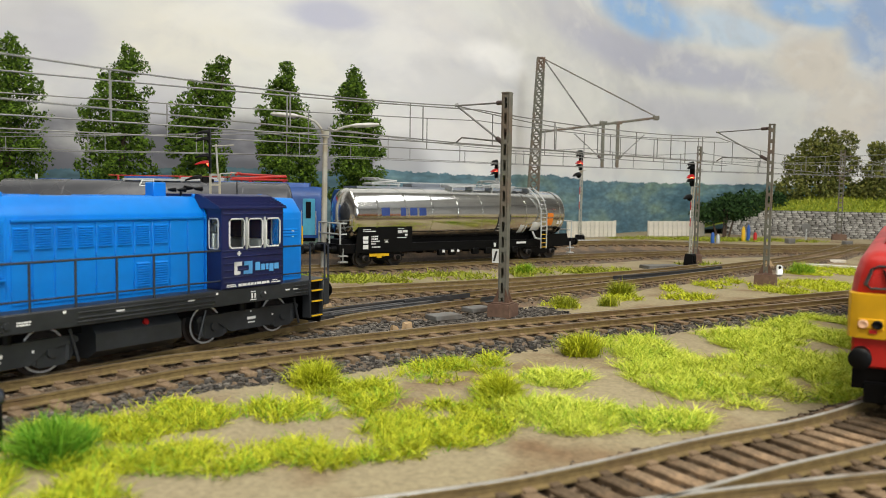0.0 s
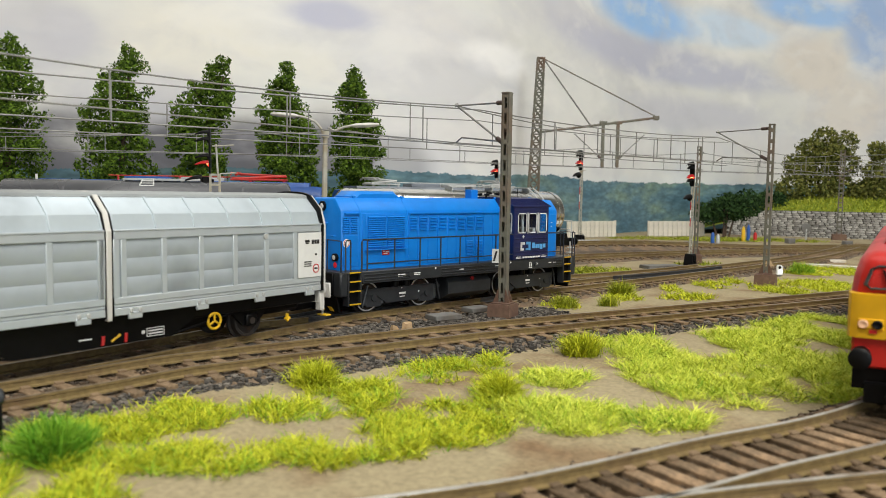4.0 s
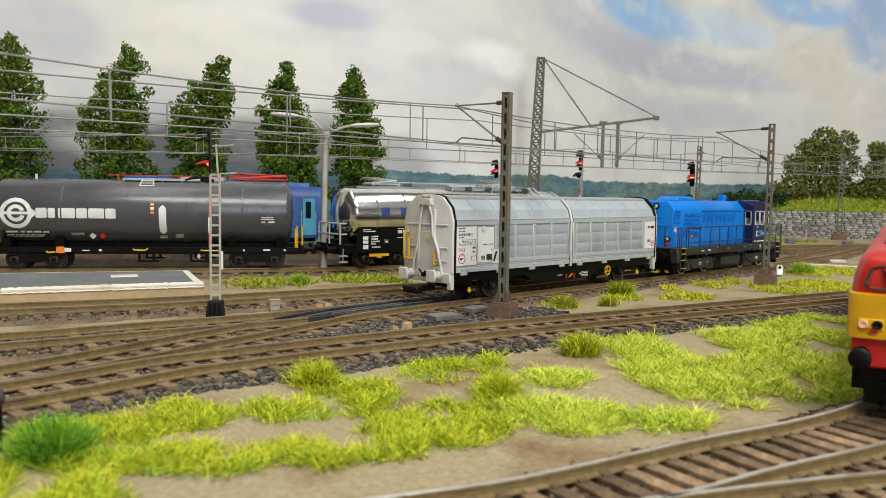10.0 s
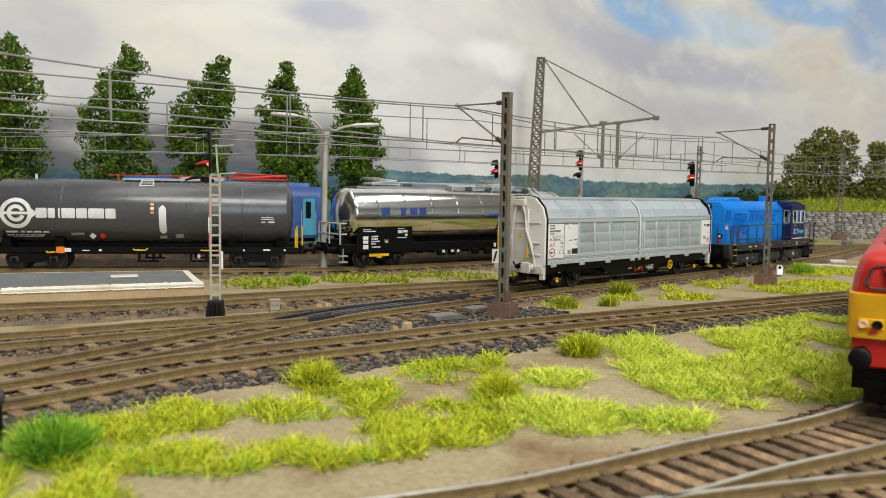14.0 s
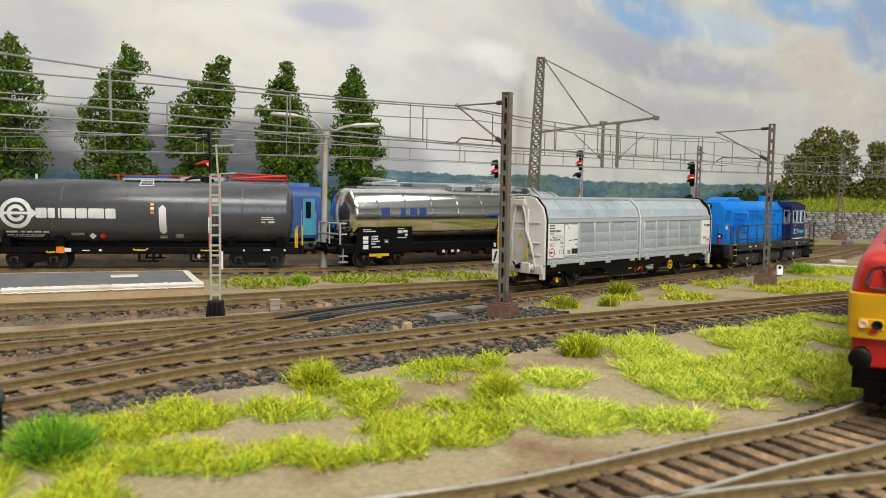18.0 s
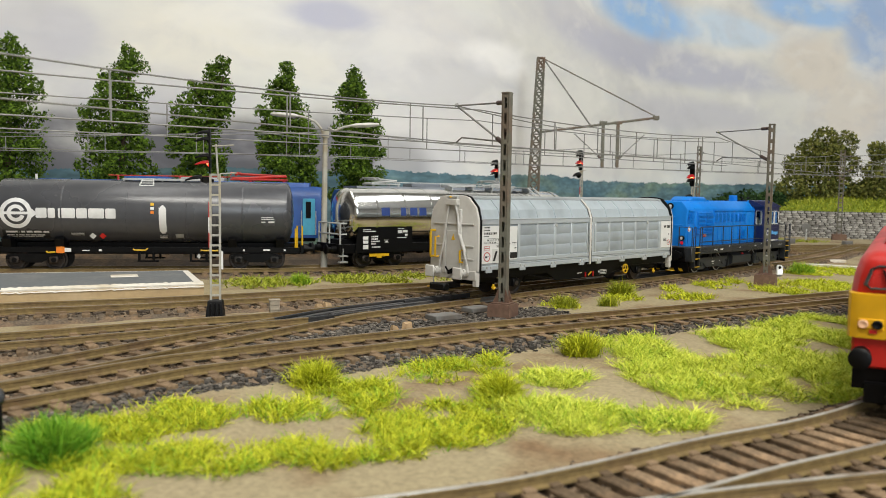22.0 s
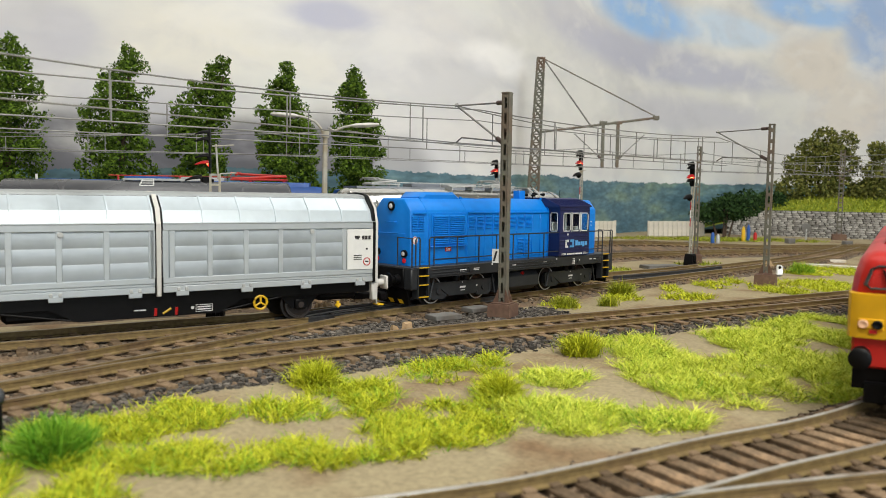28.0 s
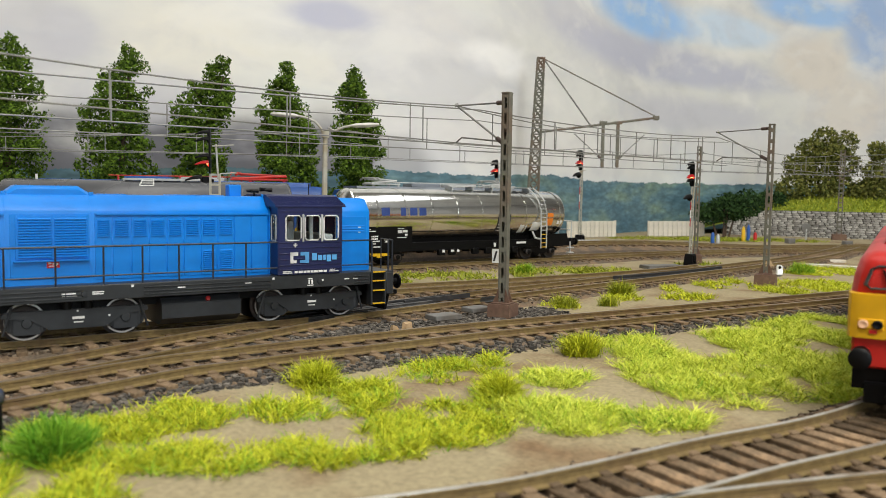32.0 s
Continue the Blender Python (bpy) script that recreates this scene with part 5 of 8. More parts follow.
def on_barrel(spots, r, zc, t=0.06):
    """Flat bars wrapped on a barrel's near side: (x, z, width, height)."""
    b = Build()
    for x, z, w, h in spots:
        n = max(1, int(h / 1.2))
        for i in range(n):
            za, zb = z + h * i / n, z + h * (i + 1) / n
            q = []
            for zz, rr in ((za, r), (zb, r), (zb, r + t), (za, r + t)):
                q.append((-math.sqrt(max(0.1, rr * rr - (zz - zc) ** 2)), zz))
            b.loft([[(xx, yy, zz) for yy, zz in q] for xx in (x, x + w)])
    return b


def ring_on_barrel(cx, cz, r0, r1, r, zc, a0=0, a1=360, n=40, t=0.07):
    """Part of a flat ring wrapped on the barrel's near side."""
    v, f = [], []
    for i in range(n + 1):
        a = radians(a0 + (a1 - a0) * i / n)
        for q in (r0, r1):
            x, z = cx + q * math.cos(a), cz + q * math.sin(a)
            v.append((x, -math.sqrt(max(0.1, (r + t) ** 2 - (z - zc) ** 2)), z))
    for i in range(n):
        f.append((2 * i, 2 * i + 1, 2 * i + 3, 2 * i + 2))
    return Build().add(v, f)


def make_grey_tank():
    T = thing("tank_wagon", "long dark grey tank wagon model with white lettering", "wagon")
    zc, r = 32.6, 18.0
    br = part("barrel", tank_barrel(r, -84, 84, 4.5, zc, 56), TANK_GREY, T, "dark grey tank barrel")
    for x in (-46, -11, 22, 54):
        part("weld_band", Build().spin([(x - 0.5, r - 0.05), (x - 0.4, r + 0.16), (x + 0.4, r + 0.16), (x + 0.5, r - 0.05)], 56, "x", (0, 0, zc)), TANK_GREY, br)
    # the round mark and its word as plain shapes
    cx, cz = -69.5, 31.5
    part("round_mark", ring_on_barrel(cx, cz, 6.2, 8.4, r, zc), WHITE_MARK, br, "white ring mark")
    part("round_mark", ring_on_barrel(cx, cz, 2.7, 4.7, r, zc, 20, 340), WHITE_MARK, br, "white ring mark")
    part("mark_bar", on_barrel([(cx - 11, cz - 0.7, 21.6, 1.5)], r, zc), WHITE_MARK, br, "white bar across the ring")
    part("mark_arrow", Build().add([(cx + 8.2, -r - 0.07, cz - 2.6), (cx + 8.2, -r - 0.07, cz + 2.6), (cx + 11.2, -r - 0.07, cz)], [(0, 1, 2)]), WHITE_MARK, br)
    part("mark_arrow", Build().add([(cx - 8.2, -r - 0.07, cz - 2.6), (cx - 8.2, -r - 0.07, cz + 2.6), (cx - 11.2, -r - 0.07, cz)], [(0, 1, 2)]), WHITE_MARK, br)
    x = cx + 10.6
    for w, h in ((5.2, 5.6), (3.2, 5.6), (8.4, 5.6), (5.2, 5.6), (8.0, 5.6), (5.0, 5.6)):
        part("word_block", on_barrel([(x, cz - 2.6, w, 0.5), (x - 0.3, cz - 2.1, w + 0.6, h - 1.0), (x, cz + h - 3.1, w, 0.5)], r, zc), WHITE_MARK, br, "white rounded block")
        x += w + (2.2 if w == 3.2 else 1.2)
    tab = part("data_panel", on_barrel([(-78, 17.6, 24.6, 4.6), (-42.6, 18.6, 9, 2.6)], r, zc, 0.05), BLACK_MARK, br, "black data panel")
    part("data_lettering", on_barrel(bar_row(-76, 20.6, [6, 0.1, 2, 3, 4, 3], 1.0, 0.9) + bar_row(-76, 18.9, [4, 1, 3, 2, 3, 4], 0.6, 0.6) + bar_row(-76, 18, [5, 2, 6, 4], 0.35, 0.6) + bar_row(-41.8, 20.1, [7], 0.5) + bar_row(-41.8, 19.2, [7], 0.35), r, zc, 0.1), WHITE_MARK, tab, "white lettering bars")
    for dx, mt in ((-29.4, WHITE_MARK), (-24, RED)):
        part("hazard_diamond", Build().add([(dx - 2, -16.0, 19), (dx, -15.2, 17.2), (dx + 2, -16.0, 19), (dx, -16.75, 20.8)], [(0, 1, 2, 3)]), mt, br, "small diamond sign")
    part("tall_plate", on_barrel([(7, 21.6, 4, 13.6), (7.5, 35.2, 3, 0.6), (8.1, 35.8, 1.8, 0.6), (8.6, 36.4, 0.8, 0.5), (7.5, 21.0, 3, 0.6), (8.1, 20.4, 1.8, 0.6), (6.6, 17.5, 4.4, 0.8), (6.6, 18.7, 4.4, 0.4)], r, zc), WHITE_MARK, br, "tall white board")
    for k, mt in enumerate((YELLOW, WHITE_MARK, ORANGE)):
        part("small_sign", on_barrel([(2.4, 36.4 - 2.3 * k, 1.9, 1.6)], r, zc), mt, br)
    part("data_lettering", on_barrel([(15.5, 17.6, 4.6, 2.6)], r, zc, 0.05), LIGHT_IRON, br)
    part("data_lettering", on_barrel([(65, 30, 7, 0.5), (65, 29, 7.5, 0.5), (65, 27.2, 2.4, 0.7), (69, 27.1, 3.6, 1)], r, zc), WHITE_MARK, br, "white lettering bars")
    # walkway, valves
    wk = part("walkway", Build().box(-15, 30, -4.6, 4.6, 50.9, 51.5, 0.15), LIGHT_IRON, T, "grey roof walkway")
    for x in (-14.6, -4, 7, 18, 29.6):
        part("walkway_leg", Build().box(x - 0.4, x + 0.4, -4.6, 4.6, 49.4, 51, 0.1), LIGHT_IRON, wk)
    part("walkway_rail", Build().box(-15.2, 30.2, -5.0, -4.5, 50.6, 51.9, 0.1), LIGHT_IRON, wk)
    lad = part("roof_ladder", Build().tube([(-4, -4.8, 51.2), (-5, -9.6, 47.6)], 0.45, 6).tube([(2, -4.8, 51.2), (3, -9.6, 47.6)], 0.45, 6), LIGHT_IRON, wk)
    for k in (0.25, 0.6, 1.0):
        part("rung", Build().tube([(-4 - k, -4.8 - 4.8 * k, 51.2 - 3.6 * k), (2 + k, -4.8 - 4.8 * k, 51.2 - 3.6 * k)], 0.4, 6), LIGHT_IRON, lad)
    part("valve", Build().tube([(-63, -2, 50.2), (-63, -2, 53.4)], 0.7, 10), WHITE_MARK, T, "white vent")
    part("hatch", Build().spin([(50, 3.4), (52.0, 3.4), (52.4, 2.6), (52.5, 0.05)], 18, "z", (33, 0, 0)), BLACK, T)
    # frame
    for s in (-1, 1):
        part("sole_bar", Build().box(-88, 88, *sorted((s * 11.6, s * 13)), 9.4, 12.6, 0.2), BLACK, T)
        part("frame_marking", bars([(-47, 9.8, 5, 2.2), (-36, 10.4, 4, 0.6), (-27, 10.2, 1.6, 1.2), (34, 10.6, 0.6, 0.6), (54, 10.4, 1.2, 1.0), (66, 10.6, 4, 0.9), (78, 10.4, 1.2, 1)], s * 13.1), WHITE_MARK, T)
        part("hazard_plate", Build().box(-50, -45.5, *sorted((s * 13, s * 13.3)), 9.2, 12.8), ORANGE, T, "orange hazard plate")
        part("grab_handle", Build().tube([(-8, s * 14.4, 11.6), (-7, s * 14.8, 11.0), (-1, s * 14.8, 10.9), (0, s * 14.4, 12)], 0.5, 6), YELLOW, T, "yellow handle")
        part("grab_handle", Build().tube([(-55, s * 14.4, 10.2), (-54, s * 14.8, 9.6), (-50, s * 14.8, 9.8)], 0.5, 6), YELLOW, T, "yellow handle")
        part("grab_handle", Build().tube([(30, s * 14.4, 11), (32, s * 14.8, 10.8), (40, s * 14.4, 10.8)], 0.45, 6), YELLOW, T, "yellow handle")
        for x in (-5, 3, 24, 33):
            part("hanger", Build().box(x - 0.6, x + 0.6, *sorted((s * 11, s * 13)), 4.2, 9.6, 0.1), BLACK, T)
        for x in (-6, 24):
            part("cross_bar", Build().box(x, x + 12, *sorted((s * 11.8, s * 12.4)), 4, 5, 0.1), BLACK, T)
        part("reflector", Build().add([(27.6, s * 13.5, 7.4), (28.8, s * 13.5, 5.8), (30, s * 13.5, 7.4), (28.8, s * 13.5, 9)], [(0, 1, 2, 3)]), WHITE_MARK, T)
    for x in (-62, 62):
        for q in (-14, 14):
            part("saddle", Build().prism([(-13, 12.5), (13, 12.5), (15, 17), (10, 18.6), (0, 16), (-10, 18.6), (-15, 17)], x + q - 2.4, x + q + 2.4), BLACK, T)
        y_bogie(T, x)
    part("centre_sill", Build().box(-88, 88, -4, 4, 8, 14.6), BLACK, T)
    for e in (-1, 1):
        part("head_stock", Build().box(*sorted((e * 88, e * 90)), -15, 15, 9, 14, 0.2), BLACK, T)
        for y in (-10, 10):
            buffer(T, e * 90, y, 11.6, 2.8, e, BLACK)
        part("platform_rail", Build().tube([(e * 86, -13.5, 12.6), (e * 86, -13.5, 25.4), (e * 89, -13.5, 25.4), (e * 89, -13.5, 12.6)], 0.5, 8), YELLOW, T, "yellow platform rail")
        part("platform_rail", Build().tube([(e * 85, -13.8, 12.6), (e * 85, -13.8, 24)], 0.5, 8), YELLOW, T, "yellow platform rail")
    return T


def make_chrome_tank():
    T = thing("tank_wagon", "polished steel tank wagon model on a black frame", "wagon")
    zc, r = 32.2, 16.2
    br = part("barrel", tank_barrel(r, -84, 84, 5.0, zc, 64), CHROME, T, "mirror-bright steel barrel")
    for x in (-66, -47, -28, -9, 10, 28, 46, 63, 76):
        part("barrel_band", Build().spin([(x - 0.55, r - 0.05), (x - 0.5, r + 0.22), (x + 0.5, r + 0.22), (x + 0.55, r - 0.05)], 64, "x", (0, 0, zc)), CHROME, br)
    NAVY_MARK = surface("navy_marking", (0.03, 0.06, 0.22), 0.4, bump=0)
    for bx, bw in ((-64, 5.6), (-51, 5.0), (-44.6, 5.0), (-38.2, 5.0)):
        part("word_block", on_barrel([(bx, 31.6, bw, 5.0)], r, zc), NAVY_MARK, br, "navy blue block")
    part("data_panel", on_barrel([(22, 19.6, 10.5, 12.5), (31, 18.6, 0.1, 0.1)], r, zc), BLACK_MARK, br, "black data panel")
    part("data_lettering", on_barrel([(23, 20.8 + 2 * i, 8, 0.45) for i in range(6)], r, zc, 0.1), WHITE_MARK, br)
    part("white_plate", on_barrel([(42, 19.2, 6, 5.4), (52, 20.5, 7.5, 6)], r, zc), WHITE_MARK, br, "pale data plates")
    part("orange_plate", on_barrel([(64.5, 24, 5, 5), (64.5, 30, 5, 3)], r, zc), ORANGE, br, "orange plate")
    part("white_plate", on_barrel([(74, 25, 4, 2.4)], r, zc), WHITE_MARK, br)
    wk = part("walkway", Build().box(-8, 62, -4.4, 4.4, 50.4, 51.0, 0.15), LIGHT_IRON, T, "pale roof walkway")
    for x in (-6, 10, 26, 42, 58):
        part("walkway_leg", Build().box(x - 0.4, x + 0.4, -4.2, 4.2, 47.8, 50.5, 0.1), LIGHT_IRON, wk)
    for dx in (0, 5):
        part("ladder_side", Build().tube([(55 + dx, -4.6, 50.8), (55.4 + dx, -10, 47.6), (56.6 + dx, -15, 42), (57.2 + dx, -17.4, 34), (57.4 + dx, -17.6, 22), (57.4 + dx, -17.6, 8)], 0.45, 6), LIGHT_IRON, T)
    for z in np.arange(8.8, 42, 3.0):
        part("rung", Build().tube([(57.2, -17.5 if z < 34 else -16.6, z), (62.2, -17.5 if z < 34 else -16.6, z)], 0.35, 6), LIGHT_IRON if z > 18 else YELLOW, T)
    part("side_pipe", Build().tube([(52, -15, 20), (53, -16.6, 15.4), (57, -17.4, 14.6)], 0.7, 8), LIGHT_IRON, T)
    for s in (-1, 1):
        part("sole_bar", Build().box(-88, 88, *sorted((s * 11.8, s * 13.2)), 8.8, 14.4, 0.2), BLACK, T)
        ap = part("side_apron", Build().plate([(-80, 9), (-42, 9), (-42, 25), (-78, 25)], *sorted((s * 13.6, s * 14.4))), BLACK, T, "black side apron")
        part("apron_lettering", bars(bar_row(-75, 22.8, [1.2, 0.8, 1.6, 0.7], 0.5, 0.25) + bar_row(-75, 21.8, [0.7, 1.4, 0.9, 1.1, 1.8, 1.0], 0.45, 0.25) + [(-75, 17.0, 3.4, 2.0), (-75, 14.6, 3.4, 1.9), (-75, 11.2, 3.4, 2.6)]
             + [q for k, w in enumerate(([0.6, 1.0, 0.7, 1.2], [0.8, 0.8, 1.3, 0.5], [0.5, 1.4, 0.9, 0.9, 0.5], [1.1, 0.7, 0.4])) for q in bar_row(-69.6, 18.4 - 1.5 * k, w, 0.8, 0.3)]
             + bar_row(-69, 12, [0.8, 1.2, 1.0, 1.6], 0.7, 0.25) + bar_row(-52, 23.2, [1.4, 0.8, 1.6], 0.5, 0.25) + [(-52, 20.6, 3.0, 1.9), (-48.4, 21.0, 3.0, 1.5), (-47.0, 18.9, 1.7, 1.2)] + bar_row(-52.4, 17.6, [0.9, 1.4, 1.1, 0.7, 1.3], 0.5, 0.25)
             + [(-61, 15.0, 2.8, 0.15), (-61, 16.4, 2.8, 0.15), (-60.4, 15.4, 1.6, 0.6)], s * 14.45), WHITE_MARK, ap, "white lettering bars")
        part("end_gusset", Build().plate([(60, 9), (86, 9), (84, 18), (64, 18)], *sorted((s * 13.6, s * 14.4))), BLACK, T)
        part("jacking_mark", bars([(-71, 6.6, 13, 1.7), (-66, 5.6, 3, 1.2)], s * 14.5, 0.3), YELLOW, T, "yellow jacking mark")
        for x in (-22, -14, 4, 14, 30, 36):
            part("under_gear", Build().box(x, x + 4.6, *sorted((s * 11, s * 14)), 5.4, 9.6, 0.4), BLACK, T)
        part("frame_marking", bars([(-20, 7.4, 1.8, 1.6), (-13.5, 7.6, 2.4, 1.4), (-9, 7.4, 1.8, 1.6), (20, 10, 1.8, 2.6), (21, 6, 3, 2), (39, 11.6, 8, 1.4), (27, 6.6, 4, 1.4), (66, 12, 3, 0.8), (76, 11.6, 4, 1)], s * 14.2), WHITE_MARK, T, "white lettering bars")
    part("centre_sill", Build().box(-88, 88, -6, 6, 8, 17), BLACK, T)
    for x in (-61.5, 61.5):
        part("saddle", Build().prism([(-12, 12), (12, 12), (13, 20), (6, 17.5), (-6, 17.5), (-13, 20)], x - 5, x + 5), BLACK, T)
        y_bogie(T, x)
    for e in (-1, 1):
        part("head_stock", Build().box(*sorted((e * 88, e * 90)), -15, 15, 9, 14.5, 0.2), BLACK, T)
        for y in (-10, 10):
            buffer(T, e * 90, y, 11.6, 2.8, e, BLACK)
        for a in (-13.5, 0, 13.5):
            part("platform_post", Build().tube([(e * 89, a, 14), (e * 89, a, 27)], 0.5, 6), LIGHT_IRON, T)
        for z in (20.5, 27):
            part("platform_rail", Build().tube([(e * 85, -13.8, z), (e * 89, -13.5, z), (e * 89, 13.5, z), (e * 85, 13.8, z)], 0.5, 6), LIGHT_IRON, T)
        part("platform_step", Build().box(*sorted((e * 85, e * 90)), -15.5, -12.5, 7, 7.8, 0.1), LIGHT_IRON, T)
        part("platform_step", Build().box(*sorted((e * 85, e * 90)), -15.5, -12.5, 3.4, 4.2, 0.1), LIGHT_IRON, T)
        part("step_hanger", Build().box(*sorted((e * 87.2, e * 88)), -14.4, -13.6, 3.6, 12, 0.1), LIGHT_IRON, T)
    return T


GREY_TANK = make_grey_tank()
GREY_TANK.matrix_basis = LINE_TANKS.stand(292.3, 62) @ Matrix.Diagonal((0.975, 1, 1, 1))
CHROME_TANK = make_chrome_tank()
CHROME_TANK.matrix_basis = LINE_TANKS.stand(491, 66) @ Matrix.Diagonal((1.09, 1, 1, 1))


# ---- electric locomotives on the rear track ----
def make_electric(label, side_mat, roof_mat, door_mat, arm_mat, raised=(-1, 1), base=13):
    E = thing("electric_locomotive", label, "locomotive", group="electric locomotives on the rear track")
    o = [(-16.8, 8), (16.8, 8), (16.8, 34), (15.4, 39), (12, 42), (-12, 42), (-15.4, 39), (-16.8, 34)]
    part("body", Build().loft([[(x, y * k, 8 + (z - 8) * q) for y, z in o] for x, k, q in ((-95.5, 0.86, 0.88), (-94, 0.97, 0.98), (-91, 1, 1), (91, 1, 1), (94, 0.97, 0.98), (95.5, 0.86, 0.88))]), side_mat, E)
    part("roof_deck", Build().loft([[(x, y, z) for y, z in ((-12.5, 41.4), (12.5, 41.4), (11, 44.5), (-11, 44.5))] for x in (-86, 86)]), roof_mat, E)
    for e in (-1, 1):
        for s in (-1, 1):
            d = part("cab_door", panel(*sorted((e * 82, e * 90)), 10, 34, s * 16.8, 0.3), door_mat, E, "light blue cab door")
            part("door_window", panel(*sorted((e * 84, e * 87.4)), 21, 32, s * 17.1, 0.12), BLACK, d)
            for x in (81.2, 90.6):
                part("grab_rail", Build().tube([(e * x, s * 17.6, 10), (e * x, s * 17.6, 26)], 0.35, 6), LIGHT_IRON, d)
        part("windscreen", Build().box(*sorted((e * 91.4, e * 93.2)), -12, 12, 25, 36, 0.4), BLACK, E)
        for y in (-10, 10):
            buffer(E, e * 94, y, 11.6, 2.9, e, BLACK)
        if e not in raised:
            continue
        pg = part("pantograph", Build().box(e * 58 - base, e * 58 + 13, -8, 8, 45.4, 46.6, 0.2), arm_mat, E)
        for y in (-6, 6):
            part("arm", Build().tube([(e * 58 - base + 1, y, 46.4), (e * 58 + 12, y * 0.6, 48.6)], 0.9, 6), arm_mat, pg)
            part("arm", Build().tube([(e * 58 + 12, y * 0.6, 48.6), (e * 58 - base + 3, y * 0.8, 49.8)], 0.8, 6), arm_mat, pg)
        for k in (-1, 1):
            cx = e * 58 - base + 3 + k * 2
            part("collector_strip", Build().tube([(cx, -13, 49.0), (cx, -9, 50.4), (cx, 9, 50.4), (cx, 13, 49.0)], 0.6, 6), arm_mat, pg)
        for y in (-7, 7):
            for x in (-11, 11):
                part("insulator", Build().tube([(e * 58 + x, y, 44), (e * 58 + x, y, 45.6)], 1.0, 8), arm_mat, pg)
    for x0, x1, m in ((-34, -6, roof_mat), (2, 30, LIGHT_IRON)):
        part("roof_box", Build().box(x0, x1, -7, 7, 44.2, 47, 0.5), m, E)
    part("bus_bar", Build().tube([(-46, 3, 47.6), (46, 3, 47.6)], 0.4, 6), arm_mat, E)
    for x in (-40, -20, 0, 20, 40):
        part("insulator", Build().tube([(x, 3, 44.2), (x, 3, 47.6)], 0.7, 8), arm_mat, E)
    part("frame", Build().box(-90, 90, -13, 13, 5.4, 8.4), BLACK, E)
    for x in (-55, 55):
        y_bogie(E, x, 14, 6.2)
    return E


E_BLUE = surface("electric_blue_paint", (0.012, 0.075, 0.30), 0.4, var=0.04, bump=0.02)
E_CYAN = surface("electric_cyan_door", (0.09, 0.42, 0.62), 0.4, var=0.03, bump=0.02)
E_GREY = surface("electric_roof_grey", (0.20, 0.22, 0.25), 0.5, var=0.06, bump=0.02)
E_BLUE_ROOF = surface("electric_roof_blue", (0.015, 0.09, 0.36), 0.45, var=0.05, bump=0.02)
RED_ARM = surface("pantograph_red", (0.55, 0.03, 0.02), 0.5, var=0.08, bump=0.02)
first = make_electric("blue electric locomotive model with light blue doors and red pantographs", E_BLUE, E_BLUE_ROOF, E_CYAN, RED_ARM, (1,), 24)
first.matrix_basis = LINE_BACK.stand(344, 55, REAR_RISE)
second = make_electric("blue electric locomotive model with grey pantographs on its roof", E_BLUE, E_GREY, E_BLUE_ROOF, LIGHT_IRON)
second.matrix_basis = LINE_BACK.stand(531, 50, REAR_RISE) @ Matrix.Diagonal((0.86, 1, 0.97, 1))


# ---- red and yellow locomotive at the front ----
def squeeze(rings):
    b = Build().loft(rings)
    b.v = [(x, y * 0.78 * (1 - 0.011 * (z - 31.8)), 25.4 + (z - 29.4) * 0.47) for x, y, z in b.v]
    return b


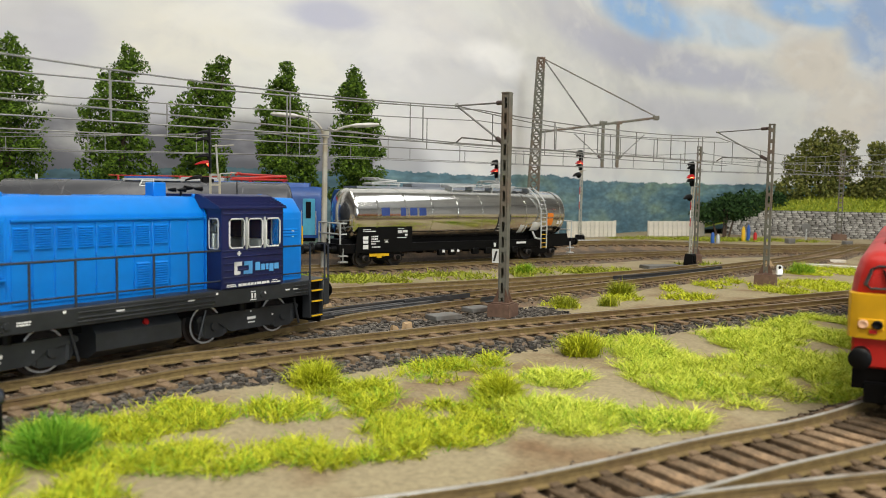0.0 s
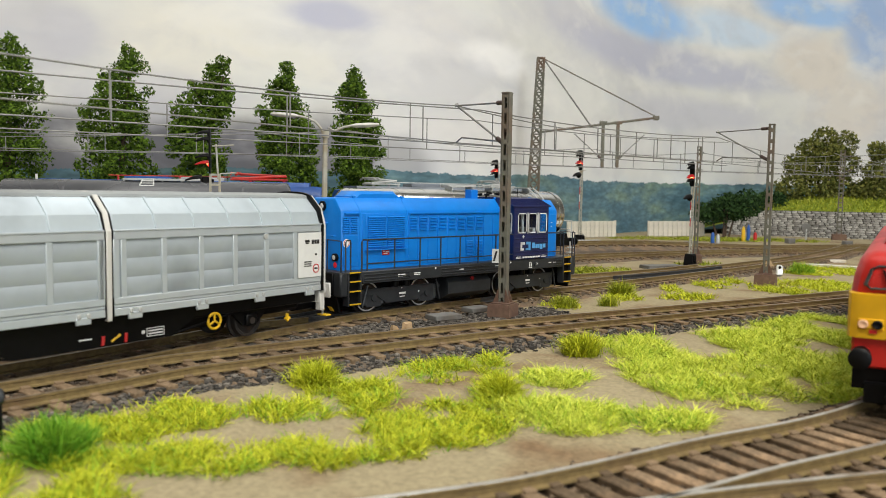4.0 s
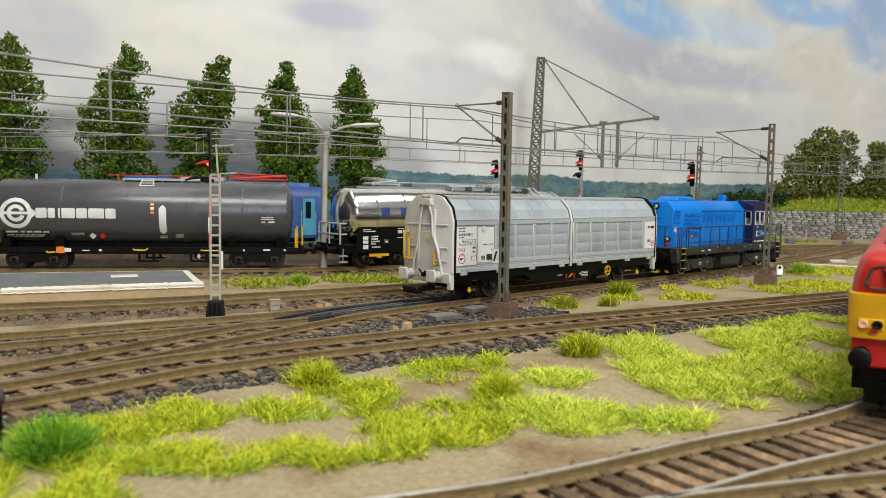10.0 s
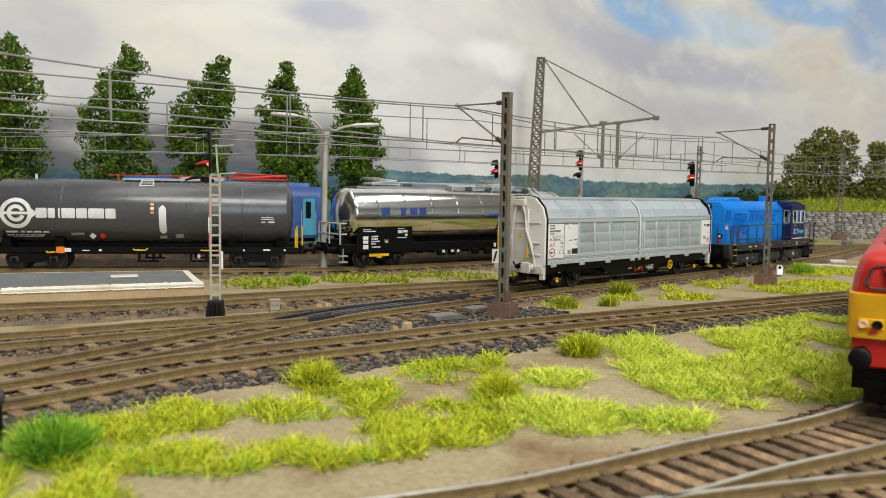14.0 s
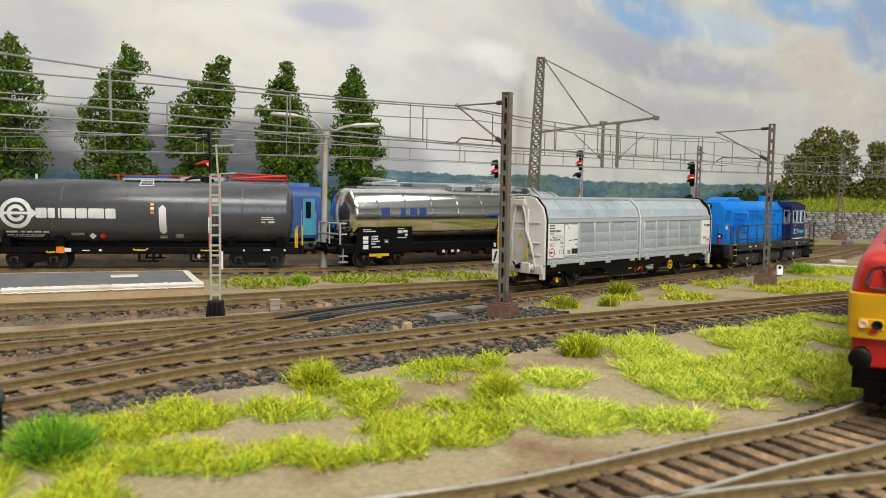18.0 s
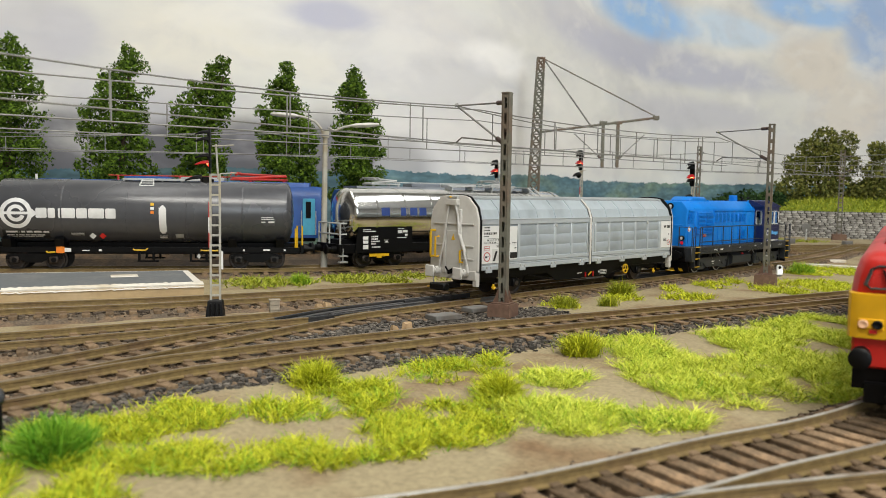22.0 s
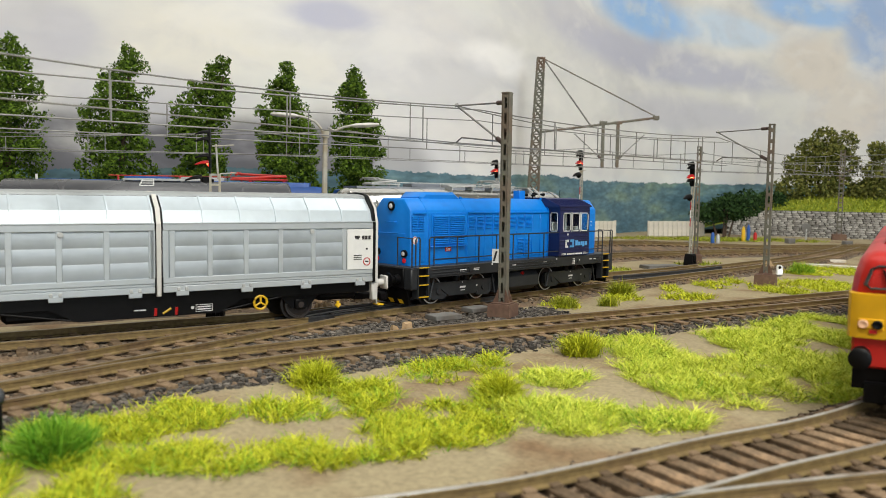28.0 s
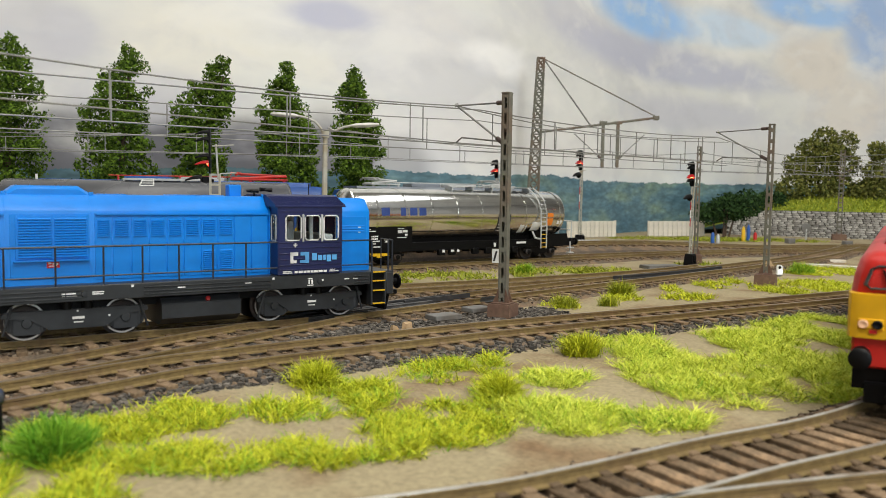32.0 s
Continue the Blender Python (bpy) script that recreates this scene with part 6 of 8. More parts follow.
def make_red_loco():
    def piece(name, b, material, parent, label=""):
        if isinstance(b, Build):
            b.v = [(x, y * (0.78 if z > 15.9 else 1.0) * (1 - 0.011 * max(0.0, z - 31.8) if name in ("window_frame", "cab_curtain", "wiper") else 1.0), z if z < 15.5 else 15.5 + (z - 15.5) * 0.71 if z < 29.4 else 25.4 + (z - 29.4) * 0.47) for x, y, z in b.v]
        return part(name, b, material, parent, label)
    R = thing("diesel_locomotive", "red and yellow diesel locomotive model with black buffers", "locomotive")
    GRIME = surface("grey_rubber", (0.03, 0.03, 0.03), 0.6)
    WARM = surface("lit_headlamp", (0.70, 0.42, 0.26), 0.3, glow=(1.0, 0.55, 0.28), glow_power=0.12, bump=0)
    LOCO_RED = surface("loco_red_paint", (0.52, 0.018, 0.012), 0.4, var=0.04, size=3, bump=0.02, smudge=0.05)
    LOCO_YELLOW = surface("loco_yellow_paint", (0.80, 0.43, 0.01), 0.4, var=0.04, size=3, bump=0.02, smudge=0.05)

    def ring(x, half, z0, z1, r=2.2):
        up = [(half, z0), (half - 0.6, z0 + (z1 - z0) * 0.4), (half - 1.9, z0 + (z1 - z0) * 0.76), (half - 3.4, z1 - 1.6), (half - 5.6, z1 - 0.4), (half - 8.2, z1)]
        return [(x, y, z) for y, z in up] + [(x, -y, z) for y, z in up[::-1]]
    piece("lower_body", Build().loft([[(x, -h, 16), (x, h, 16), (x, h, 29.5), (x, -h, 29.5)] for x, h in ((-1.4, 14.6), (-0.6, 16.4), (1.2, 17.2), (220, 17.2))]), LOCO_YELLOW, R, "yellow front band")
    piece("buffer_beam", Build().box(-0.4, 220, -12.4, 12.4, 9.2, 16.2, 0.5), LOCO_RED, R, "red buffer beam")
    piece("upper_body", Build().loft([ring(x, h, 29.3, z) for x, h, z in ((1.6, 13.4, 44.0), (2.2, 15.2, 46.4), (4.4, 16.6, 48.4), (9, 17.0, 49.2), (220, 17.0, 49.2))]), LOCO_RED, R, "red upper body")
    # window surrounds: recessed dark glass with a raised red frame
    for y0, y1 in ((-13.4, -1.4), (1.4, 13.4)):
        pts = [(y0 + 1.6, 31.8), (y1 - 1.6, 31.8), (y1, 33.4), (y1 - 0.4, 40.8), (y1 - 2, 42.2), (y0 + 2, 42.2), (y0 + 0.4, 40.8), (y0, 33.4), (y0 + 1.6, 31.8)]
        f = piece("window_frame", Build().tube([(1.0 + (z - 31) * 0.055, y, z) for y, z in pts], 0.55, 8), GRIME, R, "grey window rubber")
        pane("windscreen", squeeze([[(0.9 + (z - 31) * 0.055 + d, y, z) for y, z in pts[:-1]] for d in (0, 0.25)]), f, "dark windscreen")
        piece("cab_curtain", Build().loft([[(2.1, y0 + 1 + 3.2 * k + q, 32) for q in (0, 1.2)] + [(2.2, y0 + 1 + 3.2 * k + q, 42) for q in (1.2, 0)] for k in (0, 0.06)]), END_GREY, f, "pale curtain")
        piece("wiper", Build().tube([(0.8, (y0 + y1) / 2, 32), (1.2, (y0 + y1) / 2 + 2.4, 40.6)], 0.28, 6), BLACK, f)
    for s in (-1, 1):
        a = piece("lamp_box", Build().box(-1.7, 0, *sorted((s * 7.6, s * 15.0)), 18.2, 22.6, 0.8), LOCO_YELLOW, R)
        for y, m in ((s * 13.2, WARM), (s * 9.6, BLACK)):
            piece("lamp", Build().spin([(-1.5, 1.35), (-2.1, 1.35), (-2.3, 1.05), (-2.0, 0.05)], 18, "x", (0, y, 20.4)), m, a, "lit headlamp" if m is WARM else "dark tail lamp")
        piece("lamp_slot", Build().box(-1.75, -1.3, *sorted((s * 9.6, s * 11.6)), 17.6, 18.8), RED, a)
        bf = piece("buffer", Build().spin([(0, 2.0), (-2.6, 1.9), (-2.6, 1.3), (-4.6, 1.3)], 16, "x", (-0.4, s * 10.4, 12.0)), BLACK, R)
        piece("buffer_plate", Build().spin([(-4.4, 1.6), (-4.9, 2.3), (-5.6, 2.3), (-6.0, 1.8), (-6.1, 0.05)], 26, "x", (-0.4, s * 10.4, 12.0)), BLACK, bf, "round black buffer plate")
    piece("number_plate", Build().box(-1.75, -1.3, -3.4, 3.4, 24.6, 28, 0.2), LIGHT_IRON, R, "grey plate")
    piece("grille_slot", Build().box(-1.75, -1.3, -6, 5, 16.6, 18.0), RED, R)
    piece("roof_cowl", Build().loft([ring(x, h, 47, z) for x, h, z in ((34, 8.5, 53.5), (35, 10, 56), (38, 10.4, 57.2), (120, 10.4, 57.2))]), LOCO_RED, R, "raised red roof cowl")
    piece("coupling", Build().box(-9, 0, -2.4, 2.4, 5.4, 8.6, 0.6), BLACK, R)
    piece("hose", Build().tube([(-0.6, 4.4, 10), (-3.4, 4.6, 8), (-3.6, 4.6, 4.4), (-1.2, 4.8, 3.4)], 0.7, 8), BLACK, R)
    piece("rail_guard", Build().box(-0.4, 1.0, -9.6, 9.6, 1.4, 6.2, 0.4), BLACK, R)
    piece("frame", Build().box(0.5, 220, -12, 12, 4.4, 9.4), BLACK, R)
    for x in (24, 56):
        wheelset(R, x, 6.0, DARK_STEEL)
    bg = piece("bogie", Build().box(8, 72, -13, -11.6, 3, 8, 0.4), BLACK, R)
    return R


RED_LOCO = make_red_loco()
RED_LOCO.matrix_basis = pose(101.0 * MM, 166.3 * MM, 0, 0, 0, 60)


# ---- masts, wires and signals ----
MAST_GREEN = surface("mast_grey_green", (0.15, 0.148, 0.118), 0.7, var=0.15, size=2.5, bump=0.1, other=(0.16, 0.108, 0.075), amount=0.55)
RUST = surface("rusty_foundation", (0.125, 0.07, 0.047), 0.85, var=0.15, size=1.6, bump=0.3, other=(0.165, 0.1, 0.065), amount=0.5)
INSULATOR = surface("brown_insulator", (0.06, 0.03, 0.022), 0.35, var=0.1, bump=0)
WIRE = surface("grey_wire", (0.26, 0.255, 0.24), 0.5, metal=0.2, var=0.05, bump=0)
SIGNAL_GREY = surface("signal_pale_grey", (0.42, 0.41, 0.36), 0.6, var=0.08, size=2.5, bump=0.05, other=(0.36, 0.29, 0.17), amount=0.5)
RED_LIGHT = surface("lit_red_signal", (0.6, 0.01, 0.01), 0.3, glow=(1.0, 0.035, 0.02), glow_power=5.0, bump=0)
RED_CORE = surface("lit_signal_core", (0.9, 0.4, 0.1), 0.3, glow=(1.0, 0.42, 0.12), glow_power=6.0, bump=0)


def lattice_mast(x, y, height, turn, label, sign=False, base=True, width=1.4, foundation=(4.7, 4.6)):
    """A mast of two channels joined by battens, on a foundation."""
    M = thing("catenary_mast", label, "mast", x, y, -5, turn, group="catenary masts along the tracks")
    top = height + 5
    z0 = 8.0 if base else 0.0
    for s in (-1, 1):
        b = Build().box(s * width - 0.35, s * width + 0.35, -1.5, 1.5, z0, top, 0.08)
        b.box(*sorted((s * width, s * (width - 0.8))), -1.5, -1.15, z0, top)
        b.box(*sorted((s * width, s * (width - 0.8))), 1.15, 1.5, z0, top)
        part("channel", b, MAST_GREEN, M)
    z = z0 + 1.5
    while z < top - 1:
        for yy in (-1.45, 1.1):
            part("batten", Build().box(-width + 0.2, width - 0.2, yy, yy + 0.35, z, z + 1.9), MAST_GREEN, M)
        z += 6.1
    part("mast_cap", Build().box(-width - 0.4, width + 0.4, -1.8, 1.8, top - 0.2, top + 0.4, 0.1), MAST_GREEN, M)
    if base:
        fx, fy = foundation
        part("foundation", Build().loft([[(-fx * k, -fy * k, z), (fx * k, -fy * k, z), (fx * k, fy * k, z), (-fx * k, fy * k, z)] for z, k in ((-1, 1.04), (6.6, 1.0), (7.2, 0.95))]), RUST, M, "rust-brown foundation block")
        part("foot_plate", Build().box(-3.8, 3.8, -3.6, 3.6, 7.1, 7.8, 0.15), RUST, M)
        for s in (-1, 1):
            part("gusset", Build().plate([(s * width, 7.8), (s * 3.6, 7.8), (s * width, 13.6)], -1.7, -1.2), RUST, M)
            part("gusset", Build().plate([(s * width, 7.8), (s * 3.6, 7.8), (s * width, 13.6)], 1.2, 1.7), RUST, M)
    if sign:
        sg = part("sign_plate", Build().box(-width - 2.9, -width - 0.1, -2.1, -1.8, 23.5, 29), WHITE, M, "white sign with a black slash")
        part("slash", Build().loft([[(-width - 2.4, yy, 24.2), (-width - 1.6, yy, 24.2), (-width - 0.5, yy, 28.2), (-width - 1.3, yy, 28.2)] for yy in (-2.2, -2.1)]), BLACK_MARK, sg)
    return M


def rod(points, r, material, label, name="wire", group="", category="wire", seg=6):
    return solid(name, Build().tube(points, r, seg), material, label, category, group, smooth=60)


def cantilever(mast, mx, my, tx, ty, zm=84, zc=68, top=82, low=65):
    """Arm from a mast to the wires over a track, as parts of the mast."""
    inv = mast.matrix_basis.inverted()

    def loc(p):
        q = inv @ (Vector(p) * MM)
        return tuple(c / MM for c in q)

    def lerp(p, q, k):
        return tuple(a + (b - a) * k for a, b in zip(p, q))
    a, b, m, c = (mx, my, top), (mx, my, low), (tx, ty, zm), (tx, ty, zc)
    arm = part("cantilever", Build().tube([loc(b), loc(m)], 0.42, 8), WIRE, mast, "thin grey cantilever tube")
    part("top_tube", Build().tube([loc(a), loc(m)], 0.36, 8), WIRE, arm)
    part("steady_arm", Build().tube([loc(lerp(b, m, 0.1)), loc((tx + (mx - tx) * 0.12, ty + (my - ty) * 0.12, zc + 2)), loc(c)], 0.34, 8), WIRE, arm)
    for p, q in ((a, m), (b, m)):
        s, e = loc(lerp(p, q, 0.06)), loc(lerp(p, q, 0.17))
        part("insulator", Build().tube([s, lerp(s, e, 0.12), lerp(s, e, 0.2), lerp(s, e, 0.45), lerp(s, e, 0.55), lerp(s, e, 0.8), lerp(s, e, 0.9), e], 0.95, 10), INSULATOR, arm, "brown insulator")
    part("clamp", Build().tube([loc((tx - 0.8, ty, zm)), loc((tx + 0.8, ty, zm + 0.4))], 0.8, 8), WIRE, arm)


def catenary(supports, label, sag=7.0, zm=84, zc=68, drops=4, r=0.27):
    """Bearing wire, contact wire and droppers over one track."""
    C = thing("overhead_line", label, "wire", group="overhead lines above the tracks")
    for (xa, ya, *da), (xb, yb, *db) in zip(supports[:-1], supports[1:]):
        da, db, pts = (da or [0])[0], (db or [0])[0], []
        for i in range(15):
            k = i / 14
            pts.append((xa + (xb - xa) * k, ya + (yb - ya) * k, zm - sag * 4 * k * (1 - k) + da + (db - da) * k))
        part("bearing_wire", Build().tube(pts, r, 6), WIRE, C)
        part("contact_wire", Build().tube([(xa, ya, zc + da), (xb, yb, zc + db)], r, 6), WIRE, C)
        for j in range(drops):
            k = (j + 0.5) / drops
            x, y = xa + (xb - xa) * k, ya + (yb - ya) * k
            dz = da + (db - da) * k
            part("dropper", Build().tube([(x, y, zc + dz), (x, y, zm + dz - sag * 4 * k * (1 - k))], r * 1.05, 6), WIRE, C)
    return C


m1 = lattice_mast(24.4, 315, 85.5, -28, "grey-green lattice catenary mast on a rust-brown foundation", sign=True)
cantilever(m1, 24.4, 315, 5, 348)
m2 = lattice_mast(187, 456, 88, -28, "grey-green lattice catenary mast beside sand and grass", foundation=(5.6, 5.6))
cantilever(m2, 187, 456, 172, 503, 87, 69, 86, 67)
m3 = lattice_mast(502, 1003, 108, -20, "tall brown catenary mast before the stone wall", width=2.6, foundation=(8, 8))
m4 = lattice_mast(193, 603, 84, -20, "slim grey catenary mast beside a red signal", width=1.3)
cantilever(m4, 193, 603, 222, 684, 84, 68)
cantilever(m3, 502, 1003, 452, 775, 92, 74, 100, 80)
catenary([(-185, 81, -2.0), (5, 348), (172, 503), (338, 690)], "grey overhead wires above the main track", 5.5, 84, 68, drops=5, r=0.26)
catenary([(-290, 130), (16, 364), (172, 503)], "grey overhead wires above the turnout's straight leg", 2.5, 84, 68, drops=6, r=0.3)
catenary([(-360, 190), (18, 417), (195, 548)], "grey overhead wires above the middle track", 2.5, 84, 68, drops=7)
catenary([(-420, 425), (-60, 500), (222, 684), (452, 775), (760, 870)], "grey overhead wires above the tank wagons", 7, 84, 68, drops=6)
catenary([(-520, 520), (-130, 538), (120, 676), (420, 800), (760, 930)], "grey overhead wires above the rear track", 7, 86, 70, drops=6)
catenary([(338, 690), (520, 880), (760, 1080)], "grey overhead wires towards the stone wall", 6, 86, 70, drops=6)


def portal():
    """A tall lattice tower that carries a boom with two hanging posts."""
    P = thing("portal_tower", "tall grey lattice tower with a cable-stayed boom", "mast", 95, 862, -5)
    H = 197
    for sx in (-1, 1):
        for sy in (-1, 1):
            part("leg", Build().tube([(sx * 6.2, sy * 4.6, 0), (sx * 3.4 + 7, sy * 2.4, H)], 1.1, 6), MAST_GREEN, P)
    n = 22
    for i in range(n):
        k0, k1 = i / n, (i + 1) / n
        for sy in (-1, 1):
            def at(s, k):
                return (s * (6.2 - 2.8 * k) + 7 * k, sy * (4.6 - 2.2 * k), H * k)
            part("brace", Build().tube([at(-1, k0), at(1, k1)], 0.75, 5), MAST_GREEN, P)
            part("brace", Build().tube([at(1, k0), at(-1, k1)], 0.75, 5), MAST_GREEN, P)
            part("strut", Build().tube([at(-1, k1), at(1, k1)], 0.5, 5), MAST_GREEN, P)
    part("cap", Build().box(2.6, 11.4, -3, 3, H, H + 1.4, 0.2), MAST_GREEN, P)
    boom = part("boom", Build().tube([(10, 0, 119), (133, 0, 136)], 1.25, 8), MAST_GREEN, P)
    part("boom_tip", Build().box(130, 136, -2, 2, 133.5, 138, 0.4), MAST_GREEN, boom)
    part("stay", Build().tube([(10, 0, H), (133, 0, 137)], 0.7, 6), MAST_GREEN, P)
    for dy in (-1.6, 1.6):
        part("stay", Build().tube([(10, dy, H), (62, dy, 127)], 0.5, 6), WIRE, P)
    for x in (76, 92):
        d = part("hanging_post", Build().box(x - 1.6, x + 1.6, -1.6, 1.6, 82, 130, 0.2), MAST_GREEN, P)
        part("post_head", Build().box(x - 4, x + 4, -2, 2, 128.4, 131.5, 0.3), MAST_GREEN, d)
        part("cantilever", Build().tube([(x, 0, 90), (x - 30 if x < 80 else x + 30, 6, 118)], 0.6, 6), WIRE, d)
        part("insulator", Build().tube([(x, 0, 90), (x - 5 if x < 80 else x + 5, 1, 94.7)], 1.3, 8), INSULATOR, d)
    return P


portal()


def ladder(parent, w, z0, z1, step, mat, y=0.0, r=0.5):
    for s in (-1, 1):
        part("ladder_side", Build().box(s * w - r, s * w + r, y - r, y + r, z0, z1, 0.08), mat, parent)
    z = z0 + step * 0.6
    while z < z1:
        part("rung", Build().box(-w, w, y - r * 0.8, y + r * 0.8, z - 0.38, z + 0.38), mat, parent)
        z += step


def hood(parent, x, y, z, size, lit, reach=2.5):
    """A signal lens under its long scoop-shaped hood, facing -x."""
    arcs = [(x, 0.58, 0.12), (x - size * reach * 0.5, 0.5, 0.02), (x - size * reach, 0.18, -0.28)]
    rings = []
    for xx, r, dz in arcs:
        up = [(xx, y + size * r * math.cos(a), z + size * (dz + r * math.sin(a))) for a in np.linspace(0.0, math.pi, 9)]
        low = [(xx, y + size * r * 0.86 * math.cos(a), z + size * (dz - 0.03 + r * 0.86 * math.sin(a))) for a in np.linspace(math.pi, 0.0, 9)]
        rings.append(up + low)
    # The lit lamp's red glow on its hood is put into the paint.
    h = part("lamp_hood", Build().loft(rings), RED if lit else BLACK, parent, "hood painted red as its lamp lights it" if lit else "black lamp hood")
    part("lens", Build().spin([(x - 0.1, size * 0.5), (x - 0.5, size * 0.4), (x - 0.7, 0.05)], 14, "x", (0, y, z)), RED_LIGHT if lit else BLACK, h, "glowing red lens" if lit else "dark lens")
    if lit:
        part("lens_core", Build().spin([(x - 0.6, size * 0.28), (x - 0.9, 0.05)], 10, "x", (0, y, z)), RED_CORE, h, "bright centre of the lamp")
    return h


def signal(x, y, height, turn, label, head, lit, low_lamp, size=2.2, k=1.0):
    S = thing("light_signal", label, "signal", x, y, -5, turn, group="light signals beside the tracks")
    part("base", Build().loft([[(-3.6 * q * k, -3.4 * q * k, z), (3.6 * q * k, -3.4 * q * k, z), (3.6 * q * k, 3.4 * q * k, z), (-3.6 * q * k, 3.4 * q * k, z)] for z, q in ((0, 1.0), (7.6 * k, 0.78), (8 * k, 0.7))]), BLACK, S, "black foot")
    for q in (-1.6, 0, 1.6):
        part("base_rib", Build().box(q * k - 0.3, q * k + 0.3, -3.6 * k, -2.2 * k, 0, 7 * k, 0.1), BLACK, S)
    top = height + 5
    ladder(S, 1.75 * k, 7.5 * k, top - head * 1.0, 3.9 * k, SIGNAL_GREY, 0, 0.42 * k)
    part("mast_stripe", Build().box(-2.5 * k, -2.05 * k, -0.3, 0.3, top * 0.38, top * 0.62), RED, S, "red and white mast board")
    part("mast_stripe_white", Build().box(-2.56 * k, -2.0 * k, -0.34, 0.34, top * 0.46, top * 0.54), WHITE_MARK, S)
    plate = part("target_plate", Build().loft([[(xx, yy, zz) for yy, zz in ((-1.2 * k, top - head), (1.2 * k, top - head), (1.6 * k, top - head + 2), (1.6 * k, top - 2), (0.9 * k, top), (-0.9 * k, top), (-1.6 * k, top - 2), (-1.6 * k, top - head + 2))] for xx in (-2.2 * k, -1.5 * k)]), BLACK, S, "black signal head")
    n = 4
    for i in range(n):
        hood(plate, -2.2 * k, 0, top - 2.2 - (head - 4.4) * (0, 0.2, 0.68, 0.88)[i], size, i == lit)
    part("service_rail", Build().tube([(-1, 0, top - head * 0.4), (7 * k, 0, top - head * 0.4 + 0.6)], 0.3, 6), SIGNAL_GREY, S)
    part("service_rail", Build().tube([(2 * k, 0, top - head), (8 * k, 0, top - head + 0.4)], 0.3, 6), SIGNAL_GREY, S)
    for yy in (-0.9, 0.9):
        part("head_stay", Build().tube([(1.2 * k, yy, top - head - 2), (0.4 * k, yy, top - head * 0.35)], 0.32, 6), SIGNAL_GREY, S)
    if low_lamp:
        hb = part("lower_lamp", Build().box(-4.8 * k, -2.2 * k, -1, 1, low_lamp, low_lamp + 2.4, 0.3), BLACK, S, "lower dark lamp")
        hood(hb, -4.8 * k, 0, low_lamp + 1.3, size * 1.2, False)
    part("white_stop_board", Build().box(2.2 * k, 2.9 * k, -0.2, 0.2, 20, 27), WHITE_MARK, S)
    return S


signal(-88.3, 306, 69.5, 10, "pale ladder-mast light signal with a glowing red lamp", 17.5, 3, 53.5, 2.1)
signal(142, 822, 92, 55, "far light signal with a glowing red lamp", 20, 2, 70, 4.4, 1.3)
signal(185, 590, 72, 50, "light signal with a red lamp beside a slim mast", 18, 2, 49, 3.6, 1.1)
signal(47, 700, 76, 55, "far light signal showing red behind a mast", 16, 2, 0, 3.6, 1.1)


def double_lamp():
    Y = thing("yard_lamp", "pale grey yard lamp post with two curved arms", "lamp", -74, 491, -5)
    part("post", Build().tube([(0, 0, 0), (0, 0, 40), (0.4, 0, 87)], 2.2, 12, 1.4), SIGNAL_GREY, Y)
    part("collar", Build().tube([(0.4, 0, 84), (0.4, 0, 88)], 2.4, 12), SIGNAL_GREY, Y)
    for s, z in ((-1, 97), (1, 91.5)):
        a = part("arm", Build().tube([(0.4 + s * 1.0, 0, 86), (s * 2.6, 0, 90), (s * 6, 0, z - 3.2), (s * 12, 0, z - 0.8), (s * 17, 0, z)], 0.75, 8), SIGNAL_GREY, Y)
        part("lamp_head", Build().loft([[(s * x, w * math.cos(t), z + dz + h * math.sin(t)) for t in np.linspace(0, 2 * math.pi, 13)[:-1]] for x, w, h, dz in ((16, 0.8, 0.7, 0), (19, 2.4, 1.3, 0.2), (27, 2.7, 1.5, 0.6), (32, 2.0, 1.1, 0.9), (33.5, 0.6, 0.4, 1))]), END_GREY, a, "pale elongated lamp head")
    return Y


double_lamp()

# ---- platforms, wall, fences and small things ----
BOARD_TAN = surface("tan_board_edge", (0.50, 0.36, 0.19), 0.75, var=0.08, size=3, bump=0.1, other=(0.56, 0.43, 0.26), amount=0.5)
SLATE = surface("slate_paving", (0.125, 0.135, 0.14), 0.8, var=0.12, size=2, bump=0.15, other=(0.17, 0.17, 0.165), amount=0.4)
PALE_RIM = surface("pale_plaster_rim", (0.70, 0.66, 0.58), 0.8, var=0.08, size=2, bump=0.2, other=(0.55, 0.48, 0.36), amount=0.4)
CONCRETE = surface("grey_concrete", (0.17, 0.165, 0.155), 0.9, var=0.12, size=1.6, bump=0.25, other=(0.12, 0.105, 0.09), amount=0.5)
TAN_ROCK = surface("tan_rock", (0.42, 0.29, 0.16), 0.9, var=0.2, size=1.4, bump=0.3)
pl = [(-105.5, 348), (-131, 405), (-212, 378), (-340, 325), (-340, 236), (-176.4, 314)]
P1 = thing("loading_platform", "low loading platform with tan sides and slate top", "platform")
part("platform_base", Build().slab(pl, -6, 3.6), BOARD_TAN, P1)
part("rim", Build().slab(pl, 3.6, 4.3), PALE_RIM, P1, "pale crumbling rim")
part("paving", Build().slab([(-110.5, 350.5), (-132.5, 401), (-212, 374.5), (-339, 321.5), (-339, 239.5), (-177, 317)], 4.3, 4.5), SLATE, P1, "slate-grey paving")
part("hatch_cover", Build().box(-6, 6, -5, 5, 4.4, 4.9, 0.3).moved(Matrix.Translation((-150, 371, 0)) @ Matrix.Rotation(radians(24), 4, "Z")), PALE_RIM, P1, "pale hatch cover")
crumbs = []
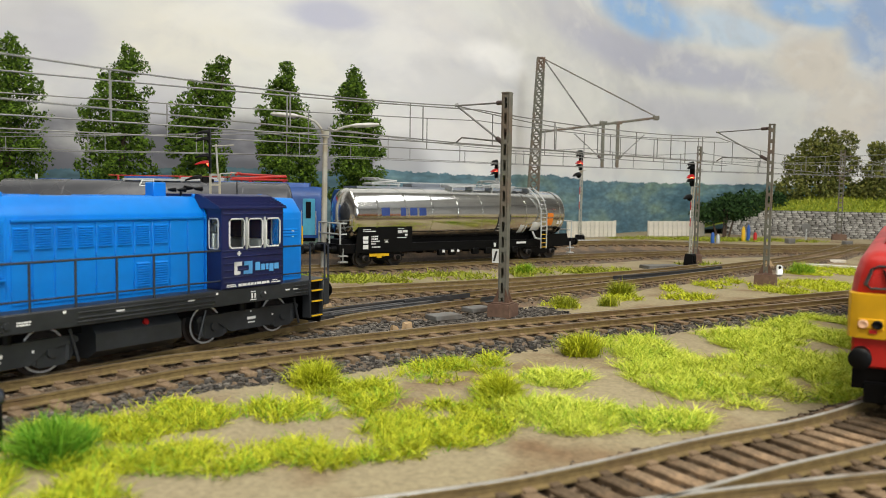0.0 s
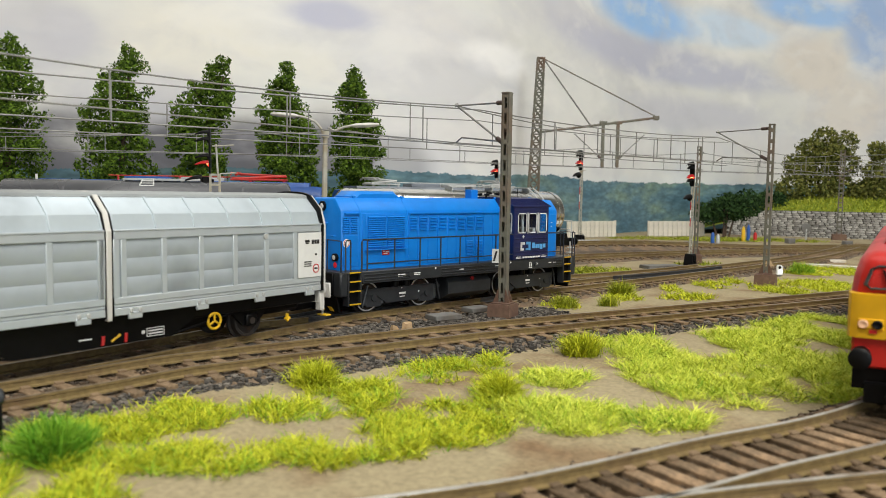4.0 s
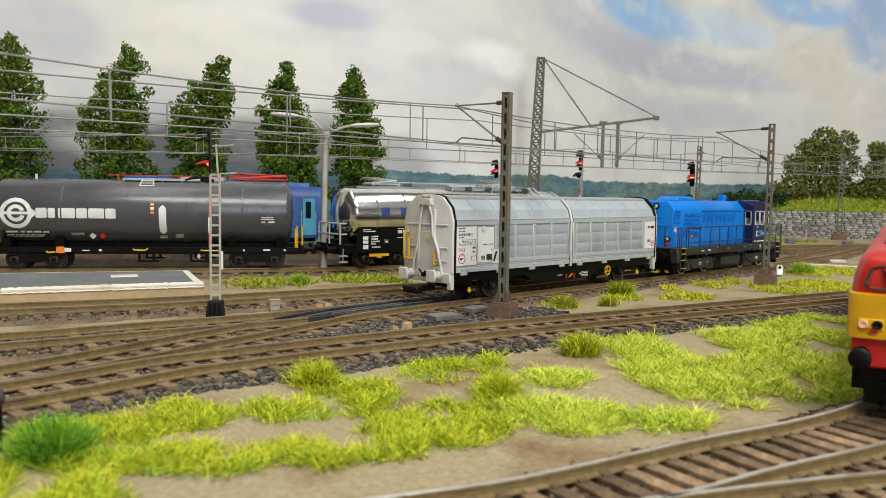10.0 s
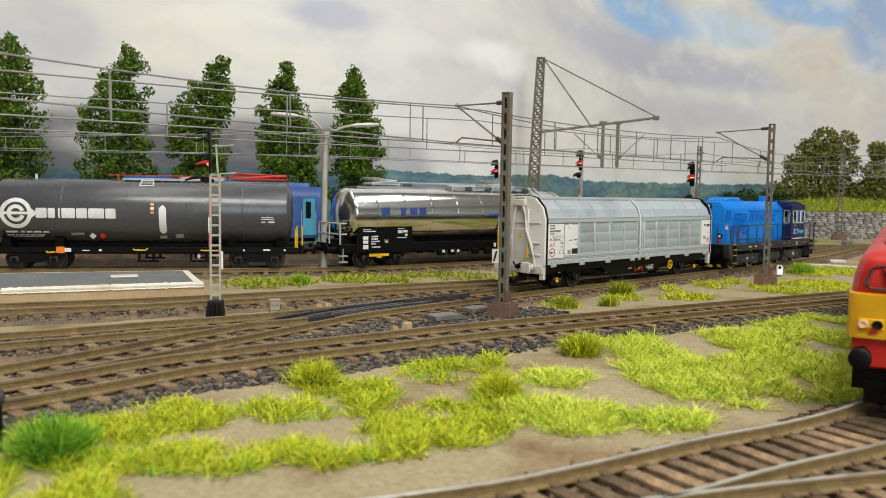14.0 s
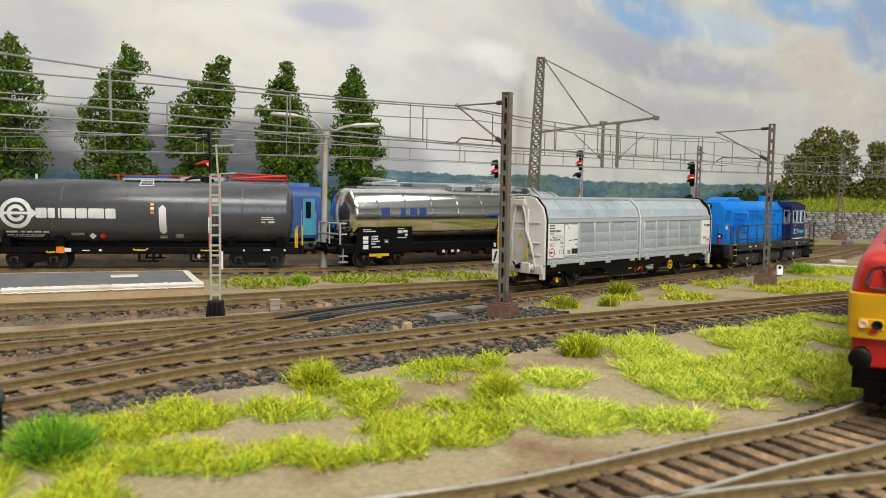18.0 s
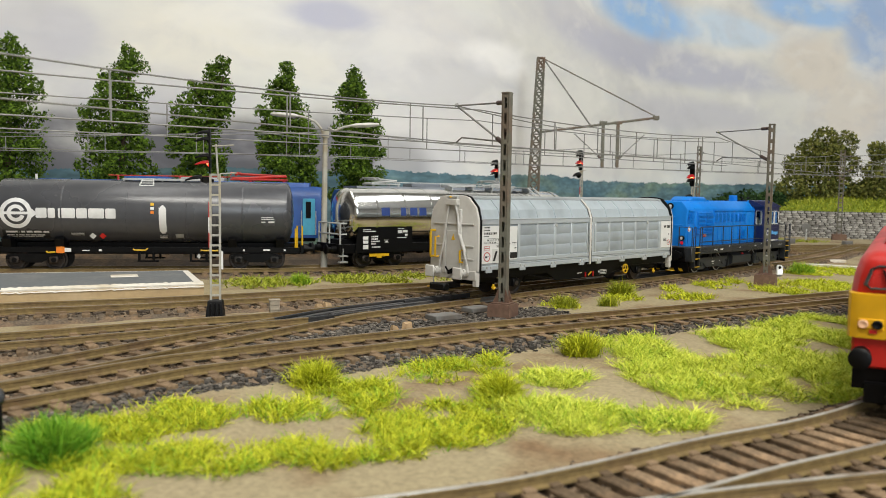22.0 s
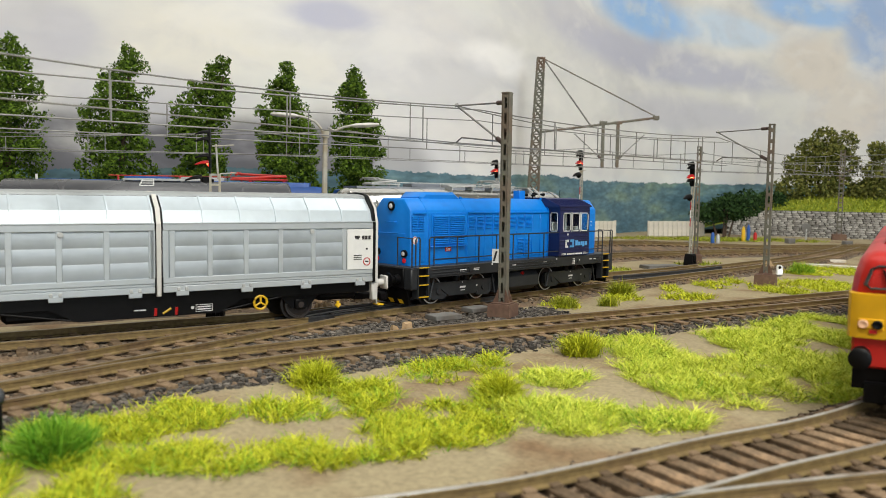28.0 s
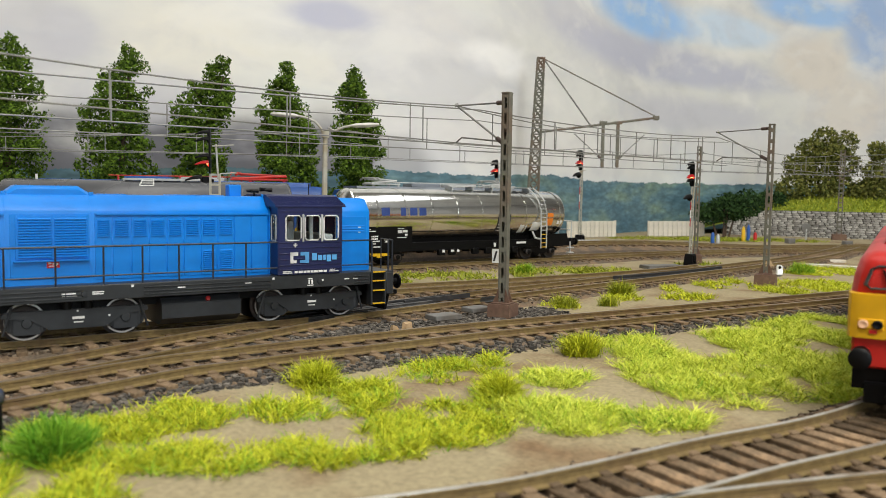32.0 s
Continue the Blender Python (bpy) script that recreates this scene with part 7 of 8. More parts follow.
for k in range(61):
    f, j = k / 60, 0.5 * noise.noise(Vector((k * 0.7, 1, 1))) + 0.3 * noise.noise(Vector((k * 2.3, 4, 1)))
    cx, cy = -176.4 + 70.9 * f, 314 + 34 * f
    crumbs.append([(cx + 0.2, cy - 0.45, 2.9 - j), (cx - 0.4, cy + 0.9, 4.4), (cx - 1.2 - j, cy + 2.4 + 2 * j, 5.1 + 0.6 * j), (cx - 1.6 - j, cy + 3.4 + 2.5 * j, 4.4)])
part("rim_crumbs", Build().loft(crumbs), PALE_RIM, P1, "broken white plaster along the edge", smooth=0)
P2 = thing("low_platform", "pale low platform behind the tracks", "platform")
part("platform_base", Build().slab([(104, 650), (172, 692), (150, 770), (70, 740)], -6, 3), BOARD_TAN, P2)
part("paving", Build().slab([(105, 652), (170, 692), (150, 766), (72, 738)], 3, 3.6), surface("pale_paving", (0.42, 0.42, 0.41), 0.8, var=0.06, size=3), P2)

STONE = surface("wall_stone", (0.30, 0.285, 0.26), 0.9, var=0.35, size=3, bump=0.3, other=(0.44, 0.43, 0.40), amount=0.6, by_piece=0.4)
MORTAR = surface("wall_mortar", (0.07, 0.062, 0.052), 0.95, var=0.15, size=3, bump=0.2)


def fence(x0, y0, x1, y1, h, label):
    n = max(6, int(math.hypot(x1 - x0, y1 - y0) / 7))
    F = thing("fence", label, "fence", x0, y0, -5, math.degrees(math.atan2(y1 - y0, x1 - x0)), group="pale board fences")
    length = math.hypot(x1 - x0, y1 - y0)
    board = mesh_of("board", Build().box(0.3, length / n - 0.3, -0.5, 0.5, 0.4, h, 0.2), FENCE_PAINT)
    for i in range(n):
        ob = new("board", board)
        ob.parent, ob.location = F, (length * i / n * MM, 0, 0)
    for z in (h * 0.2, h * 0.8):
        part("rail", Build().box(0, length, 0.5, 1.4, z, z + 1.5), FENCE_PAINT, F)
    for k in (0, 0.5, 1):
        part("post", Build().box(length * k - 0.9, length * k + 0.9, 0.4, 2, -1, h + 0.6, 0.2), FENCE_PAINT, F)
    return F


FENCE_PAINT = surface("cream_fence_paint", (0.72, 0.67, 0.57), 0.7, var=0.08, size=3, by_piece=0.06)
fence(150, 950, 216, 990, 20, "cream board fence before the far wood")
fence(262, 1008, 345, 1045, 20, "cream board fence beside a dark bush")


CABINET = surface("cabinet_grey_beige", (0.34, 0.29, 0.22), 0.8, var=0.1, size=1.5)


def small_things():
    c = thing("relay_cabinet", "small ribbed beige relay cabinet beside the track", "cabinet", -64.5, 302, -3.6, 20)
    part("cabinet_body", Build().box(-1.9, 1.9, -1.3, 1.3, 0, 7.4, 0.2), CABINET, c)
    for z in (1.6, 3.6, 5.6):
        part("rib", Build().box(-1.7, 1.7, -1.5, -1.2, z, z + 1.0, 0.12), CABINET, c)
    part("cabinet_lid", Build().box(-2.2, 2.2, -1.6, 1.6, 7.3, 7.9, 0.2), CABINET, c)
    rng = random.Random(4)

    def rock(x, y, s):
        b = Build()
        rings = []
        lx, ly = rng.uniform(-0.3, 0.3), rng.uniform(-0.3, 0.3)
        for z, k in ((-1.2, 0.9), (0.6, 1.0), (2.2, 0.62)):
            rings.append([(s * (k * rng.uniform(0.7, 1.15) * math.cos(a) + lx * z * 0.4), s * (k * rng.uniform(0.55, 1.0) * math.sin(a) + ly * z * 0.4), (z + rng.uniform(-0.35, 0.35)) * s * 0.6) for a in (0.2, 1.1, 2.3, 3.3, 4.6)])
        b.loft(rings)
        solid("rock", b, TAN_ROCK, "tan broken rock lying in the ballast", "rock", "tan rocks between the tracks", smooth=0, at=(x, y, -2.7))
    for x, y, s in ((-50, 319, 2.2), (-46.5, 320, 2.6), (-16.5, 272, 2.0), (-12.2, 272.5, 2.5), (-22, 262, 1.3), (232, 560, 3.4), (226, 555, 2.6)):
        rock(x, y, s)
    for x, y, w, d, t in ((0.6, 305.4, 6.2, 3.8, 36), (14.3, 327.0, 5.4, 3.6, 40), (150, 540, 14, 6, 20)):
        solid("concrete_slab", Build().box(-w, w, -d, d, -0.8, 0.9 + 0.05 * w, 0.25), CONCRETE, "grey concrete slab lying between the tracks", "slab", "concrete slabs", at=(x, y, -2.2), turn=t)
    d = thing("dwarf_signal", "small white dwarf signal lit on the ballast", "signal", 220, 515, -5)
    d.scale = (0.66, 0.66, 0.66)
    part("pedestal", Build().box(-2, 2, -1.6, 1.6, 0, 2, 0.3), CONCRETE, d)
    GLOWHITE = surface("lit_white_lens", (0.9, 0.9, 0.9), 0.4, glow=(0.9, 0.95, 1.0), glow_power=1.0, bump=0)
    part("case", Build().loft([[(x, y, z) for x, z in ((-2.9, 2), (2.9, 2), (2.9, 9.6), (1.6, 11.6), (-1.6, 11.6), (-2.9, 9.6))] for y in (-1.6, 1.6)]), WHITE, d, "white case")
    part("lit_lens", Build().spin([(-1.6, 2.2), (-2.2, 2.0), (-2.4, 0.05)], 16, "y", (0.5, 0, 5)), GLOWHITE, d, "glowing white lens")
    part("dark_lens", Build().spin([(-1.6, 1.5), (-2.0, 1.3), (-2.1, 0.05)], 16, "y", (-0.3, 0, 9.2)), BLACK, d)
    for x, y, ln, t in ((288, 590, 34, -38), (300, 640, 26, 0)):
        solid("plank", Build().box(-ln, ln, -3.2, 3.2, -0.5, 1.6, 0.2), PALE_RIM, "pale wooden plank lying beside the track", "plank", "planks beside the track", at=(x, y, -4.4), turn=t)
    for k, (x, y, h, m) in enumerate(((355, 935, 18, YELLOW), (362, 938, 20, E_BLUE_ROOF), (371, 940, 11, RED), (300, 880, 13, E_BLUE_ROOF), (306, 880, 11, LIGHT_IRON))):
        solid("marker_post", Build().spin([(0, 2.2), (h * 0.8, 2.0), (h, 0.6)], 12, "z"), m, "small painted marker post before the stone wall", "post", "painted marker posts", at=(x, y, -5.2))
    for x, y in ((250, 800), (395, 900), (440, 860)):
        solid("equipment_box", Build().box(-5, 5, -3.5, 3.5, 0, 6.5, 0.5), CONCRETE, "grey equipment box standing beside the tracks", "box", "equipment boxes", at=(x, y, -5.3), turn=20)
    s = thing("round_board", "round grey board on a short post", "sign", 452, 985, -5)
    part("post", Build().tube([(0, 0, 0), (0, 0, 14)], 0.9, 8), LIGHT_IRON, s)
    part("disc", Build().spin([(-0.6, 6.2), (0.6, 6.2), (0.7, 0.05)], 20, "y", (0, 0, 15)), CONCRETE, s)
    w = thing("buffer_head", "black rubbing block at the layout's near edge", "block", -85.4, 147, -5, 30)
    part("block", Build().box(-2.2, 2.2, -3.4, 3.4, 0, 10.4, 0.9), BLACK, w)
    part("block_cap", Build().box(-2.6, 2.6, -3.8, 3.8, 10.2, 11.8, 0.5), FRAME_GREY, w)
    part("block_foot", Build().box(-5, 5, -6, 6, -0.4, 1.0, 0.3), BOARD_TAN, w)


small_things()

# ---- plants ----


def leaf_material(name, dark, bright, rough=0.7):
    m = bpy.data.materials.new(name)
    m.use_nodes = True
    t, L = m.node_tree.nodes, m.node_tree.links
    p = t["Principled BSDF"]
    p.inputs["Roughness"].default_value = rough
    p.inputs["Specular IOR Level"].default_value = 0.25
    g = t.new("ShaderNodeNewGeometry")
    r = t.new("ShaderNodeValToRGB")
    r.color_ramp.elements[0].color = (*dark, 1)
    r.color_ramp.elements[1].color = (*bright, 1)
    L.new(g.outputs["Random Per Island"], r.inputs["Fac"])
    L.new(r.outputs["Color"], p.inputs["Base Color"])
    return m


GRASS = leaf_material("yellow_green_fibre", (0.22, 0.29, 0.005), (0.74, 0.74, 0.045))
GRASS_GREEN = leaf_material("fresh_green_fibre", (0.10, 0.27, 0.01), (0.40, 0.58, 0.04))
# Paler fibre whose tone also takes in the stronger light on the right.
GRASS_PALE = leaf_material("pale_green_fibre", (0.27, 0.37, 0.01), (0.88, 0.91, 0.13))
GRASS_BRIGHT = leaf_material("bright_green_fibre", (0.08, 0.26, 0.01), (0.30, 0.50, 0.04))
GRASS_OLIVE = leaf_material("olive_fibre", (0.16, 0.21, 0.01), (0.48, 0.50, 0.055))
FOAM_DARK = leaf_material("dark_green_foam", (0.014, 0.038, 0.003), (0.15, 0.25, 0.022), 0.9)
FOAM_BROWN = leaf_material("brown_green_foam", (0.05, 0.068, 0.014), (0.25, 0.245, 0.06), 0.9)
FOAM_BUSH = leaf_material("deep_bush_foam", (0.010, 0.030, 0.008), (0.04, 0.085, 0.02), 0.9)
TRUNK = surface("tree_trunk", (0.09, 0.06, 0.04), 0.9, bump=0.3)
ALL_LINES = (LINE_DIVERGING, LINE_STRAIGHT, LINE_NEAR, LINE_MIDDLE, LINE_TANKS, LINE_BACK, LINE_FRONT, LINE_FRONT_BRANCH)
LINE_POINTS = np.vstack([l.p for l in ALL_LINES])
NEARNESS = {}


def free_of_tracks(x, y, gap):
    key = (round(x * 2), round(y * 2))
    if key not in NEARNESS:
        NEARNESS[key] = float(np.hypot(LINE_POINTS[:, 0] - x, LINE_POINTS[:, 1] - y).min())
    return NEARNESS[key] > gap


def blades(spots, seed, length, width, lean):
    """Grass fibres, each a bent narrow blade: spots of (x, y, height factor)."""
    rng = np.random.default_rng(seed)
    n = len(spots)
    P = np.array(spots)
    a = rng.uniform(0, 2 * math.pi, n)
    ln = length * rng.uniform(0.55, 1.2, n) * P[:, 2]
    le = np.clip(rng.normal(lean, 0.3, n), 0.05, 1.35)
    dx, dy = np.cos(a) * np.sin(le), np.sin(a) * np.sin(le)
    dz = np.cos(le)
    b = rng.uniform(0, 2 * math.pi, n)
    wx, wy = np.cos(b) * width * 0.5, np.sin(b) * width * 0.5
    base = np.c_[P[:, 0], P[:, 1], np.array([ground_height(x, y) - 0.2 for x, y in P[:, :2]])]
    mid = base + np.c_[dx * ln * 0.5, dy * ln * 0.5, dz * ln * 0.62]
    tip = base + np.c_[dx * ln * 1.1, dy * ln * 1.1, dz * ln * 0.9]
    w = np.c_[wx, wy, np.zeros(n)]
    V = np.stack([base - w, base + w, mid + w * 0.8, mid - w * 0.8, tip], 1).reshape(-1, 3) * MM
    i = np.arange(n) * 5
    F = [(k, k + 1, k + 2, k + 3) for k in i] + [(k + 3, k + 2, k + 4) for k in i]
    return V, F


def grass(name, label, spots, material, seed, length=6.2, width=0.22, lean=1.18):
    V, F = blades(spots, seed, length, width, lean)
    me = bpy.data.meshes.new(name)
    me.from_pydata(V.tolist(), [], F)
    me.materials.append(material)
    return tagged(new(name, me), label, "grass", kind="stuff")


BARE = [(86, 269, 11, 27), (155, 312, 10, 20), (46, 205, 9, 12), (26, 239, 9, 15)]  # sand showing through the grass


def meadow(patches, density, seed, gap=17.5):
    """Points in soft-edged patches (x, y, rx, ry), broken by noise, clear of the tracks."""
    rng = random.Random(seed)
    out = []
    for cx, cy, rx, ry in patches:
        for _ in range(int(density * rx * ry * 3.14)):
            r, a = math.sqrt(rng.uniform(0, 1.35)), rng.uniform(0, 2 * math.pi)
            x, y = cx + rx * r * math.cos(a), cy + ry * r * math.sin(a)
            edge = r + 0.75 * noise.noise(Vector((x / 8, y / 12, seed))) + 0.35 * noise.noise(Vector((x / 2.6, y / 3.6, seed + 4)))
            if rng.uniform(0.55, 1.15) < edge or noise.noise(Vector((x / 4.0, y / 5.5, 9))) < rng.uniform(-0.45, -0.02) or noise.noise(Vector((x / 15.0, y / 21.0, 6))) < rng.uniform(-0.5, -0.2):
                continue
            if any(((x - bx) / ba) ** 2 + ((y - by) / bb) ** 2 < rng.uniform(0.5, 1.25) for bx, by, ba, bb in BARE):
                continue
            if free_of_tracks(x, y, gap):
                out.append((x, y, 1.0 - 0.35 * max(0, edge - 0.5)))
    return out


def tuft(x, y, r, n, seed):
    rng = np.random.default_rng(seed)
    return [(x + r * 0.5 * rng.normal() * 0.6, y + r * 0.5 * rng.normal() * 0.6, rng.uniform(0.7, 1.15)) for _ in range(n)]


FRONT_PATCHES = [(-68, 137, 13, 11.7), (-58, 172, 12.3, 11), (-47, 145, 16.5, 9.4), (-36, 180, 10.5, 9), (-32, 203, 9.5, 12), (-17, 194, 7.5, 19), (-24, 150, 13, 8), (-10, 159, 11.3, 12.7), (3, 222, 14, 15), (17, 240, 6, 10), (1, 172, 13.4, 16), (14, 192, 6, 15), (-72, 160, 13, 9), (-84, 138, 9, 13), (-66, 122, 16, 7)]
RIGHT_PATCHES = [(32, 215, 9.5, 12), (28, 178, 17.7, 13), (48, 178, 12, 10), (69, 265, 14.7, 24), (66, 226, 14, 26), (99, 246, 20, 38), (75, 203, 15.8, 14), (114, 239, 18, 38), (149, 305, 25, 36), (160, 280, 10, 60), (112, 285, 18, 14), (103, 202, 11.5, 12)]
MIDDLE_PATCHES = [(55, 364, 8.3, 15), (90, 401, 9, 26), (125, 399, 15, 14), (157, 460, 12, 22), (188, 436, 14.5, 20), (221, 461, 22, 32), (287, 558, 22, 44), (125, 432, 6, 14), (177, 477, 8, 14), (251, 548, 14, 26)]
BACK_PATCHES = [(-97, 432, 26, 24), (-47, 458, 28, 24), (-1, 482, 30, 24), (54, 514, 20, 26), (100, 532, 30, 24), (224, 745, 30, 34), (266, 800, 26, 40), (150, 830, 60, 40), (330, 960, 120, 40), (200, 600, 22, 10)]
grass("grass_front", "bright yellow-green static grass in ragged patches on sand", meadow(FRONT_PATCHES, 15.0, 11), GRASS, 21, 4.8, 0.25, 1.2)
grass("grass_right", "pale yellow-green static grass lying flat on sand", meadow(RIGHT_PATCHES, 14.0, 12), GRASS_PALE, 25, 5.6, 0.25, 1.33)
grass("grass_front_green", "fresh green fibres among the yellow-green grass", meadow(FRONT_PATCHES, 3.0, 13) + meadow(RIGHT_PATCHES, 1.8, 14), GRASS_GREEN, 22, 4.6, 0.25)
grass("grass_middle", "yellow-green grass between the tracks and masts", meadow(MIDDLE_PATCHES, 3.0, 15), GRASS, 23, 4.6, 0.5)
grass("grass_back", "olive grass strip before the tank wagons", meadow(BACK_PATCHES, 1.7, 16, 16), GRASS_OLIVE, 24, 5.0, 0.75)
for i, (x, y, r, n, mat_, ln, lb) in enumerate(((-33, 205, 6, 900, GRASS, 8.5, "tall yellow-green grass tuft"), (45, 253, 7, 1000, GRASS, 9, "tall yellow-green grass tuft"), (15, 193, 4.5, 700, GRASS, 8, "tall yellow-green grass tuft"), (-73, 146, 7, 2200, GRASS_BRIGHT, 9, "dense fresh green grass tuft"),
                                            (92, 403, 6, 600, GRASS_OLIVE, 10, "tall olive grass tuft"), (56, 358, 6, 600, GRASS_OLIVE, 7, "low olive grass tuft"), (53, 508, 6, 500, GRASS_GREEN, 9, "green grass tuft"), (-78, 431, 6, 500, GRASS_GREEN, 8, "green grass tuft"), (246, 539, 9, 800, GRASS_GREEN, 10, "dark green grass tuft"), (77, 364, 5, 400, GRASS_OLIVE, 6, "low olive grass tuft"))):
    V, F = blades(tuft(x, y, r, n * 2, 50 + i), 70 + i, ln * 0.9, 0.3, 0.75)
    me = bpy.data.meshes.new("grass_tuft")
    me.from_pydata(V.tolist(), [], F)
    me.materials.append(mat_)
    tf = thing("grass_tuft", lb + " on the sand", "grass", group="grass tufts")
    part("tuft_body", me, mat_, tf)
    V, F = blades(tuft(x, y, r, n // 4, 90 + i), 110 + i, ln, 0.26, 0.5)
    dry = bpy.data.meshes.new("tuft_crest")
    dry.from_pydata(V.tolist(), [], F)
    dry.materials.append(mat_ if mat_ is GRASS_BRIGHT else GRASS)
    part("tuft_crest", dry, GRASS, tf, "paler stalks")


def clump_mesh(lobes, count, leaf, seed):
    """A crown of many small ragged leaf clumps on the lobes (x, y, z, rx, rz)."""
    rng = np.random.default_rng(seed)
    weights = np.array([l[3] * l[3] + l[3] * l[4] for l in lobes])
    weights = weights / weights.sum()
    which = rng.choice(len(lobes), count, p=weights)
    b = Build()
    for k in which:
        x, y, z, rx, rz = lobes[k]
        d = rng.normal(size=3)
        d /= np.linalg.norm(d)
        rad = rng.uniform(0.45, 1.04) ** 0.8
        c = np.array((x + d[0] * rx * rad, y + d[1] * rx * rad, z + d[2] * rz * rad))
        if noise.noise(Vector(c / 7.0)) < -0.5:
            continue
        s = leaf * rng.uniform(0.6, 1.3)
        q = rng.normal(size=(4, 3))
        q /= np.linalg.norm(q, axis=1)[:, None]
        v = c + q * s
        b.add([tuple(p) for p in v], [(0, 1, 2), (0, 2, 3), (0, 3, 1), (1, 3, 2)])
    return b


def poplar(x, y, shape, seed, label):
    """A columnar tree; shape: rows of height and of the crown's two edges, from the foot up, in mm."""
    T = thing("tree", label, "tree", x, y, -5, group="row of poplar trees before the backdrop")
    zs, lefts, rights = [r[0] for r in shape], [r[1] - x for r in shape], [r[2] - x for r in shape]
    top = zs[-1]
    part("trunk", Build().tube([(0, 0, 0), (0.6, 0, top * 0.4), ((lefts[-1] + rights[-1]) / 2, 0, top * 0.9)], 3.0, 10, 0.8), TRUNK, T)
    rng = random.Random(seed)
    for i in range(9):
        z, a = top * (0.2 + 0.07 * i), rng.uniform(0, 6.28)
        part("limb", Build().tube([(0.3, 0, z), (6 * math.cos(a), 6 * math.sin(a), z + 9), (9 * math.cos(a), 9 * math.sin(a), z + 18)], 0.9, 6, 0.3), TRUNK, T)
    lobes, z = [], 18.0
    while z < top - 1:
        a, b = float(np.interp(z, zs, lefts)), float(np.interp(z, zs, rights))
        c, r = (a + b) / 2 + rng.uniform(-2.2, 2.2), (b - a) / 2 * rng.uniform(0.88, 1.2)
        lobes.append((c, 0, z, r * 0.66, 6.0))
        for _ in range(2 + int(r / 4.5)):
            q = rng.uniform(4.4, 8.6) * min(1, 0.6 + r / 30)
            t, d = rng.uniform(0, 6.28), max(0.0, r - q * rng.uniform(0.55, 1.0))
            lobes.append((c + d * math.cos(t), d * math.sin(t), z + rng.uniform(-3, 3), q, q * rng.uniform(0.6, 0.95)))
        z += 6.2
    part("crown", clump_mesh(lobes, 17000, 1.45, seed), FOAM_DARK, T, "dense dark green crown", smooth=0)
    return T


poplar(-331, 602, [(10, -362, -306), (64, -362, -305), (94, -362, -303), (123, -357, -306), (148, -347, -315), (166, -331, -323)], 31, "tall dark green columnar tree with a broad base")
poplar(-250, 612, [(10, -280, -228), (65, -282, -228), (87, -277, -228), (115, -274, -228), (134, -264, -229), (147, -253, -232), (156, -245, -239)], 32, "dark green columnar tree with a leaning top")
poplar(-189, 622, [(10, -212, -172), (67, -214, -171), (89, -216, -167), (111, -211, -168), (128, -202, -168), (141, -188, -169), (154, -176, -169)], 33, "ragged dark green tree with a slanting crown")
poplar(-126, 632, [(10, -146, -103), (68, -148, -101), (90, -148, -103), (110, -147, -107), (128, -141, -112), (141, -135, -117), (152, -128, -122)], 34, "dark green columnar tree with a blunt top")
poplar(-70, 642, [(10, -88, -52), (69, -90, -50), (92, -91, -51), (114, -90, -55), (130, -86, -60), (140, -82, -66), (150, -76, -71)], 35, "slim dark green columnar tree with a pointed top")


def bush(x, y, z, lobes, count, leaf, material, label, name="bush"):
    B = thing(name, label, "bush" if name == "bush" else "tree", x, y, z, group="bushes and trees on the far bank")
    for i, (lx, ly, lz, rx, rz) in enumerate(lobes[:4]):
        part("stem", Build().tube([(lx * 0.3, ly * 0.3, -4), (lx * 0.8, ly * 0.8, lz)], 1.6, 6, 0.6), TRUNK, B)
    part("crown", clump_mesh(lobes, count, leaf, int(x)), material, B, smooth=0)
    return B


# the stone wall with a grass bank behind it
WALL_A, WALL_B = Vector((395, 1105, 0)), Vector((860, 885, 0))
wall_dir = (WALL_B - WALL_A).normalized()
wall_len = (WALL_B - WALL_A).length
wall_turn = math.degrees(math.atan2(wall_dir.y, wall_dir.x))
SW = thing("stone_wall", "rough grey stone retaining wall under a grass bank", "wall", WALL_A.x, WALL_A.y, -6, wall_turn, kind="structure")
part("wall_core", Build().box(0, wall_len, 0, 12, 0, 36), MORTAR, SW)
back = Vector((-wall_dir.y, wall_dir.x, 0))
bank_rows = []
for i in range(40):
    k = -80 + (wall_len + 200) * i / 39
    row = []
    for j in range(14):
        d = 11 + j * 17
        q = WALL_A + wall_dir * k + back * d
        rise = 29.5 + 24 * min(1, j / 7) - 6 * max(0, (j - 9) / 4)
        fade = max(0.0, min(1.0, (k + 70) / 120))
        row.append((q.x, q.y, -6 + (rise + 2.2 * noise.noise(Vector((k / 40, d / 40, 1)))) * fade))
    bank_rows.append(row)
BANK = surface("bank_turf", (0.20, 0.26, 0.03), 0.95, var=0.3, size=3, bump=0.5, other=(0.30, 0.32, 0.06), amount=0.5, gloss=0.1)
solid("grass_bank", Build().loft(bank_rows, caps=False, closed=False), BANK, "yellow-green grassy bank above the stone wall", "bank", kind="structure")
rb = np.random.default_rng(77)
VB, FB = blades([(0, 0, 1.0)] * 9000, 78, 7.0, 1.3, 0.7)
VB = VB.reshape(-1, 5, 3)
for i in range(len(VB)):
    k, d = rb.uniform(20, wall_len + 60), rb.uniform(12, 150)
    q = WALL_A + wall_dir * k + back * d
    z = -6 + 29.5 + 24 * min(1, (d - 11) / 119)
    VB[i] += np.array((q.x, q.y, z - ground_height(0, 0) - 0.4)) * MM
me = bpy.data.meshes.new("bank_grass")
me.from_pydata(VB.reshape(-1, 3).tolist(), [], FB)
me.materials.append(GRASS_OLIVE)
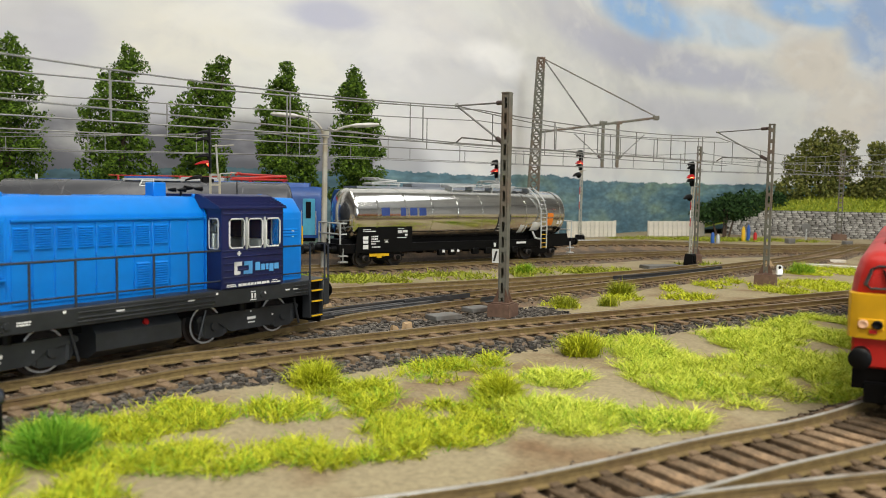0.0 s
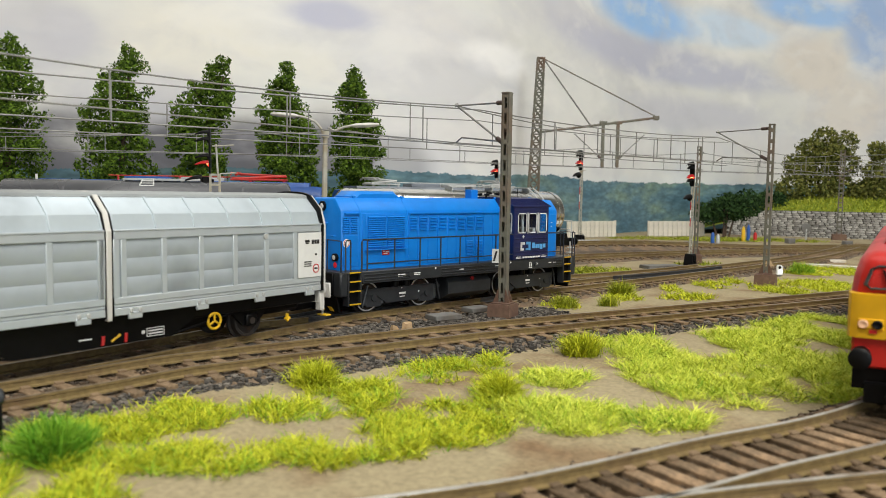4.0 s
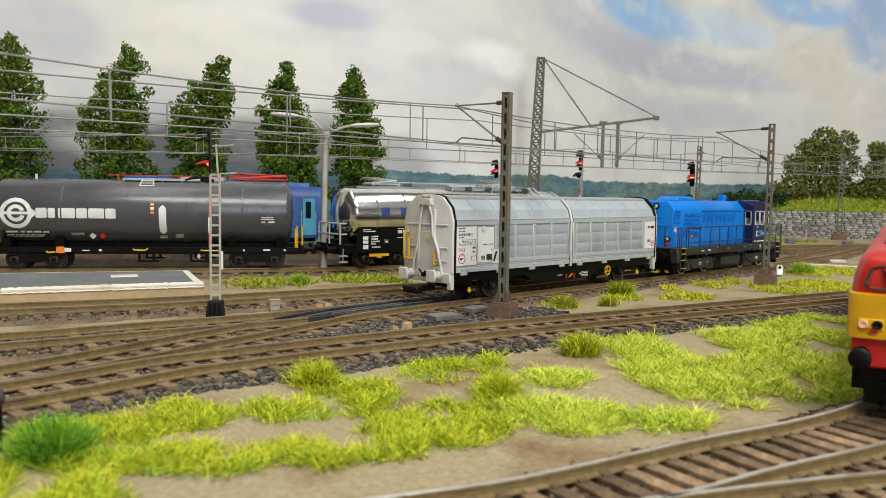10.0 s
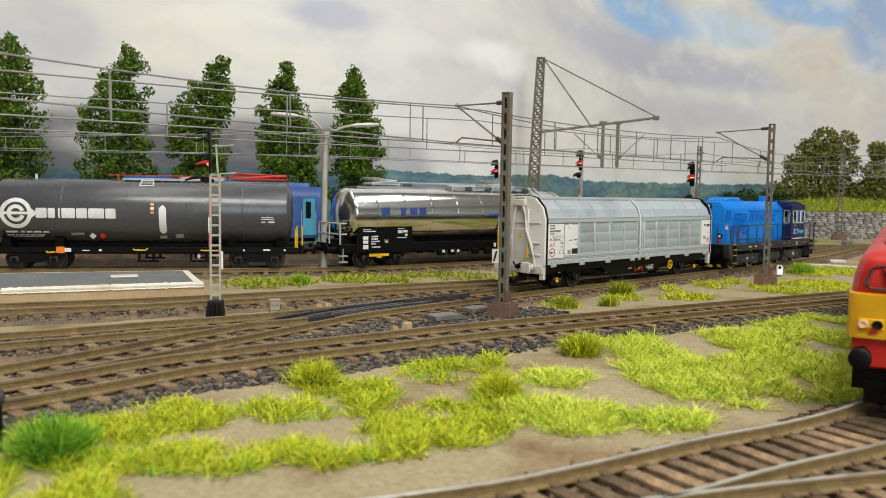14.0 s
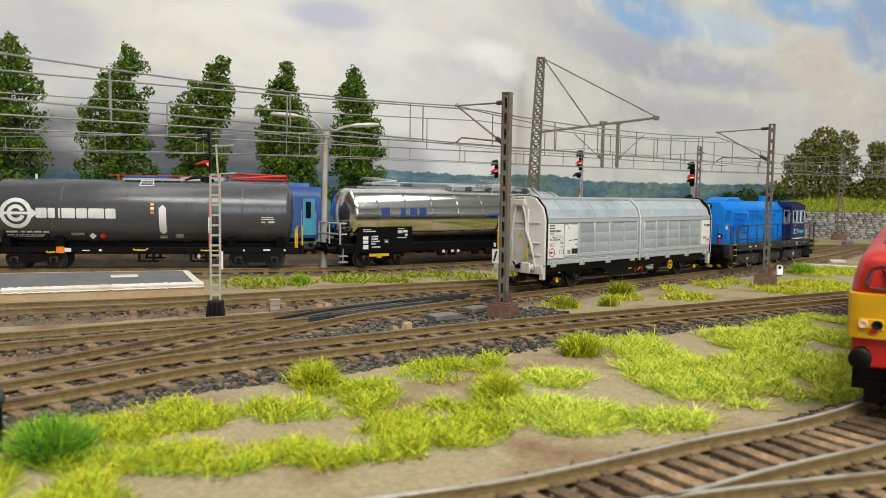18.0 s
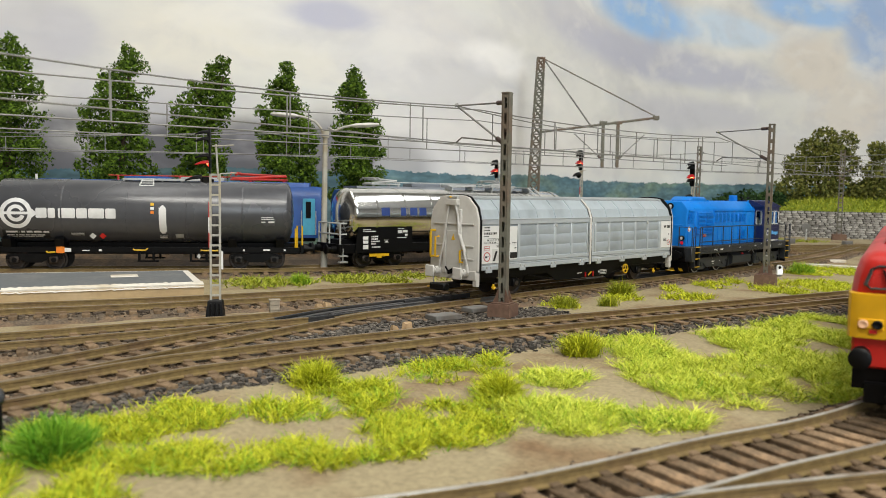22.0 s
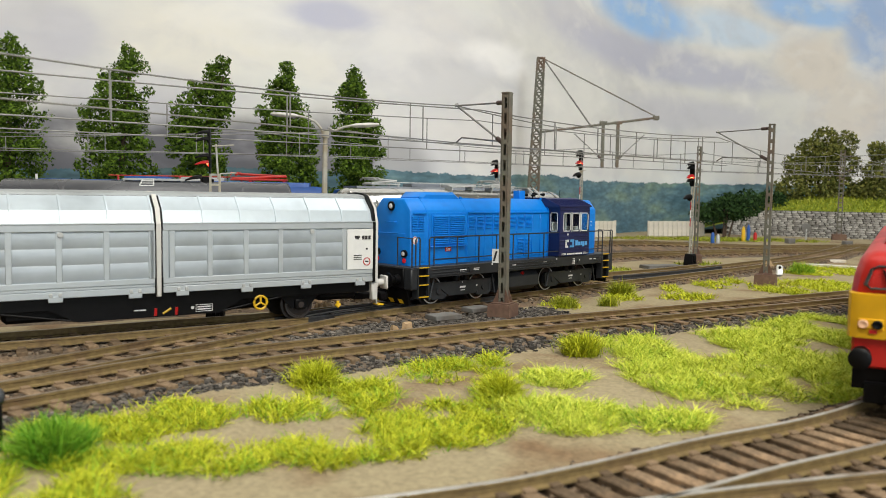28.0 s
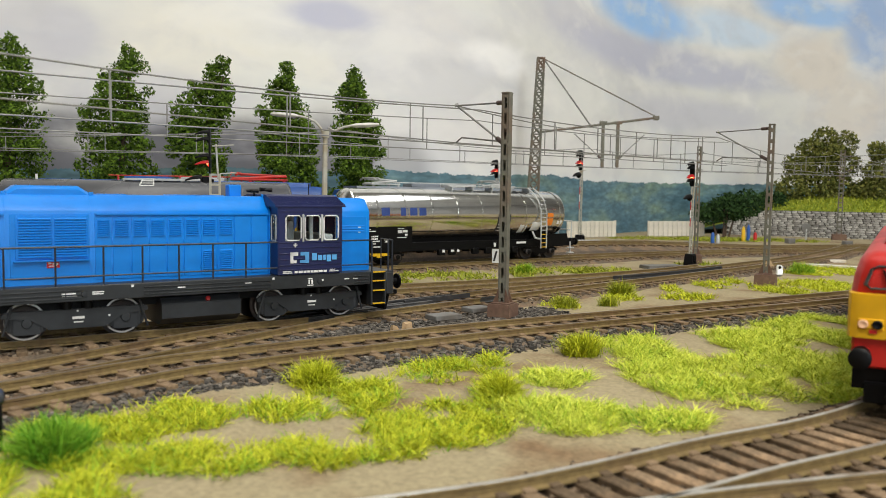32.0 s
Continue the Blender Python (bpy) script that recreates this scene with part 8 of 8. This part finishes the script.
tagged(new("bank_grass", me), "olive-yellow grass growing on the bank", "grass", kind="stuff")
bush(358, 1010, -5, [(0, 0, 36, 22, 16), (-20, 4, 28, 14, 11), (20, 4, 36, 18, 15), (6, 0, 48, 14, 10), (36, 10, 42, 18, 14)], 2400, 2.4, FOAM_BUSH, "dark green bush beside the cream fence")
bush(410, 1150, 14, [(0, 0, 16, 28, 22), (-30, 0, 10, 22, 16), (32, 0, 22, 26, 24), (64, 0, 24, 24, 22)], 3000, 3.0, FOAM_BUSH, "low dark hedge on the bank")
bush(572, 1185, 48, [(-30, 0, 72, 19, 18), (-4, 4, 86, 20, 20), (24, 0, 82, 18, 19), (2, 0, 66, 26, 16), (-44, 0, 46, 23, 20), (-14, 6, 48, 28, 22), (22, 0, 48, 25, 24), (-54, 0, 14, 26, 22), (-16, 0, 14, 30, 24), (20, 6, 12, 28, 22), (52, 0, 8, 22, 18)], 7600, 3.0, FOAM_BROWN, "tall brown-green tree of loose clumps on the bank", "tree")
bush(624, 1150, 44, [(2, 0, 74, 14, 13), (12, 0, 60, 18, 15), (0, 0, 40, 20, 18), (0, 4, 14, 28, 20), (36, 0, 28, 28, 28), (42, 0, 58, 20, 18)], 4200, 3.0, FOAM_BROWN, "slender brown-green tree standing on the bank", "tree")

# the wall's single stones
stone_kinds = []
rs = random.Random(8)
for i in range(6):
    w = 6.2 + i * 0.9
    rings = [[(q * w / 2 * rs.uniform(0.9, 1), -d, z * rs.uniform(0.88, 1)) for q, z in ((-1, 0.3), (-0.6, 0), (0.6, 0), (1, 0.4), (1, 3.6), (0.6, 4.1), (-0.6, 4.1), (-1, 3.7))] for d in (-0.5, 0.9)]
    rings.append([(x * 0.8, -1.6, 2 + (z - 2) * 0.7) for x, y, z in rings[1]])
    rings = [[(x, y, z * 0.68) for x, y, z in r] for r in rings]
    stone_kinds.append((w, mesh_of("stone", Build().loft(rings), STONE, 30)))
for row in range(12):
    x = rs.uniform(0, 4)
    while x < min(wall_len, 212):
        w, me = rs.choice(stone_kinds)
        so = new("stone", me)
        so.parent = SW
        so.location = ((x + w / 2) * MM, rs.uniform(-0.4, 0.3) * MM, (row * 2.97 + 0.3) * MM)
        x += w + 0.5


# ---- what moves ----
TRAVEL = [(0, -200), (0.5, -180.7), (1, -160.8), (1.5, -140.6), (2, -120), (2.5, -100), (3, -80), (3.5, -60.5), (5.5, 20.1), (6, 40.4), (6.5, 60.1),
          (7, 80.2), (7.5, 100.3), (8, 120), (8.5, 140), (9, 160.5), (9.5, 180), (10, 199.5), (10.5, 215), (11, 228), (11.5, 238.5), (12, 246.5),
          (12.5, 253), (13, 258), (13.5, 261.2), (14, 262.5), (16, 262.5), (18, 262.5), (18.5, 261.3), (19, 259), (19.5, 255.3), (20, 251),
          (20.5, 245), (21, 237), (21.5, 228), (22, 215.5), (22.5, 202), (23, 186.5), (23.5, 169.3), (24, 150), (24.5, 130), (25, 111.2),
          (25.5, 91.5), (27.5, 12.5), (28, -7), (28.5, -25), (29, -44.3), (29.5, -62.8), (30, -82), (30.5, -101), (31, -119.3), (31.5, -138), (32, -157)]


def motions():
    """The locomotive draws its wagon over the diverging track, halts, and pushes it back over the straight one."""
    def on(t):
        return LINE_DIVERGING if t <= 16 else LINE_STRAIGHT
    def swing(t):
        """The play in the turnout: the vehicles hang a little aslant on the curve."""
        return pose(0, 0, 0, 0, 0, float(np.interp(t, (0, 6, 9.5), (-2.0, -2.0, 0.0))))
    walk(LOCO, [(t, on(t).stand(s, 38.5) @ swing(t).lerp(Matrix.Identity(4), 0.4)) for t, s in TRAVEL])
    def wagon_way(t, s):
        """The coupling is drawn out on the way up and closes when the locomotive pushes back."""
        return s - np.interp(t, (1, 3, 6, 7, 9, 18, 22, 24, 25.5, 28), (169.5, 170, 170.2, 170.4, 170.8, 171, 170, 168.5, 167, 166))
    walk(WAGON, [(t, on(t).stand(wagon_way(t, s), 51.7) @ swing(t)) for t, s in TRAVEL])
    times, way = [t for t, s in TRAVEL], [s for t, s in TRAVEL]
    steps = [round(0.1 * k, 1) for k in range(321)]
    for sets, r in ((LOCO_WHEELS, 5.75), (WAGON_WHEELS, 5.3)):
        for w in sets:
            place = w.location.copy()
            walk(w, [(t, Matrix.Translation(place) @ pose(0, 0, 0, 0, math.degrees(np.interp(t, times, way) / r))) for t in steps])


motions()
